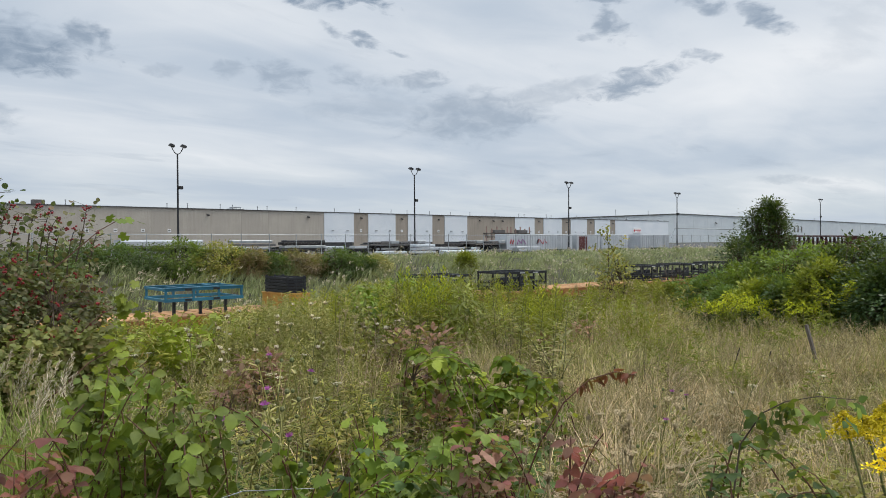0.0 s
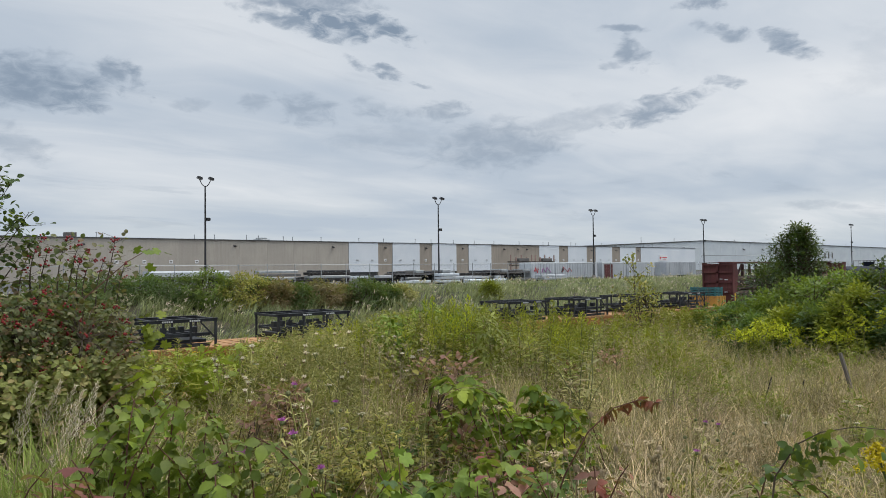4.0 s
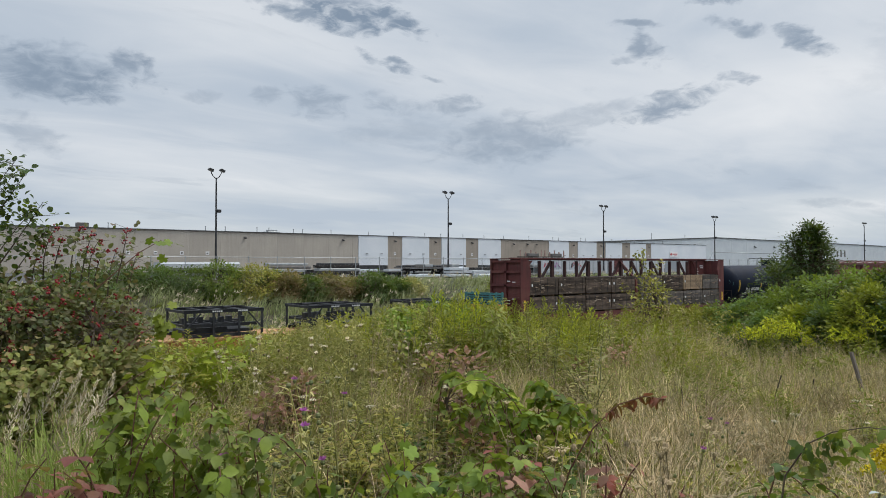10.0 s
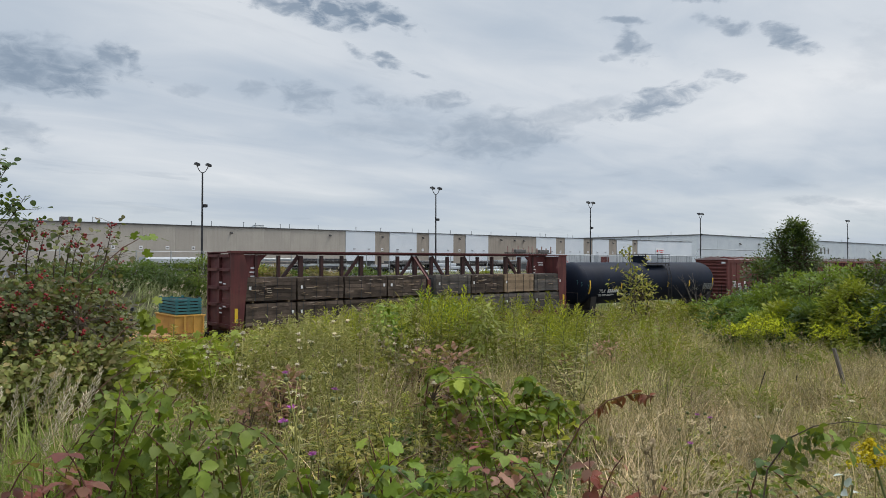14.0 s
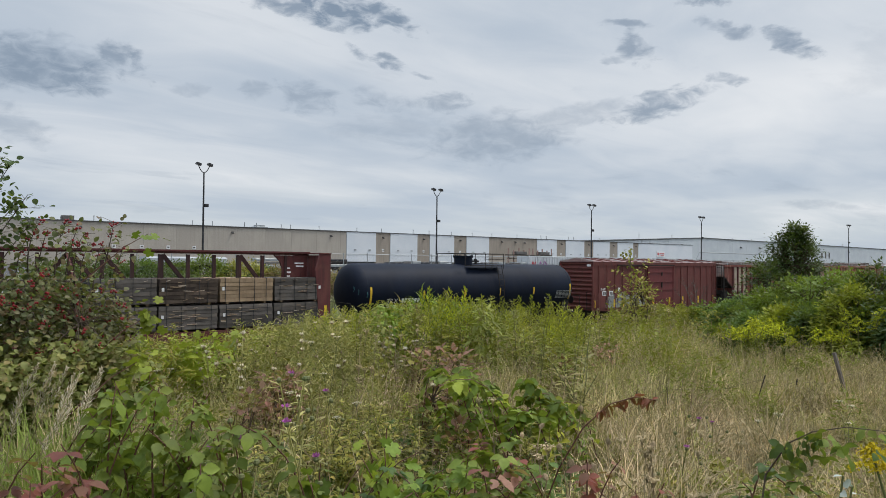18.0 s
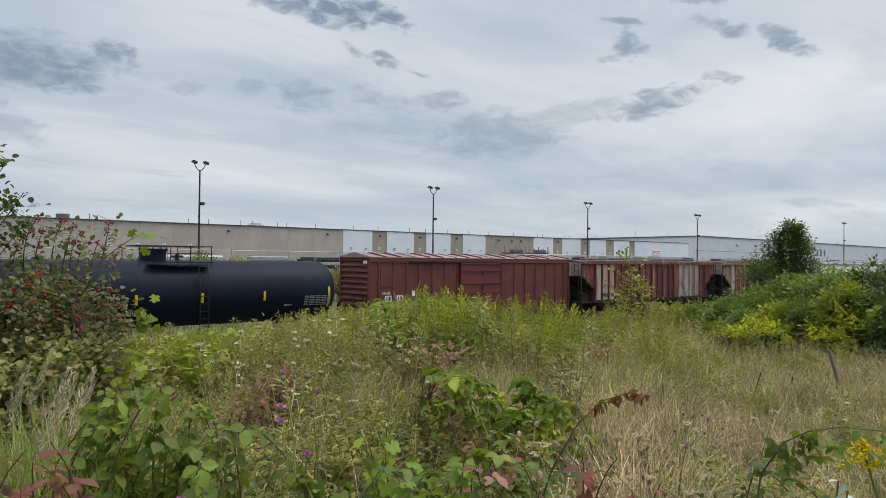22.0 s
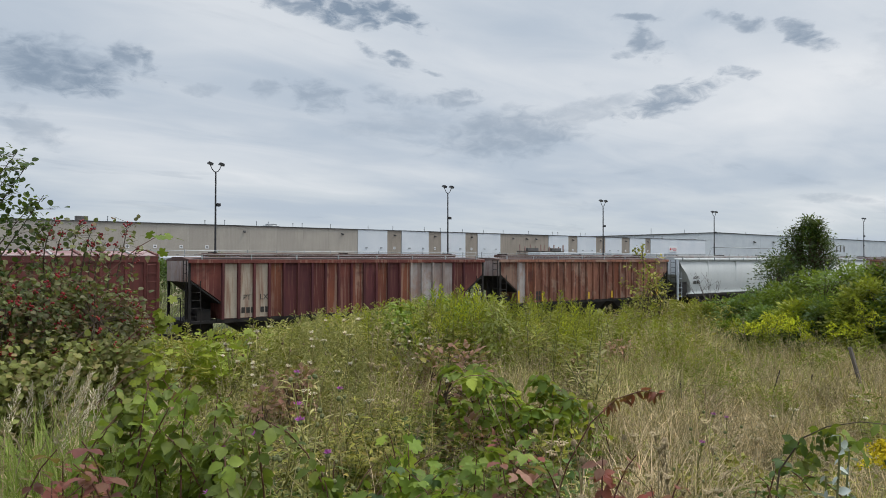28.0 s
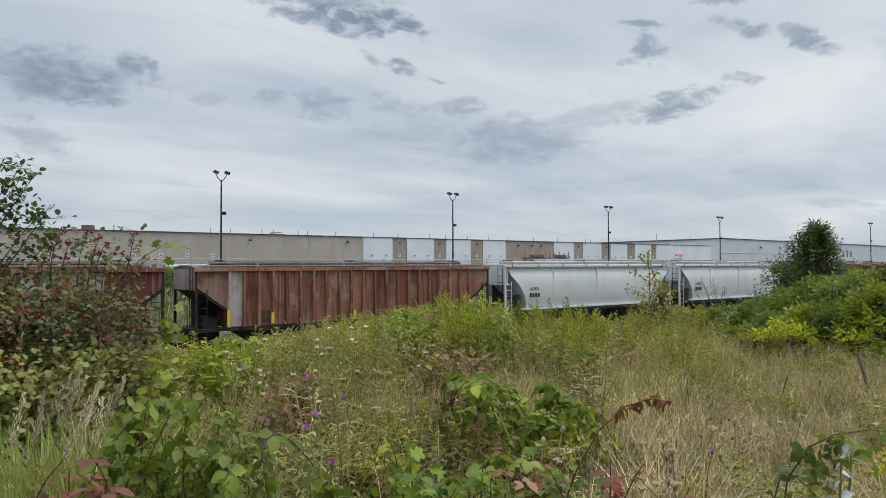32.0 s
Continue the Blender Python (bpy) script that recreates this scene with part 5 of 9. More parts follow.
# -- the red boxcar --
def boxcar(s, length):
    car = rides(thing("boxcar", "faded red ribbed boxcar with a sliding door", "rail car", "freight cars"), s)
    z0, z1, w = 1.12, 4.5, 1.47
    part("body", Geo().box(0.08, length - 0.08, -w + 0.06, w - 0.06, z0, z1 - 0.02), M_box_red, car)
    part("floor_sill", Geo().box(0.1, length - 0.1, -0.35, 0.35, 0.6, z0), M_dark, car)
    part("side_sill", Geo().prism([(0.0, z0), (length, z0), (length - 3.2, 0.95), (length - 4.5, 0.85), (4.5, 0.85), (3.2, 0.95)], "y", -w, -w + 0.06), M_box_red, car)
    edges = [0.0, 0.62, 1.55, 2.45, 3.3, 4.25, 5.15, 6.08]
    right = [9.75, 10.75, 11.7, 12.65, 13.6, 14.55, 15.3, length]
    for pair in (edges, right):
        for a, b in zip(pair[:-1], pair[1:]):
            part("side_panel", Geo().box(a + 0.05, b - 0.05, -w + 0.02, -w + 0.06, z0 + 0.12, z1 - 0.3), M_box_red, car)
            part("side_panel", Geo().box(a + 0.05, b - 0.05, w - 0.06, w - 0.02, z0 + 0.12, z1 - 0.3), M_box_red, car)
        for x in pair:
            part("side_rib", Geo().prism([(x - 0.075, -w + 0.06), (x - 0.04, -w - 0.03), (x + 0.04, -w - 0.03), (x + 0.075, -w + 0.06)], "z", z0, z1 - 0.28), M_box_red, car)
    for y0, y1 in ((-w - 0.02, -w + 0.06), (w - 0.06, w + 0.02)):
        part("top_rail", Geo().box(0, length, y0, y1, z1 - 0.28, z1), M_box_red, car)
    # the door with its ribs, track and rods
    door = part("door", Geo().box(6.25, 9.6, -w - 0.07, -w - 0.01, 1.06, z1 - 0.26), M_door_red, car, "brighter red ribbed sliding door")
    for z in (1.1, 1.75, 2.42, 3.0, 3.72, z1 - 0.36):
        part("door_rib", Geo().box(6.25, 9.6, -w - 0.12, -w - 0.07, z, z + 0.07), M_door_red, door)
    for x in (6.25, 9.5):
        part("door_edge", Geo().box(x, x + 0.1, -w - 0.12, -w - 0.07, 1.06, z1 - 0.26), M_door_red, door)
    part("latch", Geo().box(7.95, 8.03, -w - 0.14, -w - 0.07, 2.6, 3.0).box(7.95, 8.03, -w - 0.14, -w - 0.07, 3.5, 3.75), M_dark, door)
    part("door_track", Geo().box(6.1, 13.6, -w - 0.1, -w, 0.98, 1.06).box(2.6, 9.7, -w - 0.1, -w, z1 - 0.27, z1 - 0.2), M_dark, car)
    # corrugated ends
    for x, d in ((0.08, -1), (length - 0.08, 1)):
        for k in range(11):
            z = z0 + 0.12 + k * 0.3
            part("end_rib", Geo().prism([(x, z), (x + d * 0.09, z + 0.07), (x + d * 0.09, z + 0.13), (x, z + 0.2)], "y", -w + 0.12, w - 0.12), M_box_red, car)
        for y0, y1 in ((-w, -w + 0.12), (w - 0.12, w)):
            part("corner_post", Geo().box(min(x, x + d * 0.08), max(x, x + d * 0.08), y0, y1, z0, z1), M_box_red, car)
        ladder(car, -1.35, -0.95, x + d * 0.14, 0.8, 2.4, M_dark, "y", 5)
        part("end_plate", Geo().box(min(x + d * 0.1, x + d * 0.12), max(x + d * 0.1, x + d * 0.12), -1.3, -0.95, z1 - 0.35, z1 - 0.2), M_white_ink, car, "small pale plate")
    # shallow gabled roof with cross ribs
    n = 16
    part("roof", Geo().prism([(-w - 0.03, z1), (0, z1 + 0.2), (w + 0.03, z1), (w + 0.03, z1 - 0.03), (-w - 0.03, z1 - 0.03)], "x", -0.04, length + 0.04), M_red_roof, car, "faded red gabled roof")
    for k in range(n + 1):
        x = k * (length - 0.1) / n
        part("roof_rib", Geo().prism([(-w - 0.02, z1 + 0.0), (0, z1 + 0.2), (w + 0.02, z1 + 0.0), (w + 0.02, z1 + 0.06), (0, z1 + 0.27), (-w - 0.02, z1 + 0.06)], "x", x, x + 0.1), M_box_red if k % 3 else M_roof_metal, car)
    # lettering on the left panels
    part("lettering", lettering("EHSX", 0.22), M_white_ink, car, "white reporting letters", at=pose(0.84, -w - 0.0, 2.5))
    for x in (1.03, 1.8):
        pl = part("number_patch", Geo().box(x, x + 0.42, -w + 0.005, -w + 0.018, 2.12, 2.44), M_white_ink, car, "white number patch")
        part("digit_bar", Geo().box(x + 0.08, x + 0.14, -w - 0.004, -w + 0.006, 2.17, 2.39).box(x + 0.22, x + 0.35, -w - 0.004, -w + 0.006, 2.17, 2.39), M_dark_ink, pl)
    part("stencil", bars([0.2], 0.28, 0.1), M_white_ink, car, "small white stencil bars", at=pose(2.82, -w + 0.012, 2.38))
    part("stencil", bars([0.14], 0.16, 0.1), M_white_ink, car, "small white stencil bars", at=pose(5.35, -w + 0.012, 2.45))
    part("hatch_panel", Geo().box(0.72, 1.5, -w + 0.0, -w + 0.03, 2.9, 4.02), M_box_red, car)
    for x in (0.21, 2.35, 3.43, 6.9, 9.0, 11.0, 13.2, length - 0.46):
        part("reflector", Geo().box(x - 0.06, x + 0.06, -w - 0.136 if 6.2 < x < 9.6 else -w - 0.008, -w - 0.07 if 6.2 < x < 9.6 else -w + 0.02, 1.3, 1.85), M_yellow, car, "yellow reflective strip")
    rg = random.Random(8)
    # a grey spray-painted piece with a jagged top, panel by panel, and its dark outline
    crest = [(1.4, 1.8), (1.69, 2.04), (2.37, 2.24), (2.43, 1.96), (2.72, 1.95), (3.12, 2.37), (3.8, 2.08), (4.11, 2.15), (4.43, 2.01), (4.97, 2.23), (5.5, 2.05), (6.0, 1.9)]
    cx, cz_ = [q[0] for q in crest], [q[1] for q in crest]
    for a, b in zip(edges[1:-1], edges[2:]):
        a, b = max(a + 0.06, 1.42), b - 0.06
        tops = [(a, float(np.interp(a, cx, cz_)))] + [q for q in crest if a < q[0] < b] + [(b, float(np.interp(b, cx, cz_)))]
        part("spray_paint", Geo().prism([(a, z0 + 0.14), *tops, (b, z0 + 0.14)][::-1], "y", -w + 0.012, -w + 0.018), M_spray, car, "flat grey spray-painted lettering")
        part("spray_outline", Geo().tube([(x, -w + 0.012, z) for x, z in tops], 0.016, 4).tube([(a + (b - a) * rg.random(), -w + 0.012, z0 + 0.2 + 0.75 * rg.random()) for _ in range(4)], 0.022, 4), M_dark_ink, car, "dark spray-painted outline")
    ladder(car, 0.08, 0.48, -w - 0.07, 0.7, 2.3, M_box_red, "x", 5)
    ladder(car, length - 0.48, length - 0.08, -w - 0.07, 0.7, 4.3, M_box_red, "x", 10)
    running_gear(car, length, 1.95)
    return car


boxcar(117.35, 15.85)


# -- covered hoppers --
def hopper_trim(car, length, w, z1, mat, bay=None):
    """Running board, hatches, end platforms, ladders and posts that both kinds of hopper have."""
    part("running_board", Geo().box(0.4, length - 0.4, -w - 0.02, -w + 0.4, z1 + 0.24, z1 + 0.275).box(0.4, length - 0.4, w - 0.45, w + 0.02, z1 + 0.24, z1 + 0.275), M_roof_walk, car, "pale grating along the roof")
    for k in range(8):
        x = 0.6 + k * (length - 1.2) / 7
        part("bracket", Geo().box(x - 0.03, x + 0.03, -w - 0.06, -w - 0.01, z1 - 0.05, z1 + 0.24), M_galv, car)
    part("hatch", Geo().box(1.2, length - 1.2, -0.35, 0.35, z1 + 0.17, z1 + 0.34, 0.03), M_rust_roof if mat is M_dark else M_roof_metal, car, "long roof hatch cover")
    for k in range(3):
        x = 1.6 + k * (length - 3.2) / 2
        part("hatch_clamp", Geo().box(x - 0.05, x + 0.05, -0.42, 0.42, z1 + 0.34, z1 + 0.39), M_dark, car)
    for x, d in ((0.0, 1), (length, -1)):
        xs = sorted((x, x + d * 1.5))
        part("end_platform", Geo().box(xs[0], xs[1], -1.4, 1.4, 1.5, 1.62), M_dark, car)
        part("end_sill", Geo().box(xs[0], xs[1], -0.4, 0.4, 0.7, 1.5), M_dark, car)
        # centre plate added in a dark colour, so the open end bay looks shaded
        part("shear_plate", Geo().prism([(x + d * 0.35, 1.62), (x + d * 1.52, 1.62), (x + d * 1.52, 2.36), (x + d * 0.35, 3.2)][::d], "y", -0.05, 0.05), M_dark, car, "dark upright plate added to fill the end bay")
        for y in (-1.42, 1.42):
            part("corner_post", Geo().box(min(x + d * 0.02, x + d * 0.12), max(x + d * 0.02, x + d * 0.12), y - 0.05, y + 0.05, 1.2, z1), mat, car)
        ladder(car, min(x + d * 0.12, x + d * 0.55), max(x + d * 0.12, x + d * 0.55), -1.47, 1.0, z1 - 0.9, mat, "x", 7)
        ladder(car, -1.3, -0.9, x - d * 0.02, 0.9, z1, M_dark, "y", 9)
        part("end_rail", Geo().tube([(x - d * 0.03, -0.6, 1.6), (x - d * 0.03, -0.6, 2.6), (x - d * 0.03, 1.2, 2.6), (x - d * 0.03, 1.2, 1.6)], 0.022, 5), M_dark, car)
        part("brake_gear", Geo().rod((x + d * 0.85, -1.0, 1.95), (x + d * 0.85, 0.2, 1.95), 0.22, 12).box(min(x + d * 0.5, x + d * 1.1), max(x + d * 0.5, x + d * 1.1), -1.2, -0.9, 1.62, 2.1), M_dark, car)
    bays = 3 if length < 19 else 4
    for k in range(bays):
        a = 1.9 + k * (length - 3.8) / bays
        b = a + (length - 3.8) / bays
        m = (a + b) / 2
        part("discharge_bay", Geo().prism([(a + 0.05, 1.62), (b - 0.05, 1.62), (m + 0.4, 0.55), (m - 0.4, 0.55)], "y", -1.0, 1.0), bay or mat, car)
        part("outlet_gate", Geo().box(m - 0.45, m + 0.45, -0.9, 0.9, 0.38, 0.55), M_dark, car)
    part("side_sill", Geo().box(1.3, length - 1.3, -w - 0.02, -w + 0.1, 1.5, 1.68), M_dark, car)
    part("side_sill", Geo().box(1.3, length - 1.3, w - 0.1, w + 0.02, 1.5, 1.68), M_dark, car)


def side_outline(length, z1):
    return [(0.06, z1), (length - 0.06, z1), (length - 0.06, 3.5), (length - 1.5, 2.45), (length - 1.55, 1.66), (1.55, 1.66), (1.5, 2.45), (0.06, 3.5)]


def ribbed_hopper(s, length, mat, ribs, label, pale=(), mark=None, reflect=(), bleach=()):
    car = rides(thing("covered_hopper", label, "rail car", "freight cars"), s)
    w, z1 = 1.44, 4.3
    part("body", Geo().prism(side_outline(length, z1), "y", -w, w), mat, car)
    # dark bare steel on the sloped ends
    for d in (0, 1):
        o = [(0.05, 3.46), (1.48, 2.41), (1.44, 2.36), (0.01, 3.41)]
        o = o if d == 0 else [(length - x, z) for x, z in o]
        part("slope_sheet", Geo().prism(o, "y", -w - 0.01, w + 0.01), M_dark, car)
    xs = [1.55 + (length - 3.1) * k / ribs for k in range(ribs + 1)]
    rr = random.Random(int(s))
    for k, x in enumerate(xs):
        part("side_rib", Geo().prism([(x - 0.07, -w), (x - 0.05, -w - 0.11), (x + 0.05, -w - 0.11), (x + 0.07, -w)], "z", 1.66, z1 - 0.12), (M_rust_c if mat is M_rust_a else mat) if k not in bleach else M_bleached, car)
    for a, b in [(xs[k], xs[k + 1]) for k in range(ribs)]:
        k = xs.index(a)
        part("side_panel", Geo().box(a + 0.08, b - 0.08, -w - 0.012, -w - 0.002, 1.7, z1 - 0.15), M_pale_panel if k in pale else M_bleached if k in bleach else (rr.choice((M_rust_a, M_rust_c, M_rust_d, M_rust_d)) if mat is M_rust_a else rr.choice((M_rust_b, M_rust_b, M_rust_b, M_rust_d))), car)
    for y0, y1 in ((-w - 0.12, -w), (w, w + 0.12)):
        part("top_chord", Geo().box(0, length, y0, y1, z1 - 0.12, z1 + 0.04), mat, car)
    part("roof", Geo().prism([(-w - 0.1, z1 + 0.04), (-0.6, z1 + 0.16), (0.6, z1 + 0.16), (w + 0.1, z1 + 0.04), (w, z1), (-w, z1)], "x", 0, length), M_rust_roof, car, "weathered roof sheets")
    for d in (0, 1):
        x = 0.0 if d == 0 else length
        part("end_sheet", Geo().box(min(x, x + (0.1 if d == 0 else -0.1)), max(x, x + (0.1 if d == 0 else -0.1)), -w, w, 3.35, z1 - 0.02), M_bleached if d == 0 else mat, car)
    hopper_trim(car, length, w, z1, M_dark)
    for x, z0, h_ in reflect:
        part("reflector", Geo().box(x - 0.07, x + 0.07, -w - 0.13, -w - 0.115, z0, z0 + h_), M_yellow, car, "yellow reflective strip")
    if mark:
        for text, x, z, sz in mark:
            me = lettering(text, sz) if text else bars([0.17, 0.17, 0.17][: 3 if sz > 0.2 else 2], 0.26, 0.06).mesh("number_bars")
            part("lettering", me, M_dark_ink, car, "dark painted reporting letters" if text else "dark bars of a painted number", at=pose(x, -w - 0.02, z))
    running_gear(car, length, 1.75)
    return car


ribbed_hopper(134.45, 17.15, M_rust_a, 19, "rust-streaked dark red covered hopper with cream panels", pale=(0, 1, 2), bleach=(14, 15, 16, 17),
              mark=[("PT", 2.5, 2.5, 0.34), ("LX", 3.3, 2.5, 0.34), ("", 2.42, 1.9, 0.3), ("", 3.34, 1.9, 0.1)])
ribbed_hopper(152.85, 17.1, M_rust_b, 20, "rusty tan covered hopper with dark vertical streaks", bleach=(0,),
              mark=[("", 3.1, 2.1, 0.1), ("", 3.1, 1.8, 0.1)], reflect=((1.5, 1.7, 0.75), (3.6, 1.75, 0.5), (8.0, 1.75, 0.45), (10.4, 1.75, 0.45), (15.6, 1.75, 0.75)))


def smooth_hopper(s, length, label):
    """A curved-sided hopper: a barrel section, cut away in an arch at each end."""
    car = rides(thing("covered_hopper", label, "rail car", "freight cars"), s)
    w, z1 = 1.5, 4.32
    sec = [(-w * 0.62, z1 + 0.12), (-w * 0.86, z1), (-w * 0.985, z1 - 0.5), (-w, z1 - 1.1), (-w * 0.985, z1 - 1.75), (-w * 0.93, z1 - 2.3), (-w * 0.86, 1.66)]
    sec = sec + [(-y, z) for y, z in reversed(sec)]
    n = len(sec)

    def cut(z):
        """How far the side stands back from the car's end at a height."""
        q = min(1.0, max(0.0, (3.9 - z) / 2.24))
        return 0.35 + 1.55 * math.sin(q * math.pi / 2) ** 0.8
    g = Geo()
    xs_n = 24
    for k in range(xs_n + 1):
        for y, z in sec:
            c = cut(z)
            g.v.append((c + (length - 2 * c) * k / xs_n, y, z))
    g.f = [(k * n + i, k * n + (i + 1) % n, (k + 1) * n + (i + 1) % n, (k + 1) * n + i) for k in range(xs_n) for i in range(n)]
    g.f += [tuple(range(n)), tuple(range(xs_n * n + n - 1, xs_n * n - 1, -1))]
    part("body", g, M_hop_white, car, "smooth curved white side", smooth=True)
    for y0, y1 in ((-w - 0.02, -w * 0.9), (w * 0.9, w + 0.02)):
        part("top_chord", Geo().box(0.0, length, y0, y1, z1 - 0.02, z1 + 0.1), M_hop_white, car)
        part("lower_rail", Geo().box(1.4, length - 1.4, y0 * 0.97, y1 * 0.97, 1.62, 1.78), M_hop_white, car)
    for k in range(1, 4):
        x = length * k / 4
        part("seam", Geo().prism([(-w - 0.012, z1 - 0.02), (-w - 0.012, z1 - 1.75), (-w * 0.95, z1 - 1.75), (-w * 0.95, z1 - 0.02)], "x", x - 0.02, x + 0.02), M_hop_white, car)
    for x in (0.0, length):
        d = 1 if x == 0 else -1
        part("end_sheet", Geo().box(min(x + d * 0.3, x + d * 0.4), max(x + d * 0.3, x + d * 0.4), -w * 0.9, w * 0.9, 3.2, z1), M_panel_grey, car)
        # dim grey on a white car: the end recess's shade is put into the colour
        part("bulkhead", Geo().box(min(x + d * 1.5, x + d * 1.6), max(x + d * 1.5, x + d * 1.6), -w * 0.85, w * 0.85, 1.62, 3.4), M_dim_grey, car)
    # discharge bays coloured dark for the shade below the white body
    hopper_trim(car, length, w, z1, M_panel_grey, M_dark)
    part("lettering", lettering("AOKX", 0.3), M_dark_ink, car, "dark reporting letters", at=pose(2.05, -w - 0.01, 2.85))
    part("number_bars", bars([0.17] * 4, 0.24, 0.06), M_dark_ink, car, "dark bars of a painted number", at=pose(2.05, -w - 0.01, 2.45))
    running_gear(car, length, 1.75)
    return car


smooth_hopper(171.2, 16.7, "white curved-side covered hopper with dark end bays")
smooth_hopper(189.0, 16.7, "white curved-side covered hopper with dark end bays")
ribbed_hopper(206.8, 17.0, M_rust_b, 20, "rusty tan covered hopper with dark vertical streaks", bleach=(3, 4))
ribbed_hopper(224.9, 17.0, M_rust_a, 19, "rust-streaked dark red covered hopper with cream panels", pale=(5, 11))
ribbed_hopper(243.0, 17.0, M_rust_b, 20, "rusty tan covered hopper with dark vertical streaks")

# ---- plants ----


def place(bearing, away, z=None):
    """A point by bearing (degrees right of the track's normal) and distance from the eye; on the ground where z is not given."""
    x, y = away * math.sin(radians(bearing)), away * math.cos(radians(bearing))
    return Vector((x, y, ground_z(x, y) if z is None else z))


def array_mesh(name, verts, faces):
    """A mesh from arrays; all faces have the same number of corners."""
    me = bpy.data.meshes.new(name)
    n, c = faces.shape
    me.vertices.add(len(verts))
    me.vertices.foreach_set("co", np.ascontiguousarray(verts, dtype=np.float32).ravel())
    me.loops.add(n * c)
    me.loops.foreach_set("vertex_index", np.ascontiguousarray(faces, dtype=np.int32).ravel())
    me.polygons.add(n)
    me.polygons.foreach_set("loop_start", np.arange(0, n * c, c, dtype=np.int32))
    me.polygons.foreach_set("loop_total", np.full(n, c, dtype=np.int32))
    me.update(calc_edges=True)
    return me


def outline_leaf(stations, fold=0.25, droop=0.25):
    """A leaf along +x from stations (x, half width): folded on its midrib and drooping to the tip."""
    v, f = [], []
    for x, w in stations:
        z = -droop * x * x
        v += [(x, 0.0, z), (x, w, z + fold * w), (x, -w, z + fold * w)]
    for k in range(len(stations) - 1):
        a, b = 3 * k, 3 * k + 3
        f += [(a, b, b + 1), (a, b + 1, a + 1), (a, a + 2, b + 2), (a, b + 2, b)]
    return np.array(v), np.array(f)


LEAF_OVATE = outline_leaf([(0, 0.02), (0.18, 0.26), (0.4, 0.36), (0.65, 0.29), (0.85, 0.14), (1.0, 0.0)])
LEAF_SMALL = outline_leaf([(0, 0.02), (0.3, 0.3), (0.7, 0.24), (1.0, 0.0)], 0.3, 0.2)
LEAF_TINY = outline_leaf([(0, 0.03), (0.4, 0.3), (1.0, 0.0)], 0.3, 0.25)
LEAF_LANCE = outline_leaf([(0, 0.03), (0.3, 0.16), (0.65, 0.12), (1.0, 0.0)], 0.3, 0.5)
LEAF_NARROW = outline_leaf([(0, 0.03), (0.3, 0.1), (0.7, 0.075), (1.0, 0.0)], 0.35, 0.45)
# folded leaves of two facets, for plants that stay far off
LEAF_CHIP = np.array([(0, 0, 0), (0.42, 0.31, 0.04), (1.0, 0, -0.2), (0.42, -0.31, 0.04)]), np.array([(0, 2, 1), (0, 3, 2)])
LEAF_SLIVER = np.array([(0, 0, 0), (0.4, 0.11, 0.02), (1.0, 0, -0.35), (0.4, -0.11, 0.02)]), np.array([(0, 2, 1), (0, 3, 2)])
LEAF_TOOTHED = outline_leaf([(0, 0.03), (0.1, 0.2), (0.14, 0.16), (0.3, 0.36), (0.35, 0.31), (0.52, 0.38), (0.57, 0.31), (0.72, 0.27), (0.77, 0.2), (0.88, 0.12), (1.0, 0.0)], 0.2, 0.22)


def lobed_leaf(lobes=5, depth=0.3):
    pts = []
    n = lobes * 4
    for k in range(n + 1):
        a = radians(-150 + 300 * k / n)
        r = 0.5 * (1 - depth * (0.5 - 0.5 * math.cos(2 * math.pi * k / 4))) * (0.8 + 0.2 * math.cos(a / 1.3)) * (1 + 0.06 * ((k % 2) * 2 - 1))
        pts.append((0.42 + r * math.cos(a), r * math.sin(a), 0.1 * r * abs(math.sin(a * 2.5)) - 0.25 * r * r))
    v = [(0.35, 0, 0)] + pts
    return np.array(v), np.array([(0, k, k + 1) for k in range(1, len(pts))])


LEAF_LOBED = lobed_leaf()


def unit(a):
    return a / np.maximum(np.linalg.norm(a, axis=1, keepdims=True), 1e-9)


def scatter(name, leaf, pos, ahead, normal, size):
    """Many leaves in one mesh: at pos, pointing ahead, facing normal."""
    tv, tf = leaf
    ahead = unit(ahead)
    side = unit(np.cross(normal, ahead))
    nrm = np.cross(ahead, side)
    v = pos[:, None, :] + size[:, None, None] * (tv[None, :, 0:1] * ahead[:, None, :] + tv[None, :, 1:2] * side[:, None, :] + tv[None, :, 2:3] * nrm[:, None, :])
    k = np.arange(len(pos))[:, None, None] * len(tv)
    return array_mesh(name, v.reshape(-1, 3), (tf[None] + k).reshape(-1, tf.shape[1]))


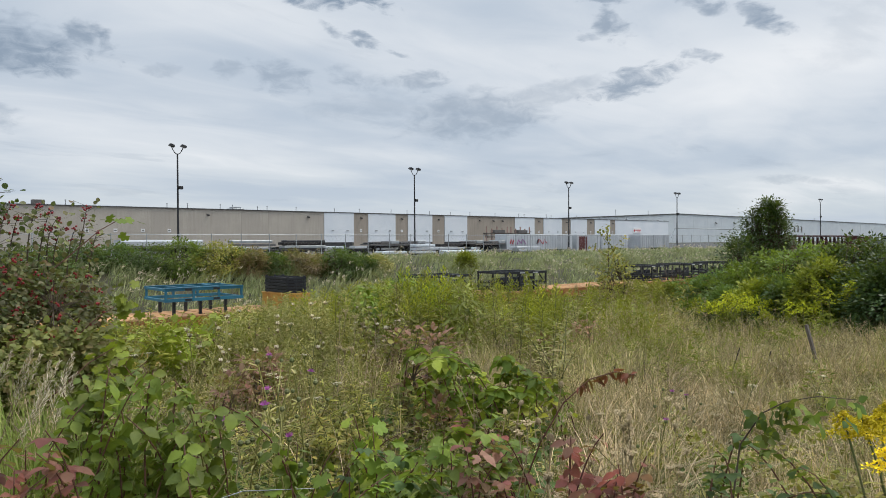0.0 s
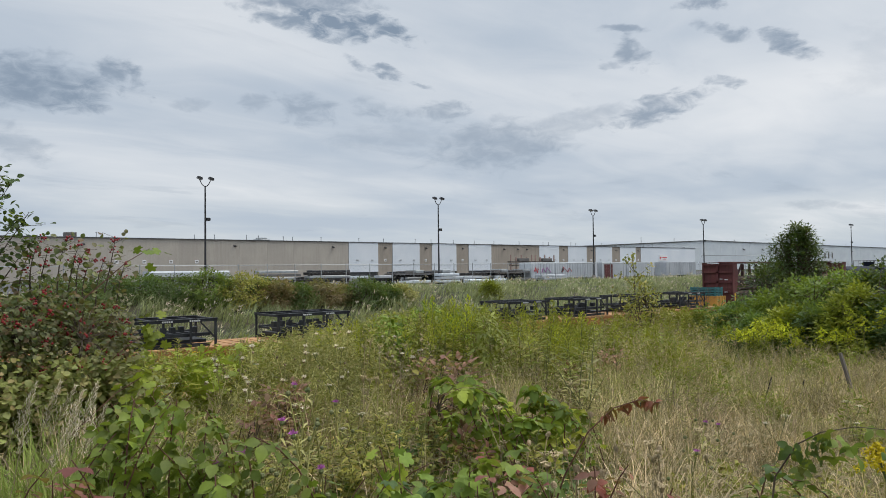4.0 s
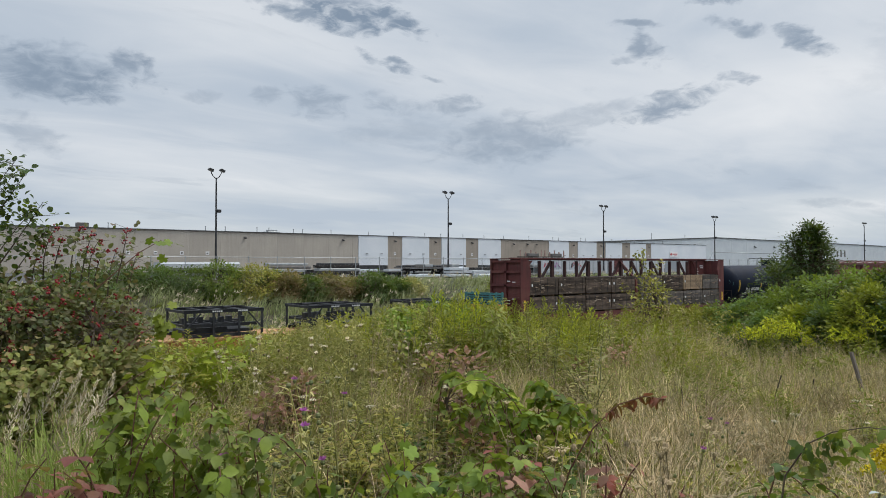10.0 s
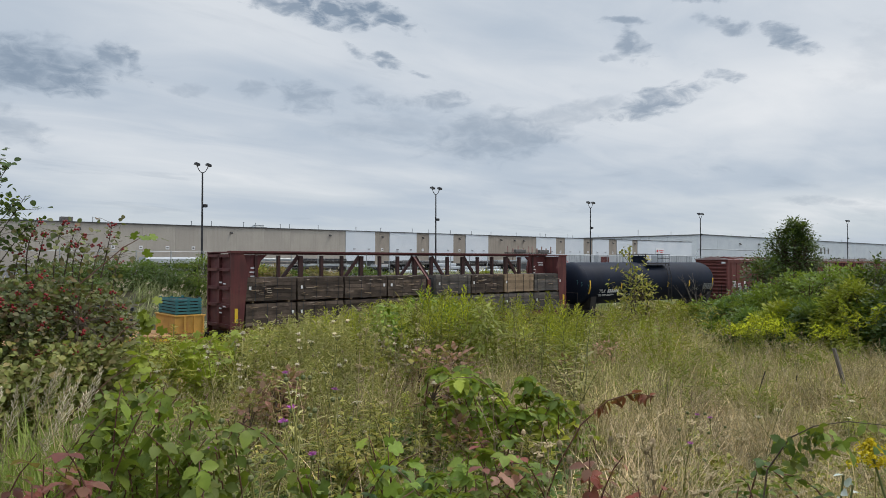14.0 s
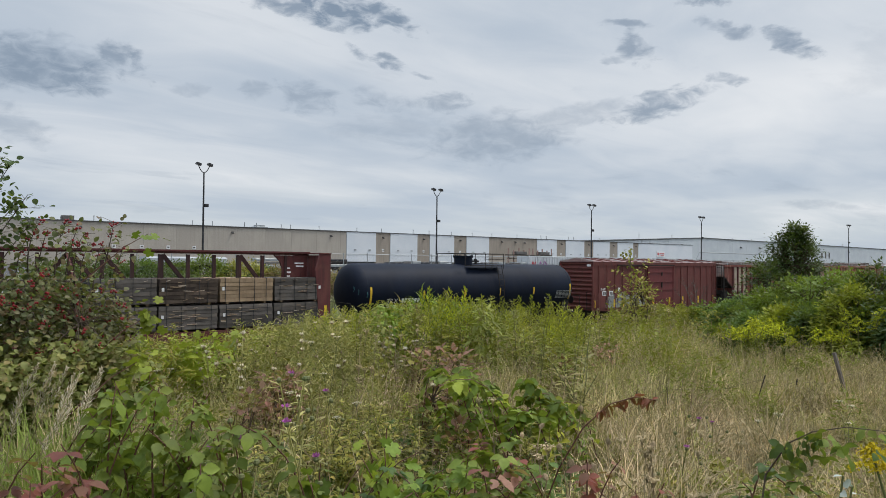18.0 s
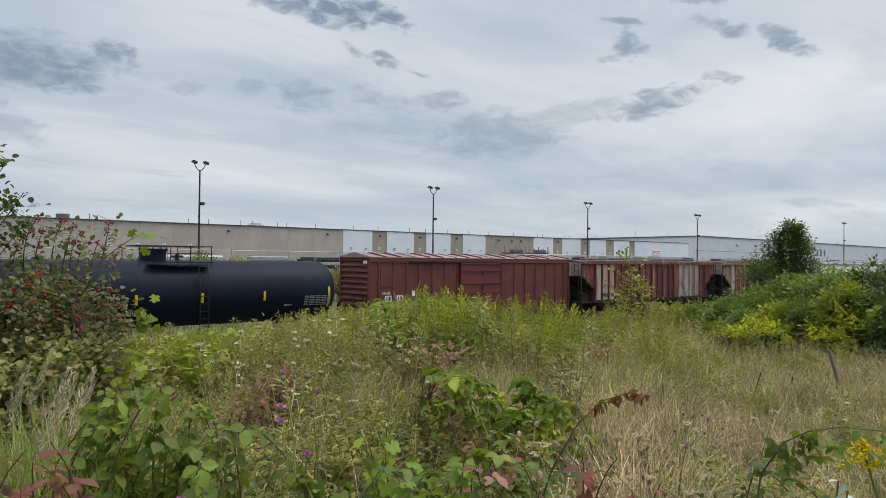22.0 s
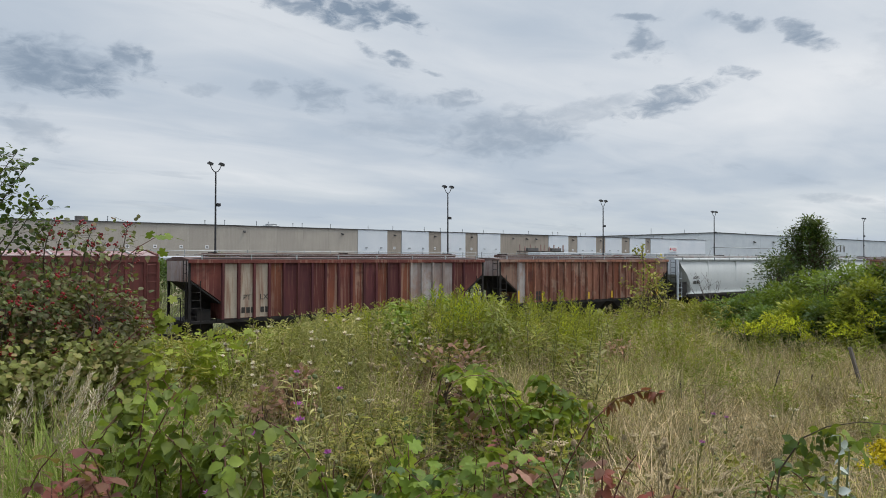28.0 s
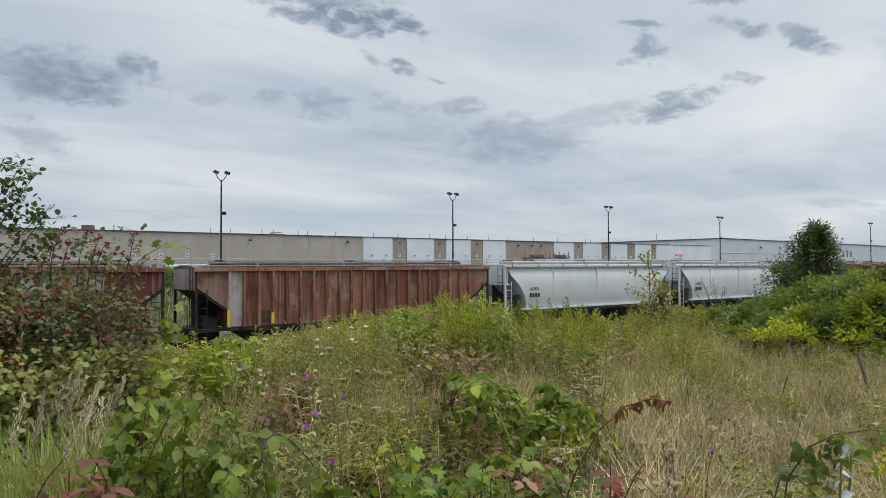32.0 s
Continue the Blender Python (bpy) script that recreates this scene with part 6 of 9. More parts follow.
def blades(name, rng, base, height, width, lean, curl, levels=3, way=None):
    """Grass: curved tapering blades from arrays of feet, heights and widths."""
    n = len(base)
    a = rng.uniform(0, 2 * np.pi, n) if way is None else way
    out = np.stack([np.cos(a), np.sin(a), np.zeros(n)], 1)
    b = a + np.pi / 2 + rng.uniform(-0.6, 0.6, n)
    side = np.stack([np.cos(b), np.sin(b), np.zeros(n)], 1)
    rows = []
    for k in range(levels + 1):
        t = k / levels
        bend = lean * t + curl * t * t
        c = base + np.stack([np.zeros(n), np.zeros(n), height * (t - 0.35 * np.minimum(bend, 1.2) * t)], 1) + out * (height * bend * 0.8)[:, None]
        if k < levels:
            w = (width * (1 - 0.55 * t))[:, None] * side / 2
            rows += [c - w, c + w]
        else:
            rows.append(c)
    v = np.stack(rows, 1)
    m = v.shape[1]
    f = []
    for k in range(levels - 1):
        f += [(2 * k, 2 * k + 1, 2 * k + 3), (2 * k, 2 * k + 3, 2 * k + 2)]
    f.append((2 * levels - 2, 2 * levels - 1, 2 * levels))
    f = np.array(f)
    return v.reshape(-1, 3), (f[None] + np.arange(n)[:, None, None] * m).reshape(-1, 3), rows[-1]


def ground_many(x, y):
    return np.array([ground_z(a, b) for a, b in zip(x, y)])


def fan_points(rng, n, az0, az1, d0, d1, power=1.0):
    """Random feet in a sector seen from the verge; more of them near by for a power over 1."""
    m = max(1, n // 16)
    az = np.radians(rng.uniform(az0, az1, m))
    d = d0 + (d1 - d0) * rng.uniform(0, 1, m) ** power
    k = rng.integers(0, m, n)
    spread = 0.07 + 0.006 * d[k]
    x, y = d[k] * np.sin(az[k]) + rng.normal(0, 1, n) * spread, d[k] * np.cos(az[k]) + rng.normal(0, 1, n) * spread
    way = rng.uniform(0, 2 * np.pi, m)[k] + rng.normal(0, 0.75, n)
    tuft = rng.uniform(0.62, 1.12, m)[k]
    return x, y, np.hypot(x, y), np.degrees(np.arctan2(x, y)), way, tuft


def lumps(x, y, scale, seed):
    return np.array([noise.noise(Vector((a * scale, b * scale, seed))) for a, b in zip(x, y)])


SKY_AZ = [0, 14, 17, 21, 24, 28, 31, 33.5, 36, 40, 42, 45, 49, 53, 57, 60, 63, 66, 70, 80]
SKY_DROP = [0.105, 0.103, 0.099, 0.092, 0.086, 0.075, 0.07, 0.064, 0.055, 0.053, 0.053, 0.054, 0.055, 0.052, 0.05, 0.045, 0.035, 0.024, 0.02, 0.02]


def headroom(az, d, z):
    """How tall plants stand at a place: the lie of the weeds' upper edge along the verge."""
    return 4.4 - np.interp(az, SKY_AZ, SKY_DROP) * d - z


# -- grasses --
def make_grass():
    rng = np.random.default_rng(3)

    def field(name, label, mat, n, az0, az1, d0, d1, hi, wide, power, keep, lean=0.25, curl=0.5, levels=3, seedy=0.0):
        x, y, d, az, way, tuft = fan_points(rng, n, az0, az1, d0, d1, power)
        k = keep(x, y, d, az, rng.uniform(0, 1, n))
        x, y, d, az, way, tuft = x[k], y[k], d[k], az[k], way[k], tuft[k]
        z = ground_many(x, y)
        h = hi * rng.uniform(0.5, 1.15, len(x)) * (1 + 0.35 * lumps(x, y, 0.35, 4.0)) * (0.62 + 0.75 * np.clip(lumps(x, y, 1.5, 6.0) + 0.5, 0, 1))
        h = h * np.interp(az, [57, 61], [1.0, 0.62]) * tuft
        h = np.minimum(h, np.maximum(headroom(az, d, z) * rng.uniform(0.75, 1.0, len(x)), 0.12))
        w = wide * rng.uniform(0.6, 1.4, len(x)) * (1 + d / 14)
        base = np.stack([x, y, z - 0.02], 1)
        v, f, tip = blades(name, rng, base, h, w, lean * rng.uniform(0.2, 1.6, len(x)), curl * rng.uniform(0.0, 1.5, len(x)), levels, way)
        me = array_mesh(name, v, f)
        me.materials.append(mat)
        ob = tagged(new(name, me), label, "grass", kind="stuff")
        if seedy:
            pick = rng.uniform(0, 1, len(x)) < seedy
            t = tip[pick]
            m = len(t)
            reps = 7
            pos = np.repeat(t, reps, 0) + rng.normal(0, 0.012, (m * reps, 3)) - np.stack([np.zeros(m * reps), np.zeros(m * reps), np.tile(np.linspace(0, 0.13, reps), m)], 1)
            ahead = rng.normal(0, 0.6, (m * reps, 3)) + np.array([0, 0, 0.9])
            me = scatter(name + "_heads", LEAF_SLIVER, pos, ahead, rng.normal(0, 1, (m * reps, 3)), 0.026 * rng.uniform(0.6, 1.3, m * reps) * np.repeat(1 + d[pick] / 12, reps))
            me.materials.append(M_seed)
            tagged(new("grass_seed_heads", me), "pale seed heads on the dry grass", "grass", kind="stuff")
        return ob

    def dry_keep(x, y, d, az, r):
        edge = 38 + 9 * lumps(x, y, 0.25, 1.0) - 0.35 * (d - 6)
        close = ((d < 5.6) & (az < 47.0) & (r > 0.12)) | ((d < 3.4) & (r > 0.25))
        gap = (lumps(x, y, 0.9, 21.0) < np.interp(d, [4, 7, 14], [0.0, -0.12, -0.2])) & (d < 14)
        return ((az > edge) & ~close & ~gap) | (r < np.where((az > 22) & (d > 5.0), 0.26, 0.07))
    field("dry_grass", "tall dry straw-coloured grass going to seed", M_grass_dry, 56000, 18, 76, 2.0, 9.0, 0.68, 0.0042, 1.3, dry_keep, 0.4, 0.7, 3, 0.1)
    field("dry_grass", "tall dry straw-coloured grass going to seed", M_grass_dry, 38000, 20, 76, 8.0, 27.0, 0.95, 0.005, 1.2, dry_keep, 0.25, 0.4, 2, 0.08)

    field("straw_stalks", "bright bleached straw stalks in the dry grass", M_straw, 13000, 22, 76, 3.2, 15.0, 0.8, 0.0042, 1.1, dry_keep, 0.3, 0.35, 3, 0.25)

    field("straw_stalks", "bright bleached straw stalks in the dry grass", M_straw, 9000, 54, 76, 3.8, 11.0, 0.7, 0.0042, 1.1, lambda x, y, d, az, r: r < 2, 0.3, 0.4, 3, 0.25)
    field("straw_stalks", "bright bleached straw stalks before the thicket", M_straw, 12000, 61, 77, 6.8, 11.8, 0.75, 0.005, 1.1, lambda x, y, d, az, r: r < 2, 0.3, 0.35, 3, 0.3)
    field("straw_stalks", "bright bleached straw stalks among green weeds", M_straw, 9500, 20, 46, 5.6, 11.0, 0.78, 0.0042, 1.1, lambda x, y, d, az, r: lumps(x, y, 0.5, 17.0) > -0.1, 0.35, 0.45, 3, 0.3)
    field("meadow_grass", "tall yellowing meadow grass with fine stems", M_grass_pale, 38000, 40, 77, 7.0, 20.0, 1.0, 0.0055, 1.15, lambda x, y, d, az, r: ((az - 40) / 6 > r) & (lumps(x, y, 1.0, 33.0) > -0.16), 0.35, 0.65, 3, 0.14)
    field("meadow_grass", "tall yellowing meadow grass with fine stems", M_grass_pale, 15000, 14, 44, 6.0, 14.0, 0.85, 0.0055, 1.15, lambda x, y, d, az, r: lumps(x, y, 0.45, 27.0) > 0.0, 0.35, 0.6, 3, 0.1)
    field("dead_stalks", "thin brown dead stalks standing in the meadow", M_dead, 9000, 15, 74, 5.0, 15.0, 0.85, 0.0045, 1.1, lambda x, y, d, az, r: lumps(x, y, 0.5, 41.0) > -0.05, 0.35, 0.35, 3, 0.2)
    # grass that has fallen over and matted, in drifts
    def drift(x, y, d, az, r):
        return dry_keep(x, y, d, az, r) & (lumps(x, y, 0.55, 13.0) > -0.08) & ~((d < 5.6) & (az < 48))
    field("matted_grass", "fallen tangled dry grass lying in drifts", M_tangle, 34000, 34, 76, 3.4, 14.0, 0.75, 0.006, 1.15, drift, 1.0, 1.7, 4)

    def green_keep(x, y, d, az, r):
        edge = 43 + 12 * lumps(x, y, 0.3, 2.0)
        close = (d < 5.8) & (az > 18) & (az < 48) & (r > 0.15)
        return ((az < edge) & ~close) | (r < 0.22 + 0.6 * (lumps(x, y, 0.5, 5.0) > 0.06))
    field("green_grass", "long fresh green grass among the weeds", M_grass_green, 42000, 0, 76, 1.8, 9.0, 0.5, 0.006, 1.2, green_keep, 0.35, 0.7, 3)
    field("green_grass", "long fresh green grass among the weeds", M_grass_green, 52000, 10, 76, 8.0, 28.0, 0.95, 0.0055, 1.1, lambda x, y, d, az, r: r < 0.9, 0.25, 0.5, 2)
    field("green_grass", "lush bright green grass at the verge's edge", M_grass_lush, 7000, 3, 15.0, 2.5, 4.4, 1.25, 0.0075, 1.0, lambda x, y, d, az, r: r < 2, 0.28, 0.55, 4)
    field("straw_stalks", "bleached grass stalks at the foot of the hawthorn", M_straw, 1100, 3, 15, 2.9, 4.3, 1.3, 0.005, 1.0, lambda x, y, d, az, r: r < 2, 0.35, 0.5, 4, 0.5)
    # reeds on the bank beyond the track
    n = 60000
    m = n // 20
    k = rng.integers(0, m, n)
    x = rng.uniform(2, 150, m)[k] + rng.normal(0, 0.45, n)
    y = (36.5 + 26 * rng.uniform(0, 1, m) ** 0.9)[k] + rng.normal(0, 0.4, n)
    z = ground_many(x, y)
    h = rng.uniform(0.6, 1.15, n) * rng.uniform(0.6, 1.2, m)[k] * (1 + 0.4 * lumps(x, y, 0.12, 7.0)) * (0.75 + 0.8 * np.clip(lumps(x, y, 0.55, 3.0) + 0.4, 0, 1)) * np.interp(y, [36, 39, 46, 62], [0.4, 0.95, 1.4, 0.55])
    v, f, tip = blades("reeds", rng, np.stack([x, y, z - 0.03], 1), h, rng.uniform(0.03, 0.075, n), 0.3 * rng.uniform(0.2, 1.6, n), 0.55 * rng.uniform(0, 1.4, n), 3, rng.normal(-0.3, 0.7, m)[k] + rng.normal(0, 0.4, n))
    me = array_mesh("reeds", v, f)
    me.materials.append(M_reed)
    tagged(new("tall_reeds", me), "grey-green reeds and tall grass on the far bank", "grass", kind="stuff")
    tip = tip[(rng.uniform(0, 1, n) < 0.05) & (lumps(x, y, 0.15, 31.0) > -0.05)]
    q = np.repeat(tip, 5, 0) + rng.normal(0, 0.06, (len(tip) * 5, 3))
    me = scatter("reed_plumes", LEAF_SLIVER, q, rng.normal(0, 0.4, q.shape) + [0.5, -0.2, 0.8], rng.normal(0, 1, q.shape), rng.uniform(0.15, 0.3, len(q)))
    me.materials.append(M_plume)
    tagged(new("reed_plumes", me), "pinkish-tan plumes on the far reeds", "grass", kind="stuff")
    # short growth along the ballast edge
    n = 9000
    x, y = rng.uniform(2, 110, n), rng.uniform(27.5, 30.2, n)
    z = ground_many(x, y)
    v, f, _ = blades("verge", rng, np.stack([x, y, z - 0.02], 1), rng.uniform(0.2, 0.6, n), rng.uniform(0.015, 0.03, n), 0.3 * rng.uniform(0.2, 1.6, n), 0.5 * rng.uniform(0, 1.4, n), 2)
    me = array_mesh("verge", v, f)
    me.materials.append(M_grass_green)
    tagged(new("trackside_grass", me), "low grass along the edge of the ballast", "grass", kind="stuff")
    n = 22000
    x, y = rng.uniform(2, 110, n), rng.uniform(34.6, 41.5, n)
    z = ground_many(x, y)
    v, f, _ = blades("bank", rng, np.stack([x, y, z - 0.02], 1), rng.uniform(0.3, 0.8, n) * (1 + 0.5 * lumps(x, y, 0.5, 8.0)), rng.uniform(0.025, 0.06, n), 0.35 * rng.uniform(0.2, 1.6, n), 0.6 * rng.uniform(0, 1.4, n), 2)
    me = array_mesh("bank", v, f)
    me.materials.append(M_grass_green)
    tagged(new("bank_grass", me), "rough green grass at the foot of the far bank", "grass", kind="stuff")


# -- leafy plants --
def herb_mounds(name, label, mat, leaf, n, az, d, tall, wide, size, per, seed, reach=1.0, keep=None, edge=True, lift=0.45):
    """Low cushions of herbs: shells of leaves that face up and out, standing close with dark gaps between."""
    rng = np.random.default_rng(seed)
    pos, ahead, nrm, big = [], [], [], []
    for i in range(n):
        a, r = rng.uniform(*az), d[0] + (d[1] - d[0]) * rng.uniform() ** 1.15
        x, y = r * math.sin(radians(a)), r * math.cos(radians(a))
        if keep and not keep(x, y, a, r, rng.uniform()):
            continue
        z = ground_z(x, y)
        room = float(headroom(a, r, z))
        h = rng.uniform(*tall)
        h = max(0.15, min(h, room * rng.uniform(0.7, 1.02)) if edge else h)
        w = rng.uniform(*wide)
        m = int(per * rng.uniform(0.7, 1.3) * (0.5 + h))
        u = rng.uniform(0, 2 * np.pi, m)
        t = rng.uniform(0, 1, m) ** 0.6
        rad = w * np.sqrt(np.clip(1.02 - t ** 3, 0, 1)) * rng.uniform(0.55, 1.05, m) * (1 + 0.3 * np.sin(3 * u + i))
        p = np.stack([x + rad * np.cos(u), y + rad * np.sin(u), z + h * (0.15 + 0.85 * t) * rng.uniform(0.85, 1.04, m)], 1)
        out = np.stack([np.cos(u), np.sin(u), np.zeros(m)], 1)
        pos.append(p)
        ahead.append(out * reach + rng.normal(0, 0.5, (m, 3)) + [0, 0, lift])
        nrm.append(out * 0.5 + rng.normal(0, 0.35, (m, 3)) + [0, 0, 1.0])
        big.append(size * rng.uniform(0.6, 1.25, m) * (1 + r / 40))
    me = scatter(name, leaf, np.concatenate(pos), np.concatenate(ahead), np.concatenate(nrm), np.concatenate(big))
    me.materials.append(mat)
    return tagged(new(name, me), label, "weeds", kind="stuff")


def spire_meshes(seed):
    """A goldenrod a metre tall: stems, narrow leaves all the way up, and feathered budding tips."""
    rnd = random.Random(seed)
    stems, lp, la, bp, ba = Geo(), [], [], [], []
    for k in range(3):
        a = rnd.uniform(0, 6.28)
        pts = stem_curve(rnd, (0.05 * math.cos(a), 0.05 * math.sin(a), -0.03), rnd.uniform(0.8, 1.0), rnd.uniform(0.05, 0.16), a)
        stems.tube(pts, [0.005 - 0.0005 * q for q in range(7)], 4)
        for q in range(46):
            p, _ = along(pts, 0.2 + 0.62 * q / 46)
            lp.append(p)
            la.append((math.cos(q * 2.4), math.sin(q * 2.4), rnd.uniform(0.1, 0.7)))
        for q in range(18):
            p, _ = along(pts, 0.72 + 0.28 * q / 18)
            reach = 0.085 * (1.08 - q / 18) * rnd.uniform(0.7, 1.2)
            for w in range(7):
                v = (w + 0.5) / 7
                bp.append(p + Vector((math.cos(q * 2.4) * reach * v, math.sin(q * 2.4) * reach * v, reach * 0.8 * v)))
                ba.append((math.cos(q * 2.4) + rnd.gauss(0, 0.5), math.sin(q * 2.4) + rnd.gauss(0, 0.5), 0.8))
    rng = np.random.default_rng(seed)
    leaf = scatter("foliage", LEAF_NARROW, np.array(lp), np.array(la), rng.normal(0, 0.4, (len(lp), 3)) + [0, 0, 1], rng.uniform(0.06, 0.11, len(lp)))
    bud = scatter("plume", LEAF_SLIVER, np.array(bp), np.array(ba), rng.normal(0, 1, (len(bp), 3)), rng.uniform(0.02, 0.036, len(bp)))
    return stems.mesh("stem"), leaf, bud


def make_spires():
    rnd = random.Random(87)
    kinds = [spire_meshes(820 + k) for k in range(5)]
    for k, (stem, leaf, bud) in enumerate(kinds):
        stem.materials.append(M_stem)
        leaf.materials.append(M_leaf_weed if k % 2 else M_herb)
        bud.materials.append(M_bud if k != 3 else M_goldenrod_far)
    for i in range(48):
        az, d = rnd.uniform(19, 50), rnd.uniform(7.8, 13.5)
        b = place(az, d)
        h = max(0.45, min(1.75, float(headroom(az, d, b.z)) * rnd.uniform(0.95, 1.2) * (0.72 if az < 27 else 1.0)))
        stem, leaf, bud = kinds[rnd.randrange(5)]
        t = thing("goldenrod_plant", "tall goldenrod with feathery yellow-green budding tips", "weed", "meadow weeds")
        t.matrix_basis = Matrix.Translation(b) @ Matrix.Rotation(rnd.uniform(0, 6.28), 4, "Z") @ Matrix.Diagonal((1.15, 1.15, h, 1))
        tagged(part("stem", stem, M_stem, t), kind="stuff")
        tagged(part("foliage", leaf, M_herb, t), kind="stuff")
        tagged(part("flower_plume", bud, M_bud, t), kind="stuff")


def make_herbs():
    def rough(scale, seed, cut):
        return lambda x, y, a, r, q: noise.noise(Vector((x * scale, y * scale, seed))) > cut
    herb_mounds("meadow_herbs", "dense green herbs with narrow leaves in the meadow", M_leaf_weed, LEAF_SLIVER, 430, (14, 60), (7.5, 20), (0.5, 1.1), (0.14, 0.32), 0.085, 95, 61, keep=lambda x, y, a, r, q: a + 6 * q < 44 or (r > 10 and q < 0.4))
    herb_mounds("meadow_herbs", "broad-leaved green herbs in the meadow", M_herb, LEAF_CHIP, 240, (14, 58), (8.5, 17), (0.4, 1.0), (0.12, 0.26), 0.055, 90, 62, keep=lambda x, y, a, r, q: a + 6 * q < 43 or (r > 11 and q < 0.5))
    herb_mounds("goldenrod_stand", "tall goldenrod stand with deep green narrow leaves", M_leaf_vine, LEAF_LANCE, 60, (32.5, 42.0), (9.0, 13.5), (0.6, 1.7), (0.12, 0.32), 0.1, 120, 63, lift=0.1)
    herb_mounds("goldenrod_stand", "tall goldenrod stand with fresh narrow leaves", M_herb, LEAF_LANCE, 50, (32.0, 43.5), (8.5, 13.5), (0.5, 1.6), (0.1, 0.26), 0.09, 110, 69, lift=0.15)
    herb_mounds("budding_goldenrod", "chartreuse budding tips of goldenrod", M_bud, LEAF_SLIVER, 230, (14, 58), (7.0, 15), (0.8, 1.6), (0.04, 0.09), 0.06, 55, 64, 0.5, rough(0.3, 3.0, 0.0))
    soft = lambda x, y, a, r, q: q < math.exp(-((a - 28.5) / 5.5) ** 2) * (0.6 + noise.noise(Vector((x * 0.9, y * 0.9, 5.0))))
    herb_mounds("thistle_wands", "thin grey-green thistle wands with small leaves", M_sage, LEAF_SLIVER, 900, (16, 42), (5.2, 10), (0.45, 1.05), (0.02, 0.06), 0.042, 48, 65, 0.6, soft)
    herb_mounds("meadow_herbs", "small-leaved green herbs between the thistles", M_leaf_weed, LEAF_CHIP, 420, (15, 43), (5.4, 10), (0.3, 0.8), (0.05, 0.16), 0.034, 70, 68, 0.8, rough(0.8, 6.0, 0.02))
    herb_mounds("thistle_wands", "tall grey-green thistle wands on the slope", M_sage, LEAF_SLIVER, 330, (23, 34), (7.0, 12.5), (1.2, 2.0), (0.03, 0.09), 0.05, 62, 73, 0.6, lambda x, y, a, r, q: q < 1.25 * math.exp(-((a - 28.5) / 4.5) ** 2))
    herb_mounds("low_herbs", "low deep green herbs among dry grass", M_leaf_weed, LEAF_SMALL, 230, (43, 73), (3.2, 9), (0.15, 0.42), (0.08, 0.24), 0.04, 80, 66, 1.0, rough(0.6, 8.0, -0.05), edge=False)
    herb_mounds("low_herbs", "yellow-green herbs scattered through the grass", M_herb, LEAF_SLIVER, 190, (44, 70), (7.5, 13.5), (0.3, 0.75), (0.06, 0.18), 0.06, 80, 74, 0.7, rough(0.7, 15.0, 0.05))
    # dark leaves, whose colour also stands for deep shade between the brambles
    herb_mounds("dark_undergrowth", "dark green undergrowth filling the shaded gaps below brambles", M_leaf_dark, LEAF_OVATE, 260, (12, 49), (3.1, 6.2), (0.15, 0.5), (0.1, 0.3), 0.05, 70, 71, 1.0, edge=False)
    herb_mounds("dark_undergrowth", "dense dark green undergrowth at the path's edge", M_leaf_dark, LEAF_OVATE, 90, (60, 75), (2.6, 4.4), (0.15, 0.4), (0.1, 0.25), 0.045, 60, 72, 1.0, edge=False)
    # brown dead leaves, whose dark tone also deepens the gaps in the grass
    herb_mounds("dead_undergrowth", "withered brown leaves low in the dry grass", M_dead, LEAF_SMALL, 110, (44, 66), (2.3, 3.6), (0.15, 0.42), (0.08, 0.2), 0.035, 60, 75, 1.0, edge=False)
    herb_mounds("trailing_vine", "lime leaves of trailing vine over the weeds", M_leaf_lime, LEAF_LOBED, 30, (15, 24), (7.5, 12), (0.7, 1.3), (0.1, 0.25), 0.12, 30, 67)


def stem_curve(rnd, base, height, lean, bend_az, n=6):
    pts = []
    for k in range(n + 1):
        t = k / n
        o = height * lean * t * t
        pts.append(Vector((base[0] + o * math.cos(bend_az) + rnd.gauss(0, 0.004), base[1] + o * math.sin(bend_az) + rnd.gauss(0, 0.004), base[2] + height * t * (1 - 0.25 * lean * t))))
    return pts


def along(pts, t):
    f = t * (len(pts) - 1)
    k = min(int(f), len(pts) - 2)
    return pts[k].lerp(pts[k + 1], f - k), (pts[k + 1] - pts[k]).normalized()


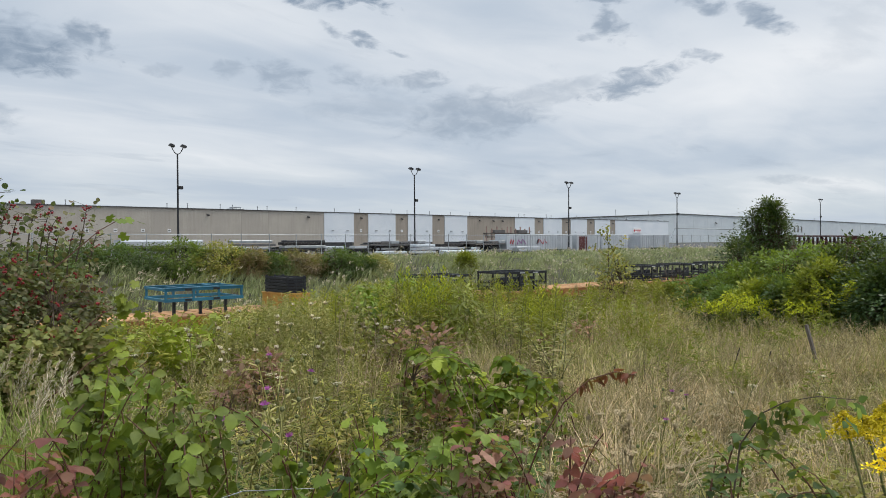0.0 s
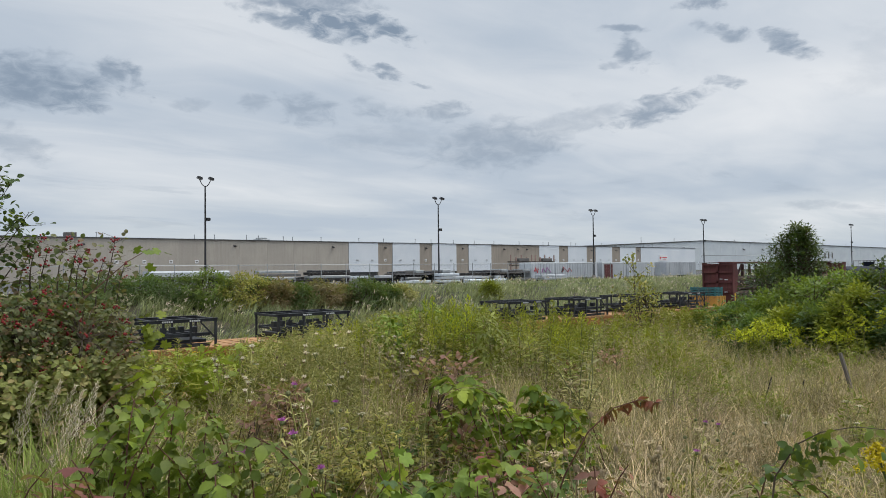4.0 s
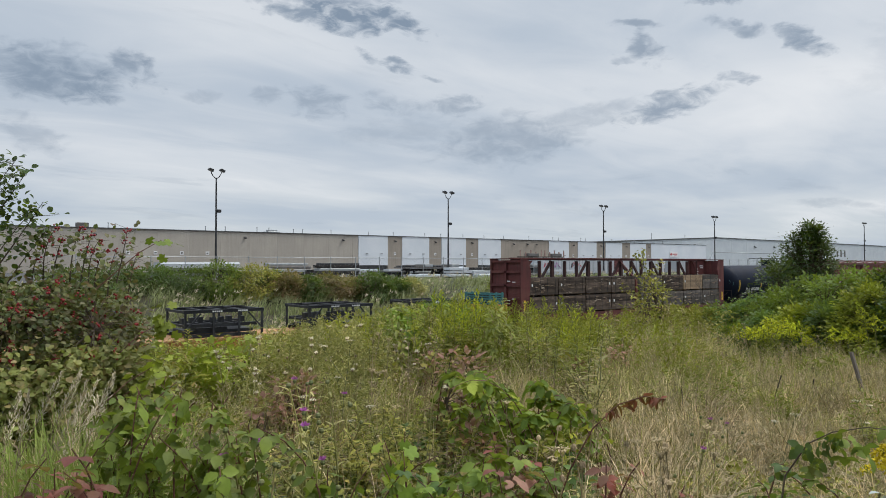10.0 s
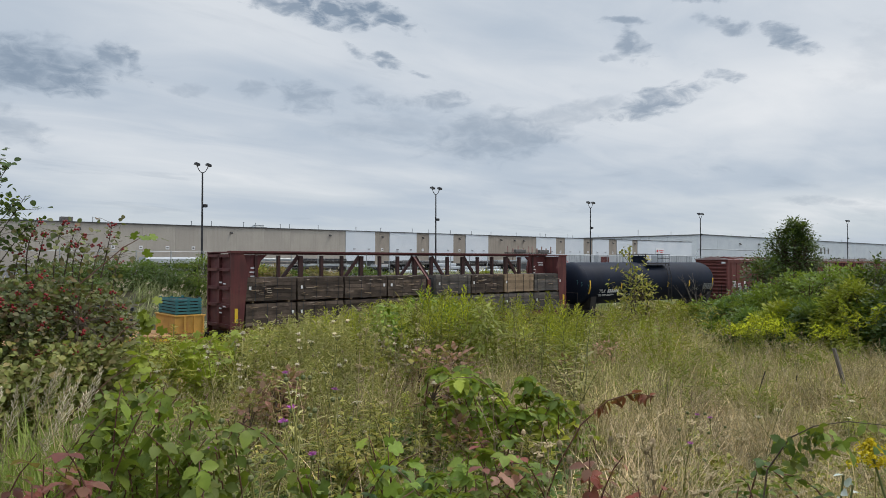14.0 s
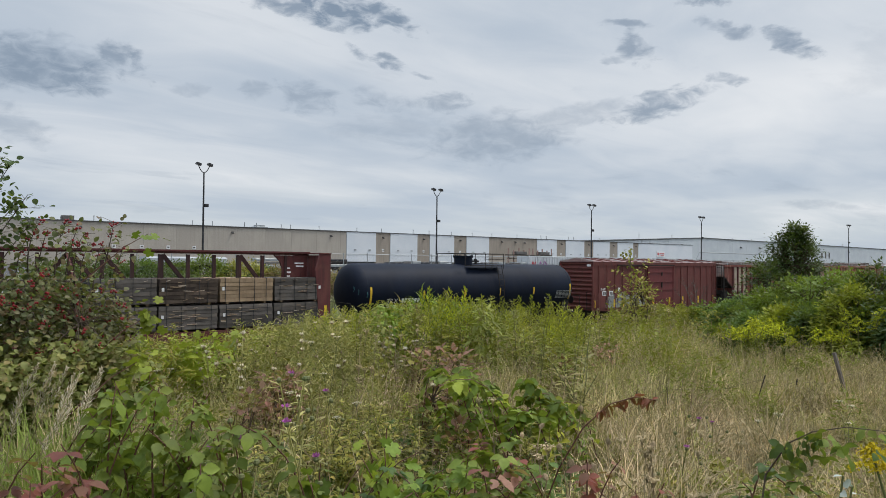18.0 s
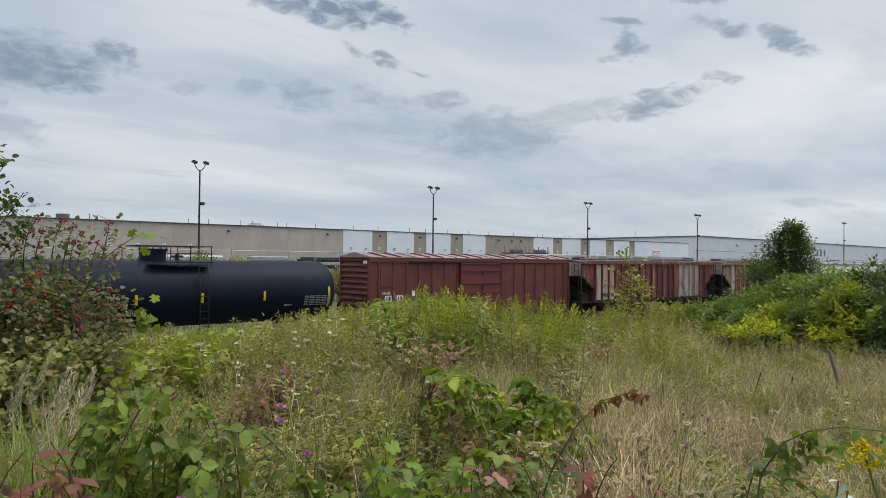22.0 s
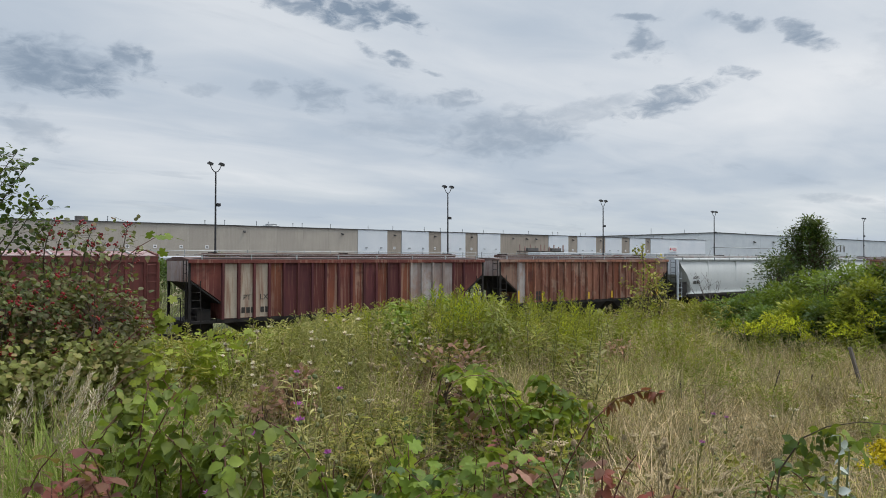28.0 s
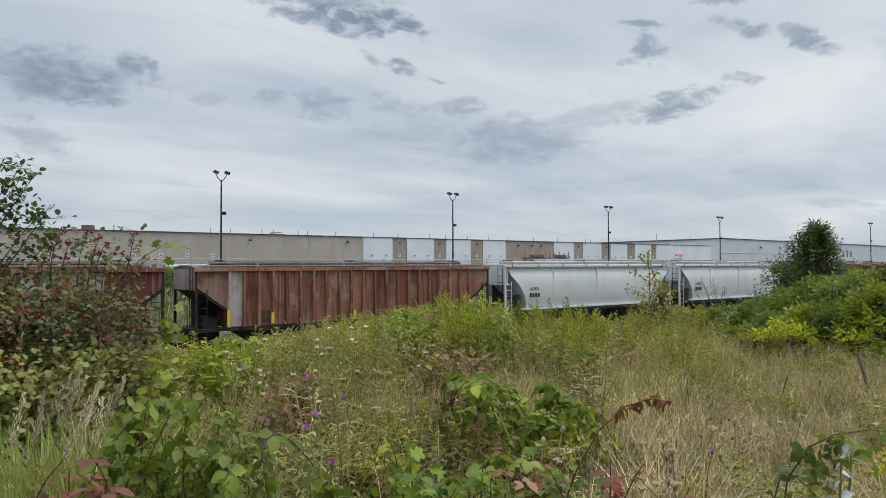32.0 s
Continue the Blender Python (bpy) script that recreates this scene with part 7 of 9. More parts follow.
def weed_meshes(seed, stems, height, leaf, leaf_len, per_stem, spread, lean=0.18, tuft=0.0):
    """One clump of upright weeds: stems, and leaves all the way up them."""
    rnd = random.Random(seed)
    g = Geo()
    pos, ahead, nrm, size = [], [], [], []
    for s in range(stems):
        a = rnd.uniform(0, 6.28)
        b = (spread * rnd.random() * math.cos(a), spread * rnd.random() * math.sin(a), -0.03)
        h = height * rnd.uniform(0.7, 1.05)
        pts = stem_curve(rnd, b, h, lean * rnd.uniform(0.2, 1.6), rnd.uniform(0, 6.28))
        g.tube(pts, [0.006 * (1 - 0.7 * k / 6) for k in range(7)], 4)
        turn = rnd.uniform(0, 6.28)
        for k in range(per_stem):
            t = 0.12 + 0.88 * (k + rnd.random() * 0.6) / per_stem
            p, d = along(pts, min(t, 1))
            turn += 2.4
            u = Vector((math.cos(turn), math.sin(turn), 0.55 + rnd.gauss(0, 0.2) + 0.6 * max(0, t - 0.8)))
            pos.append(p)
            ahead.append(u)
            nrm.append((rnd.gauss(0, 0.3), rnd.gauss(0, 0.3), 1))
            size.append(leaf_len * rnd.uniform(0.7, 1.2) * (1.0 if t < 0.75 else 1.5 - 0.75 * t) * (0.7 + 0.5 * math.sin(math.pi * min(t, 1))))
        for k in range(int(tuft)):
            p, d = along(pts, 0.84 + 0.16 * k / tuft)
            u = rnd.uniform(0, 6.28)
            pos.append(p)
            ahead.append(Vector((math.cos(u), math.sin(u), 0.2 + rnd.random())))
            nrm.append((0, 0, 1))
            size.append(leaf_len * 0.6 * rnd.uniform(0.7, 1.1))
    me = scatter("leaves", leaf, np.array(pos), np.array(ahead), np.array(nrm), np.array(size))
    return g.mesh("stems"), me


def dead_meshes(seed):
    """A dead forked weed: thin stalks that branch near the top, with dry buds."""
    rnd = random.Random(seed)
    g = Geo()
    pos = []
    for s in range(7):
        a = rnd.uniform(0, 6.28)
        pts = stem_curve(rnd, (0.12 * rnd.random() * math.cos(a), 0.12 * rnd.random() * math.sin(a), -0.03), 0.95 * rnd.uniform(0.7, 1.05), rnd.uniform(0.1, 0.55), a)
        g.tube(pts, [0.004 * (1 - 0.6 * k / 6) for k in range(7)], 4)
        pos.append(pts[-1])
        for k in range(8):
            p, way = along(pts, 0.45 + 0.07 * k)
            b = rnd.uniform(0, 6.28)
            e = p + Vector((0.07 * math.cos(b), 0.07 * math.sin(b), 0.09))
            g.tube([p, e], [0.002, 0.0014], 3)
            pos += [e, p.lerp(e, 0.6)]
    rng = np.random.default_rng(seed)
    reps = 5
    ps = np.repeat(np.array(pos), reps, 0) + rng.normal(0, 0.006, (len(pos) * reps, 3))
    n = len(ps)
    return g.mesh("stems"), scatter("buds", LEAF_SMALL, ps, rng.normal(0, 1, (n, 3)) + [0, 0, 0.5], rng.normal(0, 1, (n, 3)), rng.uniform(0.012, 0.022, n))


def make_weeds():
    rnd = random.Random(21)
    kinds = []
    for k in range(4):
        kinds.append(("goldenrod_plant", "leafy green goldenrod stems not yet in flower", weed_meshes(100 + k, 7, 1.0, LEAF_NARROW, 0.105, 40, 0.2, tuft=16), M_leaf_weed))
    for k in range(3):
        kinds.append(("leafy_weed", "bushy green weed with broad leaves", weed_meshes(120 + k, 6, 0.9, LEAF_SMALL, 0.075, 32, 0.24, 0.3), M_leaf_weed))
    for k in range(2):
        kinds.append(("sage_weed", "grey-green feathery weed with thin stems", weed_meshes(140 + k, 8, 0.9, LEAF_NARROW, 0.09, 30, 0.2, 0.3), M_sage))
    for k in range(2):
        kinds.append(("yellow_weed", "yellow-green leafy weed with narrow leaves", weed_meshes(150 + k, 6, 0.95, LEAF_NARROW, 0.12, 34, 0.2, tuft=18), M_leaf_yellow))
    for k in range(3):
        kinds.append(("dead_weed", "dead brown branching weed with dry seed heads", dead_meshes(160 + k), M_seed))
    for name, _, (a, b), mat in kinds:
        a.materials.append(M_dead if name == "dead_weed" else M_stem)
        b.materials.append(mat)

    def put(k, x, y, h, label_extra=""):
        name, label, (stem, leaf), mat = kinds[k]
        t = thing(name, label, "weed", "meadow weeds")
        z = ground_z(x, y)
        s = h / 0.95
        t.matrix_basis = Matrix.Translation((x, y, z)) @ Matrix.Rotation(rnd.uniform(0, 6.28), 4, "Z") @ Matrix.Diagonal((max(0.7, s ** 0.6),) * 2 + (s, 1))
        tagged(part("stem", stem, M_stem, t), kind="stuff")
        tagged(part("foliage", leaf, mat, t), kind="stuff")
    count = 0
    tries = 0
    while count < 305 and tries < 4000:
        tries += 1
        az, d = rnd.uniform(15, 64), 6.5 + 19.0 * rnd.random() ** 0.85
        x, y = d * math.sin(radians(az)), d * math.cos(radians(az))
        thick = noise.noise(Vector((x * 0.25, y * 0.25, 9.0)))
        want = 1.0 if az < 43 else (0.2 if d < 14 else 0.6)
        if d < 10 and az > 42:
            want = 0.12
        if rnd.random() > want * (0.55 + thick):
            continue
        room = float(headroom(az, d, ground_z(x, y)))
        if room < 0.3:
            continue
        h = min(room * rnd.uniform(0.8, 1.05), rnd.uniform(0.8, 1.55))
        k = rnd.choices(range(len(kinds)), [5, 5, 5, 5, 3, 3, 3, 4, 4, 4, 4, 2, 2, 2])[0]
        put(k, x, y, h)
        count += 1
    # the slope towards the track, where the wheels show through
    for i in range(34):
        az, d = rnd.uniform(20, 34), rnd.uniform(7.5, 12.5)
        x, y = d * math.sin(radians(az)), d * math.cos(radians(az))
        room = float(headroom(az, d, ground_z(x, y)))
        put(rnd.choices(range(len(kinds)), [5, 5, 5, 5, 2, 2, 2, 5, 5, 4, 4, 2, 2, 2])[0], x, y, max(0.4, room * rnd.uniform(0.75, 1.02)))
    for i in range(26):
        az, d = rnd.uniform(26, 38), rnd.uniform(3.0, 4.8)
        x, y = d * math.sin(radians(az)), d * math.cos(radians(az))
        put(rnd.choices(range(len(kinds)), [3, 3, 3, 3, 4, 4, 4, 1, 1, 0, 0, 1, 1, 1])[0], x, y, rnd.uniform(0.5, 0.85))
    for i in range(80):
        az, d = rnd.uniform(8, 33), rnd.uniform(13, 26.5)
        x, y = d * math.sin(radians(az)), d * math.cos(radians(az))
        room = float(headroom(az, d, ground_z(x, y)))
        put(rnd.randrange(len(kinds)), x, y, max(0.35, room * rnd.uniform(0.8, 1.05)))
    # nearer growth
    for i in range(95):
        az, d = rnd.uniform(15, 50), rnd.uniform(3.6, 7.5)
        if az > 40 and rnd.random() < 0.6:
            continue
        x, y = d * math.sin(radians(az)), d * math.cos(radians(az))
        put(rnd.choices(range(len(kinds)), [3, 3, 3, 3, 4, 4, 4, 3, 3, 1, 1, 3, 3, 3])[0], x, y, rnd.uniform(0.35, 0.7))
    # low green growth and dead brown weeds through the dry grass
    for i in range(80):
        az, d = rnd.uniform(42, 75), 2.6 + 9 * rnd.random()
        x, y = d * math.sin(radians(az)), d * math.cos(radians(az))
        put(rnd.choices(range(len(kinds)), [3, 3, 3, 3, 3, 3, 3, 6, 6, 1, 1, 6, 6, 6])[0], x, y, rnd.uniform(0.25, 0.6))
    # dark low weeds along the path's edge
    for i in range(46):
        az, d = rnd.uniform(31, 71), rnd.uniform(2.2, 3.3)
        x, y = d * math.sin(radians(az)), d * math.cos(radians(az))
        put(rnd.choices(range(len(kinds)), [3, 3, 3, 3, 5, 5, 5, 4, 4, 0, 0, 2, 2, 2])[0], x, y, rnd.uniform(0.35, 0.72))
    # the thick stand in the middle
    for i in range(40):
        az, d = rnd.uniform(37.5, 47), rnd.uniform(9.0, 14.5)
        x, y = d * math.sin(radians(az)), d * math.cos(radians(az))
        room = float(headroom(az, d, ground_z(x, y)))
        put(rnd.choices(range(len(kinds)), [6, 6, 6, 6, 3, 3, 3, 2, 2, 3, 3, 2, 2, 2])[0], x, y, max(0.5, room * rnd.uniform(0.75, 1.04)))
    for i in range(52):
        az, d = rnd.uniform(33.5, 42), rnd.uniform(8.5, 13.5)
        x, y = d * math.sin(radians(az)), d * math.cos(radians(az))
        room = float(headroom(az, d, ground_z(x, y)))
        put(rnd.choices(range(len(kinds)), [8, 8, 8, 8, 2, 2, 2, 1, 1, 5, 5, 0, 0, 0])[0], x, y, max(0.5, room * rnd.uniform(0.8, 1.04)))


def shrub(name, label, base, height, radius, leaf, leaf_size, mat, clumps, per, seed, category="shrub", group="", low=0.25, tall=1.0, bark=None, limbs=7, loose=0.16, squash=1.0, shell=0.35, bumpy=0.0, round_crown=False):
    """A bush or small tree: limbs that fork out to many clumps of leaves, with gaps between."""
    rnd = random.Random(seed)
    rng = np.random.default_rng(seed)
    t = thing(name, label, category, group, at=base)
    g = Geo()
    pos, ahead, nrm, size = [], [], [], []
    forks = []
    for i in range(limbs):
        a = 2 * math.pi * i / limbs + rnd.uniform(-0.4, 0.4)
        r = radius * rnd.uniform(0.25, 0.6)
        forks.append(Vector((r * math.cos(a), r * math.sin(a) * squash, height * rnd.uniform(0.4, 0.7))))
    start = Vector((0, 0, -0.05))
    for fk in forks:
        mid = start.lerp(fk, 0.5) + Vector((rnd.gauss(0, 0.05), rnd.gauss(0, 0.05), 0.08 * height))
        w = 0.012 * height
        g.tube([start + Vector((rnd.gauss(0, 0.03), rnd.gauss(0, 0.03), 0)), mid, fk], [w, w * 0.75, w * 0.5], 5)
    for i in range(clumps):
        a = rnd.uniform(0, 6.283)
        u = rnd.uniform(low, 1.0)
        bulge = math.sin(math.pi * min(1, 0.18 + 0.8 * ((u - low) / (1 - low) if round_crown else u))) ** 0.7
        rr = radius * bulge * (1 - shell * rnd.random() ** 1.5) * rnd.uniform(0.85, 1.12)
        rr *= 1 + bumpy * noise.noise(Vector((2.2 * math.cos(a), 2.2 * math.sin(a), 4.0 * u + seed)))
        c = Vector((rr * math.cos(a), rr * math.sin(a) * squash, height * tall * u * rnd.uniform(0.93, 1.06)))
        fk = min(forks, key=lambda q: (q - c).length)
        mid = fk.lerp(c, 0.55) + Vector((0, 0, 0.04 * height))
        g.tube([fk, mid, c], [0.006 * height, 0.004 * height, 0.002 * height], 4)
        out = (c - Vector((0, 0, height * 0.35))).normalized()
        for k in range(per):
            o = Vector((rnd.gauss(0, loose), rnd.gauss(0, loose), rnd.gauss(0, loose * 0.8)))
            pos.append(c + o)
            ahead.append(o.normalized() + out * 0.6 + Vector((0, 0, -0.1)))
            nrm.append(out * 0.7 + Vector((rnd.gauss(0, 0.28), rnd.gauss(0, 0.28), 1.0)))
            size.append(leaf_size * rnd.uniform(0.65, 1.25))
    stems = part("trunk", g, bark or M_bark, t, "forking woody stems")
    if category == "weed":
        tagged(stems, kind="stuff")
    me = scatter("crown", leaf, np.array(pos), np.array(ahead), np.array(nrm), np.array(size))
    part("crown", me, mat, t)
    return t


def make_shrubs():
    # the thicket beside the meadow: mounds that overlap, lower towards the front
    spec = [(74.8, 13.0, 4.35, 1.2, M_leaf_tree, 91), (72.3, 13.6, 4.3, 1.0, M_leaf_tree, 92), (70.2, 14.0, 4.2, 0.9, M_leaf_thicket, 93), (68.2, 14.6, 4.18, 0.95, M_leaf_thicket, 94), (66.0, 15.4, 4.0, 0.85, M_leaf_thicket, 95),
            (64.0, 16.0, 3.76, 0.8, M_leaf_thicket, 96), (62.0, 16.6, 3.58, 0.8, M_leaf_dark, 97), (60.2, 17.2, 3.4, 0.75, M_leaf_thicket, 98), (58.4, 17.4, 3.25, 0.7, M_leaf_weed, 99),
            (73.8, 12.4, 3.95, 0.7, M_leaf_tree, 90), (71.4, 13.0, 3.85, 0.65, M_leaf_thicket, 89), (69.4, 13.0, 3.95, 0.5, M_leaf_yellow, 88), (67.2, 13.6, 3.6, 0.65, M_leaf_dark, 87), (65.2, 14.2, 3.55, 0.55, M_leaf_yellow, 86),
            (63.0, 14.8, 3.35, 0.55, M_leaf_dark, 81), (60.8, 15.4, 3.05, 0.5, M_leaf_thicket, 80), (56.4, 18.5, 3.25, 0.7, M_leaf_weed, 76)]
    for az, d, top, r, mat, seed in spec:
        b = place(az, d)
        word = {M_leaf_weed: "dense green", M_leaf_thicket: "fresh green", M_leaf_dark: "dark green", M_leaf_tree: "very dark green", M_leaf_yellow: "yellow-green"}[mat]
        n = 70 + int(75 * r)
        shrub("thicket_shrub", word + " leafy shrub in a thicket by the meadow", b, top - b.z, r, LEAF_CHIP, 0.07, mat, n, 52, seed, group="thicket shrubs", low=0.08, shell=0.2, loose=0.085, bumpy=0.55)
    for az, d, top, r, seed in ((36.0, 14.4, 3.42, 0.42, 82), (37.7, 12.5, 3.68, 0.5, 83), (39.3, 12.8, 3.62, 0.45, 84), (41.6, 14.8, 3.3, 0.4, 85)):
        b = place(az, d)
        shrub("meadow_bush", "bright green leafy bush in the tall weeds", b, top - b.z, r, LEAF_NARROW, 0.13, M_leaf_vine if seed == 83 else M_leaf_weed, 80, 26, seed, group="meadow bushes", low=0.12, loose=0.1)
    # the young dark tree behind the thicket
    b = place(65.75, 22)
    shrub("young_tree", "young dark-leaved tree with a ragged crown", b, 5.38 - b.z, 0.76, LEAF_TINY, 0.075, M_leaf_tree, 210, 44, 61, "tree", low=0.5, loose=0.09, limbs=7, shell=0.6, bumpy=0.7, round_crown=True)
    b = place(63.8, 21)
    shrub("thicket_shrub", "dark low shrub beside the young tree", b, 4.35 - b.z, 0.75, LEAF_SMALL, 0.085, M_leaf_tree, 60, 30, 62, group="thicket shrubs", low=0.3, loose=0.13)
    # thin poplar sapling
    b = place(54.3, 18)
    sap = thing("poplar_sapling", "thin poplar sapling with sparse pale leaves", "sapling", at=b)
    rnd = random.Random(44)
    g = Geo()
    top = 4.75 - b.z
    trunk = stem_curve(rnd, (0, 0, -0.05), top, 0.06, 1.0)
    part("trunk", Geo().tube(trunk, [0.022 - 0.0026 * k for k in range(7)], 6), M_bark, sap)
    spots = []
    for i in range(13):
        t = 0.2 + 0.76 * i / 13
        p, d = along(trunk, t)
        a = i * 2.4
        ln = 0.8 * (1.15 - t) + 0.12
        tip = p + Vector((math.cos(a) * ln, math.sin(a) * ln, 0.28 + 0.1 * rnd.random()))
        part("branch", Geo().tube([p, p.lerp(tip, 0.5) + Vector((0, 0, -0.03)), tip], [0.007, 0.005, 0.003], 4), M_bark, sap)
        spots += [(p.lerp(tip, q), a) for q in (0.25, 0.4, 0.5, 0.62, 0.75, 0.85, 0.93, 1.0)]
    spots += [(trunk[-1], 0.5), (trunk[-1], 2.5), (trunk[-1], 4.5), (trunk[-2], 1.0)]
    leaf = array_mesh("leaf", LEAF_OVATE[0] * 0.085, LEAF_OVATE[1])
    leaf.materials.append(M_leaf_weed)
    for p, a in spots:
        for q in range(2):
            part("leaf", leaf, M_leaf_weed, sap, at=Matrix.Translation(p + Vector((rnd.gauss(0, 0.05), rnd.gauss(0, 0.05), rnd.gauss(0, 0.05)))) @ Euler((rnd.uniform(-0.6, 0.6), rnd.uniform(-0.1, 0.9), a + rnd.uniform(-1.2, 1.2))).to_matrix().to_4x4())
    b = place(54.7, 17.8)
    shrub("poplar_sapling", "bushy poplar suckers at the sapling's foot", b, 4.02 - b.z, 0.5, LEAF_SMALL, 0.075, M_leaf_weed, 60, 22, 63, "sapling", low=0.1, loose=0.12, bumpy=0.5)
    # a bare twiggy shrub
    b = place(59.2, 18)
    bare = thing("bare_shrub", "leafless grey twiggy shrub", "shrub", at=b)
    g = Geo()
    for i in range(9):
        a, h = i * 0.7, (4.45 - b.z) * rnd.uniform(0.6, 1.0)
        pts = stem_curve(rnd, (0, 0, -0.05), h, rnd.uniform(0.1, 0.45), a)
        g.tube(pts, [0.012 - 0.0015 * k for k in range(7)], 4)
        for k in range(5):
            p, d = along(pts, 0.45 + 0.1 * k)
            g.tube([p, p + Vector((rnd.gauss(0, 0.14), rnd.gauss(0, 0.14), 0.22))], [0.004, 0.002], 4)
    part("branch", g, M_old_wood, bare)
    # bushes on the far bank
    far = [(11, 52, 4.2, 2.4, M_leaf_dark), (13.4, 55, 4.3, 2.4, M_leaf_dark), (16, 56, 4.25, 2.2, M_leaf_dark), (18.4, 55, 4.1, 2.1, M_leaf_dark), (20.6, 55, 4.5, 2.1, M_leaf_vine), (23.4, 55, 4.35, 2.0, M_leaf_weed),
           (24.9, 57, 3.8, 1.6, M_leaf_dark), (25.9, 55, 3.9, 1.3, M_leaf_russet), (27.3, 55.5, 3.6, 1.5, M_leaf_dark), (29.1, 57, 3.7, 1.7, M_leaf_russet), (30.7, 59, 3.3, 1.6, M_leaf_russet),
           (32.6, 58, 3.75, 1.7, M_leaf_dark), (34.2, 60, 3.3, 1.4, M_leaf_dark), (35.6, 61, 3.1, 1.3, M_sage), (42.8, 66, 3.3, 1.0, M_leaf_yellow)]
    names = {M_leaf_dark: "dark green", M_leaf_vine: "bright green", M_leaf_weed: "green", M_leaf_yellow: "yellow-green", M_sage: "grey-green", M_leaf_russet: "rust-tinted"}
    for i, (az, d, top, r, mat) in enumerate(far):
        b = place(az, d)
        shrub("bank_bush", names[mat] + " bush on the bank beyond the railway", b, max(0.9, top - 0.2 - b.z), r, LEAF_CHIP, 0.17, mat, 90, 46, 300 + i, group="bank bushes", low=0.06, loose=0.22, bumpy=0.35)


make_grass()
make_herbs()
make_weeds()
make_spires()
make_shrubs()

# ---- plants close to the eye ----
LIFTS = []


def joined(leaf, count, spread=75, size=1.0):
    """A compound leaf: leaflets fanned about one stalk."""
    v, f = leaf
    vs, fs = [], []
    for k in range(count):
        a = radians((k - (count - 1) / 2) * spread)
        s = size * (1.0 if k == (count - 1) / 2 else 0.85)
        off = 0.28 if k == (count - 1) / 2 else 0.1
        x, y = v[:, 0] * s + off, v[:, 1] * s
        w = np.stack([x * math.cos(a) - y * math.sin(a), x * math.sin(a) + y * math.cos(a), v[:, 2] * s - 0.12 * abs(a)], 1)
        fs.append(f + len(v) * k)
        vs.append(w)
    return np.concatenate(vs), np.concatenate(fs)


TRIPLE = joined(LEAF_TOOTHED, 3)
FIVE = joined(LEAF_OVATE, 5, 42)


def leaf_mesh(leaf, size, mat):
    me = array_mesh("leaf", leaf[0] * size, leaf[1])
    me.materials.append(mat)
    return me


def cane_patch(name, label, category, az, d, z, canes, per, leaf, size, mats, seed, stem=None, arch=0.35, sway=0.9, droop=0.4, face=0.5, group=""):
    """Canes that rise and arch over, with a leaf object at each joint."""
    rnd = random.Random(seed)
    mid = place(sum(az) / 2, sum(d) / 2)
    t = thing(name, label, category, group, at=mid)
    meshes = [leaf_mesh(leaf, size * k, m) for m in mats for k in (0.75, 0.95, 1.15)]
    for i in range(canes):
        a, r = rnd.uniform(*az), rnd.uniform(*d)
        tip = place(a, r, rnd.uniform(*z)) - mid
        root = place(a + rnd.gauss(0, 4), r + rnd.uniform(-0.1, 0.35)) - mid - Vector((0, 0, 0.03))
        bow = root.lerp(tip, 0.5) + Vector((rnd.gauss(0, 0.08), rnd.gauss(0, 0.08), arch * (tip.z - root.z)))
        pts = [root * (1 - q) ** 2 + bow * 2 * q * (1 - q) + tip * q * q for q in [k / 8 for k in range(9)]]
        c = part("cane", Geo().tube(pts, [0.0055 * (1 - 0.7 * k / 8) for k in range(9)], 5), stem or M_cane, t)
        turn = rnd.uniform(0, 6.28)
        for k in range(per):
            q = 0.3 + 0.7 * (k + 0.5 * rnd.random()) / per
            p, way = along(pts, min(1.0, q))
            turn += 2.2 + rnd.gauss(0, 0.4)
            m = Matrix.Translation(p) @ Euler((rnd.gauss(0, 0.35), droop * rnd.uniform(0.2, 1.4) - 0.1, turn)).to_matrix().to_4x4()
            part("leaf", meshes[rnd.randrange(len(meshes))], mats[0], c, at=m)
    if sway:
        SWAYS.append((t, Matrix.Translation(mid), sway, 1.3 + 0.3 * rnd.random(), rnd.uniform(0, 6.28)))
    return t


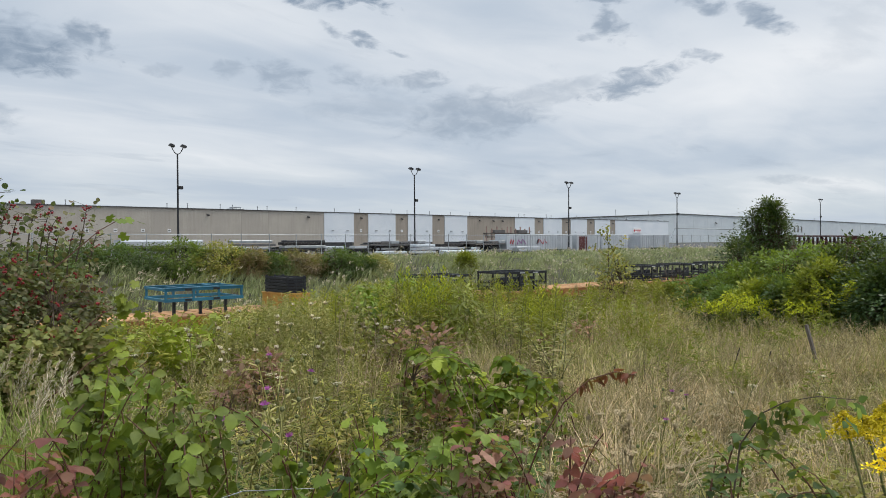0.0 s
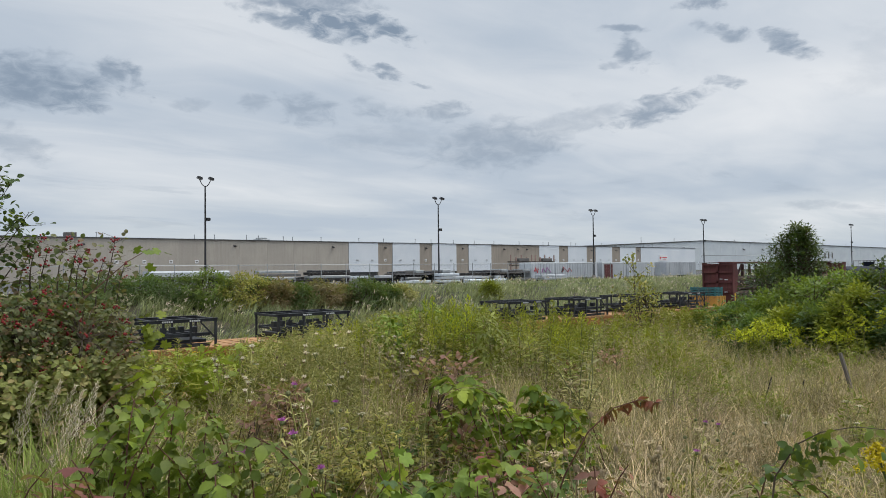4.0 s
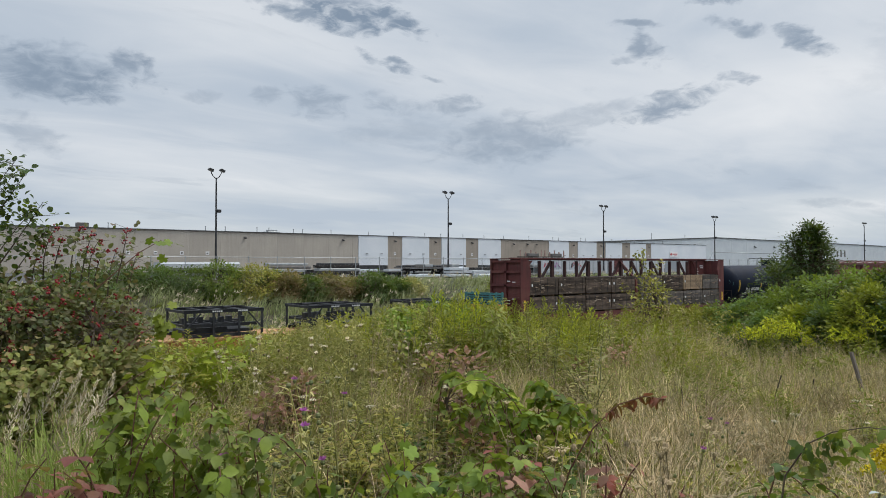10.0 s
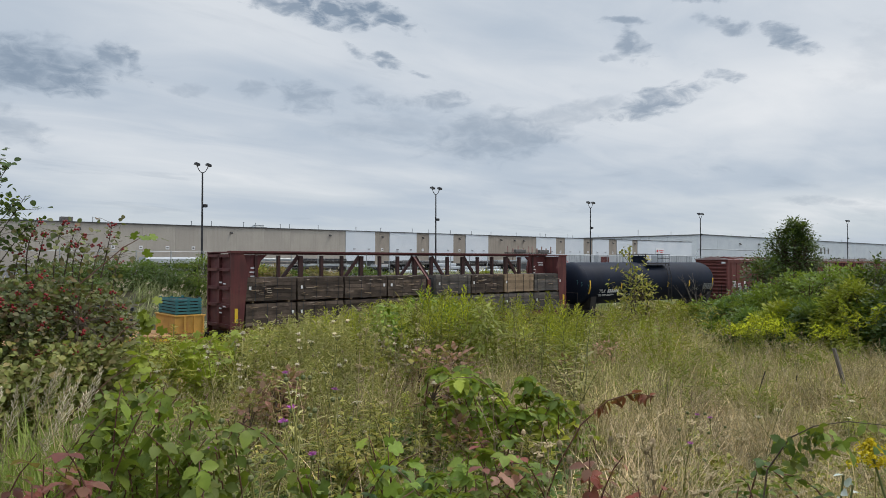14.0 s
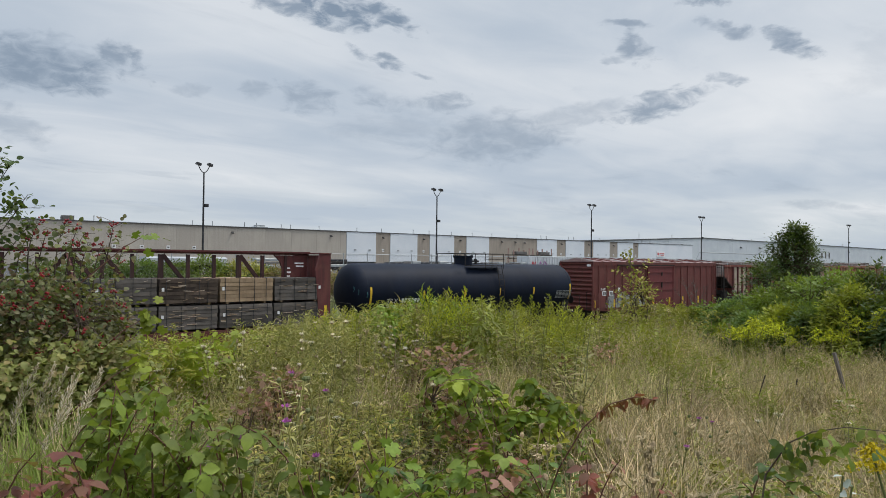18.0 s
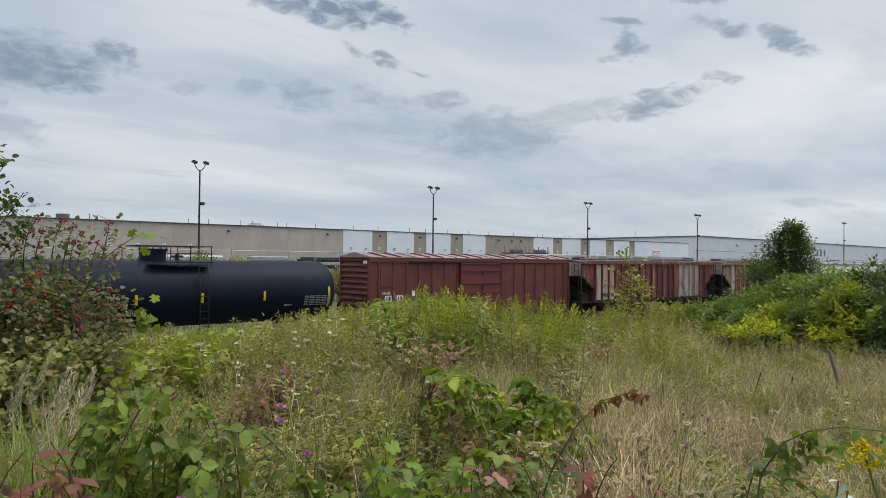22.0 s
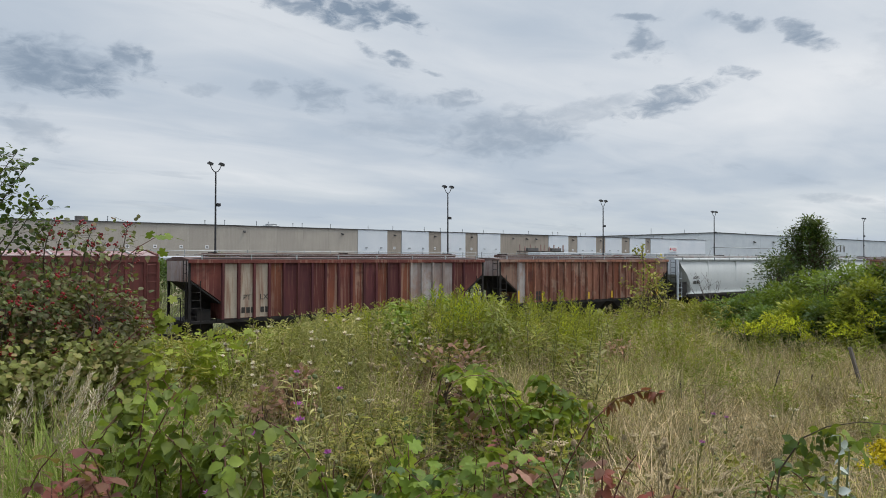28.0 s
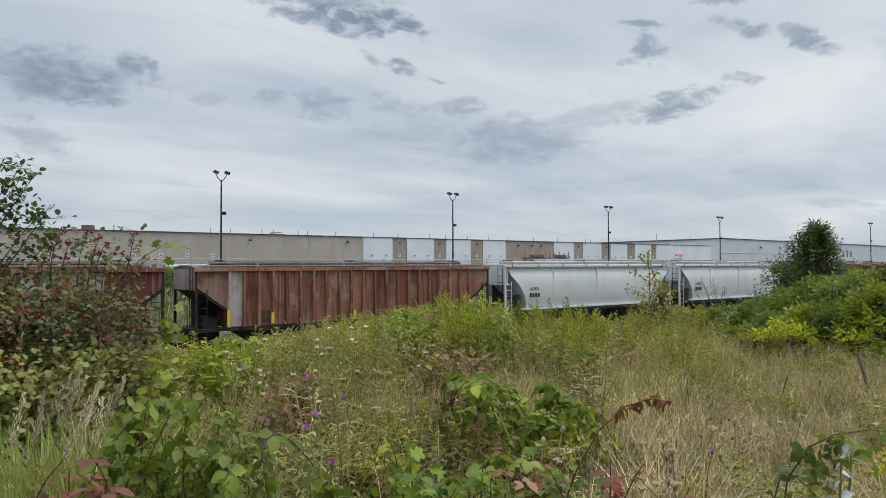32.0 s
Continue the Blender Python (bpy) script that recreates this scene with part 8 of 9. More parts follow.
def make_brambles():
    G_ = [M_leaf_green]
    cane_patch("bramble", "low bramble with broad matt green leaves", "bramble", (12, 17), (2.4, 3.1), (3.55, 3.93), 16, 15, TRIPLE, 0.052, G_, 1, droop=0.85, group="brambles")
    cane_patch("bramble", "low bramble with broad matt green leaves", "bramble", (15, 19.5), (2.3, 2.9), (3.6, 4.0), 19, 15, TRIPLE, 0.052, G_, 2, droop=0.85, group="brambles")
    cane_patch("bramble", "low bramble with broad matt green leaves", "bramble", (18, 24), (2.2, 2.9), (3.5, 3.93), 19, 15, TRIPLE, 0.052, G_, 3, droop=0.85, group="brambles")
    cane_patch("bramble", "low bramble with green and reddening leaves", "bramble", (34, 42), (2.1, 2.7), (3.6, 3.74), 13, 10, FIVE, 0.05, [M_leaf_green, M_leaf_vine, M_leaf_dark], 4, group="brambles")
    cane_patch("bramble", "low bramble with green and reddening leaves", "bramble", (40, 47), (2.1, 2.7), (3.6, 3.76), 12, 10, TRIPLE, 0.05, [M_leaf_green, M_leaf_rustred, M_leaf_pink], 5, group="brambles")
    cane_patch("bramble", "arching mound of bramble with yellow-green tips", "bramble", (38.5, 44), (4.2, 5.1), (3.2, 3.66), 16, 12, TRIPLE, 0.08, [M_leaf_vine, M_leaf_green, M_leaf_lime], 6, arch=0.75, droop=0.8, group="brambles")
    cane_patch("bramble", "arching mound of bramble with yellow-green tips", "bramble", (43, 49.5), (4.2, 5.1), (3.2, 3.6), 15, 12, TRIPLE, 0.08, [M_leaf_vine, M_leaf_vine, M_leaf_green, M_leaf_yellow], 7, arch=0.75, droop=0.8, group="brambles")
    cane_patch("bramble", "dark green bramble on long arching canes", "bramble", (61.5, 66), (2.4, 2.8), (3.5, 3.76), 8, 10, TRIPLE, 0.042, [M_leaf_green, M_leaf_dark], 8, arch=0.5, group="brambles")
    cane_patch("bramble", "dark green bramble on long arching canes", "bramble", (66, 72), (2.4, 2.8), (3.45, 3.68), 9, 10, TRIPLE, 0.042, [M_leaf_green, M_leaf_dark], 9, arch=0.5, group="brambles")
    cane_patch("red_bramble", "bramble spray with pinkish-red autumn leaves", "bramble", (7.8, 12.5), (2.1, 2.4), (3.72, 3.9), 10, 9, TRIPLE, 0.05, [M_leaf_pink], 10, group="red brambles")
    cane_patch("red_bramble", "bramble spray with pinkish-red autumn leaves", "bramble", (50.5, 57), (2.1, 2.4), (3.64, 3.8), 15, 9, TRIPLE, 0.048, [M_leaf_pink, M_leaf_red], 11, group="red brambles")
    cane_patch("bramble", "low tangle of deep green bramble", "bramble", (36, 47), (2.4, 3.1), (3.35, 3.62), 11, 8, TRIPLE, 0.072, [M_leaf_vine, M_leaf_green], 21, arch=0.5, droop=0.7, group="brambles")
    # the single arching cane of dark red leaves
    rnd = random.Random(12)
    root = place(46.5, 3.0)
    t = thing("red_bramble", "long arching cane with dark red leaves", "bramble", "red brambles", at=root)
    pts = [place(a, r, z) - root for a, r, z in ((46.5, 3.0, root.z - 0.03), (47.6, 3.0, 3.4), (48.6, 2.95, 3.56), (50.4, 2.9, 3.74), (52.4, 2.87, 3.845), (54.4, 2.85, 3.885), (56.0, 2.85, 3.875))]
    c = part("cane", Geo().tube(pts, [0.004, 0.004, 0.0035, 0.003, 0.0025, 0.002, 0.0015], 6), M_cane, t)
    lm = [leaf_mesh(outline_leaf([(0, 0.03), (0.25, 0.2), (0.55, 0.2), (0.85, 0.09), (1.0, 0.0)], 0.7, 0.5), s, M_leaf_red) for s in (0.04, 0.03, 0.046)]
    for k in range(40):
        q = 0.6 + 0.4 * rnd.random()
        p, _ = along(pts, q)
        part("leaf", lm[k % 3], M_leaf_red, c, at=Matrix.Translation(p) @ Euler((rnd.gauss(0, 1.0), 0.7 + rnd.gauss(0, 0.6), rnd.uniform(0, 6.28))).to_matrix().to_4x4())
    SWAYS.append((t, Matrix.Translation(root), 0.7, 1.5, 1.0))
    # wild grape
    cane_patch("grape_vine", "wild grape vine with large lobed leaves", "vine", (28, 33), (2.3, 2.8), (3.5, 3.72), 9, 11, LEAF_LOBED, 0.08, [M_leaf_vine], 13, droop=1.5, group="grape vines")
    cane_patch("grape_vine", "wild grape vine with large lobed leaves", "vine", (33, 38.4), (2.4, 2.9), (3.5, 3.84), 9, 11, LEAF_LOBED, 0.08, [M_leaf_vine, M_leaf_vine, M_leaf_lime], 14, droop=1.5, group="grape vines")
    cane_patch("grape_vine", "bright lime grape vine among the weeds", "vine", (18.3, 23.5), (8.4, 9.6), (3.2, 3.52), 8, 8, LEAF_LOBED, 0.2, [M_leaf_lime, M_leaf_vine], 15, droop=0.9, sway=0.4, group="grape vines")
    cane_patch("grape_vine", "bright lime grape vine among the weeds", "vine", (14.6, 18), (4.7, 5.6), (3.3, 3.85), 10, 10, LEAF_LOBED, 0.11, [M_leaf_vine, M_leaf_lime], 16, droop=1.2, sway=0.4, group="grape vines")


def make_silver():
    """A poplar sucker whose pale leaf undersides blow into view late on, and the bramble cane beside it."""
    rnd = random.Random(31)
    root = place(65.7, 2.3)
    t = thing("poplar_sucker", "young poplar shoot showing silvery leaf undersides", "sapling", at=root)
    lm = [leaf_mesh(LEAF_TOOTHED, s, M_leaf_silver) for s in (0.03, 0.036, 0.026)]
    for k, (da, dd, zt) in enumerate(((-0.4, 0.0, 3.91), (0.3, 0.05, 3.86), (-1.0, 0.03, 3.78), (0.8, -0.05, 3.76))):
        tip = place(65.7 + da, 2.3 + dd, zt) - root
        pts = [Vector((0, 0, -0.03)), tip * 0.5 + Vector((0.03, 0, 0.06)), tip]
        c = part("shoot", Geo().tube(pts, [0.006, 0.0045, 0.0025], 5), M_stem, t)
        for j in range(15):
            p, _ = along(pts, 0.66 + 0.34 * j / 14)
            part("leaf", lm[j % 3], M_leaf_silver, c, at=Matrix.Translation(p) @ Euler((rnd.gauss(0, 0.5) + 0.6, rnd.gauss(0.1, 0.4), j * 2.4 + rnd.gauss(0, 0.3))).to_matrix().to_4x4())
    # leans away at first; gusts lift it towards the middle: time, lean aside, lean to the path
    lift = [(0, 22, 22), (4, 20, 22), (8, 14, 20), (10, 9, 17), (13, 7, 15), (16, 7, 15), (18, 7, 14), (22, 7, 16), (25, 7, 14), (26.5, 6, 8), (27.6, 5, 2), (28.5, 5, 3), (29, 5.5, 5), (29.6, 4, 4), (30, 3, 1), (30.3, 1, -1), (30.7, -1, -1), (31, 0, 0), (31.3, 4, 1), (31.6, 4, 2), (32, 4, 1)]
    fwd = Vector((math.sin(radians(65.7)), math.cos(radians(65.7)), 0))
    side = Vector((fwd.y, -fwd.x, 0))
    LIFTS.append((t, [(s, Matrix.Translation(root) @ Matrix.Rotation(radians(a), 4, fwd) @ Matrix.Rotation(radians(c), 4, side)) for s, a, c in lift]))
    # the long dark cane
    root = place(62.6, 2.6)
    t = thing("bramble", "dark green bramble cane arching over dry grass", "bramble", "brambles", at=root)
    pts = [place(a, r, z) - root for a, r, z in ((62.6, 2.6, root.z - 0.03), (63.1, 2.6, 3.4), (63.9, 2.58, 3.7), (65.4, 2.55, 3.82), (67.0, 2.5, 3.875), (69.1, 2.5, 3.9), (71.5, 2.5, 3.9))]
    c = part("cane", Geo().tube(pts, [0.004, 0.0036, 0.003, 0.0025, 0.002, 0.0016, 0.0012], 6), M_bark, t)
    lm = [leaf_mesh(TRIPLE, s, m) for s in (0.036, 0.046, 0.04) for m in (M_leaf_green, M_leaf_dark)]
    for k in range(27):
        p, _ = along(pts, 0.36 + 0.64 * rnd.random())
        p = p + Vector((rnd.gauss(0, 0.02), rnd.gauss(0, 0.02), -0.09 * rnd.random() ** 2))
        part("leaf", lm[k % 6], M_leaf_green, c, at=Matrix.Translation(p) @ Euler((rnd.gauss(0, 0.5), 0.9 + rnd.gauss(0, 0.3), k * 2.4)).to_matrix().to_4x4())
    SWAYS.append((t, Matrix.Translation(root), 1.0, 1.3, 2.0))


def ball(g, c, r, n=6):
    """A small round head."""
    rings = [(0.0, -1.0)] + [(math.sin(math.pi * k / 4), -math.cos(math.pi * k / 4)) for k in (1, 2, 3)] + [(0.0, 1.0)]
    vs, fs = [Vector(c) + Vector((0, 0, -r))], []
    for q, z in rings[1:-1]:
        vs += [Vector(c) + Vector((r * q * math.cos(2 * math.pi * i / n), r * q * math.sin(2 * math.pi * i / n), r * z)) for i in range(n)]
    vs.append(Vector(c) + Vector((0, 0, r)))
    for i in range(n):
        fs.append((0, 1 + (i + 1) % n, 1 + i))
        for k in range(2):
            a, b = 1 + k * n, 1 + (k + 1) * n
            fs.append((a + i, a + (i + 1) % n, b + (i + 1) % n, b + i))
        fs.append((1 + 2 * n + i, 1 + 2 * n + (i + 1) % n, len(vs) - 1))
    g._add(vs, fs)


def thistle(az, d, top, heads, seed):
    rnd = random.Random(seed)
    b = place(az, d)
    t = thing("thistle", "spindly thistle with purple flower heads", "thistle", "thistles", at=b)
    h = top - b.z
    pts = stem_curve(rnd, (0, 0, -0.03), h, 0.1, rnd.uniform(0, 6.28))
    st = part("stem", Geo().tube(pts, [0.006 - 0.0005 * k for k in range(7)], 5), M_sage, t)
    ends = [pts[-1]]
    for k in range(heads + 3):
        p, _ = along(pts, 0.45 + 0.5 * k / (heads + 3))
        a = k * 2.4
        e = p + Vector((math.cos(a) * 0.11, math.sin(a) * 0.11, 0.1 + 0.08 * rnd.random()))
        part("side_stem", Geo().tube([p, p.lerp(e, 0.6) + Vector((0, 0, -0.02)), e], [0.0035, 0.003, 0.002], 4), M_sage, t)
        ends.append(e)
    pos, ahead, nrm, size = [], [], [], []
    for k in range(34):
        p, _ = along(pts, rnd.uniform(0.05, 1.0))
        a = k * 2.4
        pos.append(p)
        ahead.append((math.cos(a), math.sin(a), rnd.uniform(0.1, 0.9)))
        nrm.append((0, 0, 1))
        size.append(rnd.uniform(0.03, 0.075))
    part("foliage", scatter("foliage", LEAF_NARROW, np.array(pos), np.array(ahead), np.array(nrm), np.array(size)), M_sage, t)
    for k, e in enumerate(ends):
        g = Geo()
        ball(g, (0, 0, 0), 0.011)
        head = part("flower_head", g, M_stem, t, at=Matrix.Translation(e))
        if k < heads:
            n = 34
            ps = np.zeros((n, 3)) + np.array([0, 0, 0.006])
            an = np.array([rnd.uniform(0, 6.28) for _ in range(n)])
            up_ = np.array([rnd.uniform(0.5, 1.6) for _ in range(n)])
            part("petals", scatter("petals", LEAF_NARROW, ps, np.stack([np.cos(an), np.sin(an), up_], 1), np.stack([np.sin(an), np.cos(an), an * 0 + 0.3], 1), np.array([rnd.uniform(0.015, 0.023) for _ in range(n)])), M_purple, head, "purple petal tuft")
    SWAYS.append((t, Matrix.Translation(b), 1.6, 1.7 + 0.2 * rnd.random(), seed * 1.3))


def umbel_meshes(seed, dry):
    rnd = random.Random(seed)
    g = Geo()
    pts = stem_curve(rnd, (0, 0, -0.03), 1.0, 0.12, rnd.uniform(0, 6.28))
    g.tube(pts, [0.0035 - 0.0003 * k for k in range(7)], 4)
    tops = [pts[-1]]
    for k in range(2):
        p, _ = along(pts, 0.55 + 0.2 * k)
        e = p + Vector((rnd.gauss(0, 0.1), rnd.gauss(0, 0.1), 0.2))
        g.tube([p, e], [0.0025, 0.002], 4)
        tops.append(e)
    pos = []
    for i, e in enumerate(tops):
        r = (0.035 if not dry else 0.024) * (1.0 if i == 0 else 0.7)
        for k in range(46):
            a, q = k * 2.4, math.sqrt((k + 0.5) / 46)
            z = 0.03 + (0.006 * (1 - q * q) if not dry else 0.02 * q * q)
            p = e + Vector((r * q * math.cos(a), r * q * math.sin(a), z))
            pos.append(p)
            if k % 4 == 0:
                g.rod(e, p, 0.0009, 3)
    n = len(pos)
    rng = np.random.default_rng(seed)
    f = scatter("flowers", LEAF_SMALL, np.array(pos), rng.normal(0, 1, (n, 3)) * [1, 1, 0.3], np.tile([0, 0, 1.0], (n, 1)) + rng.normal(0, 0.25, (n, 3)), rng.uniform(0.007, 0.013, n) * (1.2 if dry else 1.0))
    return g.mesh("stem"), f


def make_flowers():
    for i, (az, d, top, heads) in enumerate(((22.6, 2.3, 3.72, 3), (25.6, 2.5, 3.83, 2), (22.2, 2.7, 3.78, 1), (27.3, 2.6, 3.72, 2), (28.6, 3.6, 3.88, 1), (31.0, 3.8, 3.74, 1), (24.6, 2.9, 3.86, 1), (29.5, 2.6, 3.86, 1),
                                           (23.8, 2.6, 3.9, 0), (26.6, 2.9, 3.97, 0), (28.3, 2.8, 4.0, 0), (30.2, 3.0, 3.95, 0), (58.6, 5.0, 3.4, 1), (60.0, 5.5, 3.3, 1), (57.5, 4.0, 3.45, 1))):
        thistle(az, d, top, heads, 40 + i)
    fresh = [umbel_meshes(60 + k, False) for k in range(4)]
    dry = [umbel_meshes(70 + k, True) for k in range(4)]
    for a, b in fresh:
        a.materials.append(M_stem)
        b.materials.append(M_umbel)
    for a, b in dry:
        a.materials.append(M_seed)
        b.materials.append(M_seed)
    rnd = random.Random(77)
    spots = [(31.8, 5.2, 3.95, 1), (30.0, 5.4, 3.9, 0), (28.6, 4.4, 3.65, 0), (33.4, 5.6, 3.85, 1), (35.0, 6.2, 3.8, 1),
             (63.4, 5.2, 3.45, 0), (32.2, 4.5, 3.8, 1), (33.8, 4.2, 3.6, 0),
             (47.2, 2.7, 3.72, 1), (48.3, 2.4, 3.6, 1), (49.0, 2.6, 3.55, 1), (54.8, 2.8, 3.62, 1), (56.5, 3.2, 3.58, 1), (45.0, 3.2, 3.62, 1), (50.6, 2.5, 3.6, 1), (58.0, 2.9, 3.4, 1), (46.4, 2.5, 3.5, 1)]
    for i in range(16):
        spots.append((rnd.uniform(42, 66), rnd.uniform(2.3, 4.2), rnd.uniform(3.35, 3.72), 1))
    for i in range(14):
        spots.append((rnd.uniform(18, 70), rnd.uniform(5.5, 11), None, 1 if rnd.random() < 0.92 else 0))
    for i, (az, d, top, kind) in enumerate(spots):
        b = place(az, d)
        h = (top - b.z) if top else rnd.uniform(0.7, 1.05)
        stem, fl = (dry if kind else fresh)[i % 4]
        t = thing("wild_carrot", "wild carrot with dry brown seed heads" if kind else "wild carrot with flat cream flower heads", "wildflower", "wild carrots")
        m = Matrix.Translation(b) @ Matrix.Rotation(i * 1.7, 4, "Z")
        t.matrix_basis = m @ Matrix.Diagonal((1, 1, h / 1.03, 1))
        tagged(part("stem", stem, M_stem, t), kind="stuff")
        tagged(part("flower_head", fl, M_umbel, t), kind="stuff")
    # wild carrot gone over: stout straw stalks with heads curled up like nests
    rn = np.random.default_rng(19)
    m_ = 150
    u, v = rn.uniform(0, 2 * np.pi, m_), rn.uniform(0, 1, m_)
    ring = 0.011 + 0.011 * np.sin(np.pi * (0.2 + 0.6 * v))
    nest = scatter("nest", LEAF_NARROW, np.stack([ring * np.cos(u), ring * np.sin(u), 0.036 * v], 1), np.stack([-0.4 * np.cos(u), -0.4 * np.sin(u), 0.9 + 0 * u], 1) + rn.normal(0, 0.25, (m_, 3)),
                   np.stack([np.cos(u), np.sin(u), 0.2 + 0 * u], 1), rn.uniform(0.014, 0.026, m_))
    nest.materials.append(M_nest)
    for i, (az, d, z) in enumerate(((47.2, 3.0, 3.7), (45.7, 3.0, 3.66), (49.5, 2.8, 3.61), (51.3, 2.8, 3.6), (43.0, 2.7, 3.6), (45.0, 2.75, 3.6), (48.9, 2.9, 3.65), (47.9, 2.7, 3.58), (52.6, 3.2, 3.6), (44.2, 2.9, 3.63), (55.6, 3.4, 3.55), (50.4, 3.3, 3.72))):
        b = place(az + rnd.uniform(-1.5, 1.5), d + 0.1)
        t = thing("wild_carrot", "wild carrot stalk with a dry curled brown head", "wildflower", "wild carrots", at=b)
        tip = place(az, d, z) - b
        bow = tip * 0.5 + Vector((rnd.gauss(0, 0.04), rnd.gauss(0, 0.04), 0.04))
        part("stem", Geo().tube([Vector((0, 0, -0.03)), bow, tip], [0.0036, 0.003, 0.0022], 5), M_straw, t)
        part("flower_head", nest, M_nest, t, at=Matrix.Translation(tip) @ Euler((rnd.gauss(0, 0.3), rnd.gauss(0, 0.3), i)).to_matrix().to_4x4() @ Matrix.Scale(rnd.uniform(0.45, 0.72), 4))
        SWAYS.append((t, Matrix.Translation(b), 0.8, 1.4, i * 0.8))
    # thistles gone to seed, with cream down
    tuft = Geo()
    ball(tuft, (0, 0, 0), 0.009)
    tuft = tuft.mesh("bract")
    tuft.materials.append(M_dead)
    rng = np.random.default_rng(8)
    hairs = rng.normal(0, 1, (60, 3)) * [1, 1, 0.5] + [0, 0, 1.1]
    down = scatter("down", LEAF_NARROW, np.zeros((60, 3)) + [0, 0, 0.006], hairs, rng.normal(0, 1, (60, 3)), rng.uniform(0.015, 0.026, 60))
    down.materials.append(M_down)
    for i in range(24):
        az, d = rnd.uniform(21, 38), rnd.uniform(4.6, 9.0)
        b = place(az, d)
        t = thing("seeding_thistle", "tall thin thistle gone to cream down", "thistle", "seeding thistles", at=b)
        pts = stem_curve(rnd, (0, 0, -0.03), 4.4 - d * rnd.uniform(0.07, 0.13) - b.z, 0.12, rnd.uniform(0, 6.28))
        part("stem", Geo().tube(pts, [0.0045 - 0.0004 * k for k in range(7)], 4), M_sage, t)
        ends = [pts[-1]]
        for k in range(4):
            p, _ = along(pts, 0.62 + 0.09 * k)
            e = p + Vector((rnd.gauss(0, 0.07), rnd.gauss(0, 0.07), 0.1 + 0.06 * rnd.random()))
            part("side_stem", Geo().tube([p, p.lerp(e, 0.6), e], [0.003, 0.0025, 0.002], 4), M_sage, t)
            ends.append(e)
        for e in ends:
            head = part("flower_head", tuft, M_dead, t, at=Matrix.Translation(e))
            if rnd.random() < 0.42:
                part("down", down, M_down, head, "tuft of cream down", at=Matrix.Rotation(rnd.uniform(0, 6), 4, "Z"))
        SWAYS.append((t, Matrix.Translation(b), 1.2, 1.6, i * 0.7))
    # goldenrod in flower
    for i, (az, d, top, n, s) in enumerate(((74.6, 2.75, 3.87, 8, 1.0), (75.0, 2.65, 3.89, 9, 1.0), (76.2, 2.8, 3.91, 9, 1.0), (62.6, 13.2, 3.44, 7, 2.0), (63.9, 13.6, 3.56, 8, 2.0), (61.4, 14.0, 3.36, 6, 2.0), (66.4, 12.8, 3.3, 5, 1.8), (64.9, 13.3, 3.5, 6, 2.0), (68.2, 12.4, 3.5, 5, 1.8), (70.0, 12.3, 3.85, 6, 1.8))):
        b = place(az, d)
        r2 = random.Random(500 + i)
        t = thing("flowering_goldenrod", "goldenrod with arching bright yellow flower plumes", "wildflower", "flowering goldenrod", at=b)
        h = top - b.z
        pos, lp, la, ln_, ls = [], [], [], [], []
        for k in range(n):
            a = r2.uniform(0, 6.28)
            root = (0.07 * s * math.cos(a), 0.07 * s * math.sin(a), -0.03)
            pts = stem_curve(r2, root, h * r2.uniform(0.86 if s > 1.5 else 0.95, 1.0), 0.14, a)
            part("stem", Geo().tube(pts, [0.004 * s ** 0.5] * 7, 4), M_stem, t)
            for q in range(20):
                p, _ = along(pts, 0.15 + 0.7 * q / 20)
                lp.append(p)
                la.append((math.cos(q * 2.4), math.sin(q * 2.4), 0.4))
                ln_.append((0, 0, 1))
                ls.append(0.08 * s ** 0.4)
            for q in range(9):
                p, _ = along(pts, (0.74 if s > 1.5 else 0.92) + (0.26 if s > 1.5 else 0.08) * q / 9)
                a2 = q * 2.4
                reach = (0.1 if s > 1.5 else 0.085) * s * (1.15 - q / 9)
                reps = 18 if s > 1.5 else 95
                for w in range(reps):
                    v = w / reps
                    pos.append(p + Vector((math.cos(a2) * reach * v + r2.gauss(0, 0.005), math.sin(a2) * reach * v + r2.gauss(0, 0.005), 0.02 * s * math.sin(math.pi * v) + r2.gauss(0, 0.004))))
        rng = np.random.default_rng(i)
        m_ = len(pos)
        tagged(part("flower_plume", scatter("plumes", LEAF_SMALL, np.array(pos), rng.normal(0, 1, (m_, 3)), rng.normal(0, 0.6, (m_, 3)) + [0, 0, 1], (rng.uniform(0.012, 0.02, m_) * s ** 0.8 if s > 1.5 else rng.uniform(0.007, 0.012, m_))), M_goldenrod if s < 1.5 else M_goldenrod_far, t), kind="stuff")
        tagged(part("foliage", scatter("foliage", LEAF_NARROW, np.array(lp), np.array(la), np.array(ln_), np.array(ls)), M_leaf_weed, t), kind="stuff")
        if d < 4:
            SWAYS.append((t, Matrix.Translation(b), 0.8, 1.5, i * 1.1))
    # feathery plumes of tall grass before the hawthorn
    for i in range(12):
        az, d = (rnd.uniform(4.2, 7.2) if i < 8 else rnd.uniform(8.2, 10.0)), rnd.uniform(3.0, 3.5)
        b = place(az, d)
        t = thing("plume_grass", "tall grass stalk with a feathery pinkish-tan plume", "grass", "plume grasses", at=b)
        h = rnd.uniform(3.9, 4.1) - b.z
        pts = stem_curve(rnd, (0, 0, -0.03), h, rnd.uniform(0.1, 0.3), rnd.uniform(-0.9, 0.5), 8)
        part("stalk", Geo().tube(pts, [0.003 - 0.0002 * k for k in range(9)], 4), M_seed, t)
        ps, ah = [], []
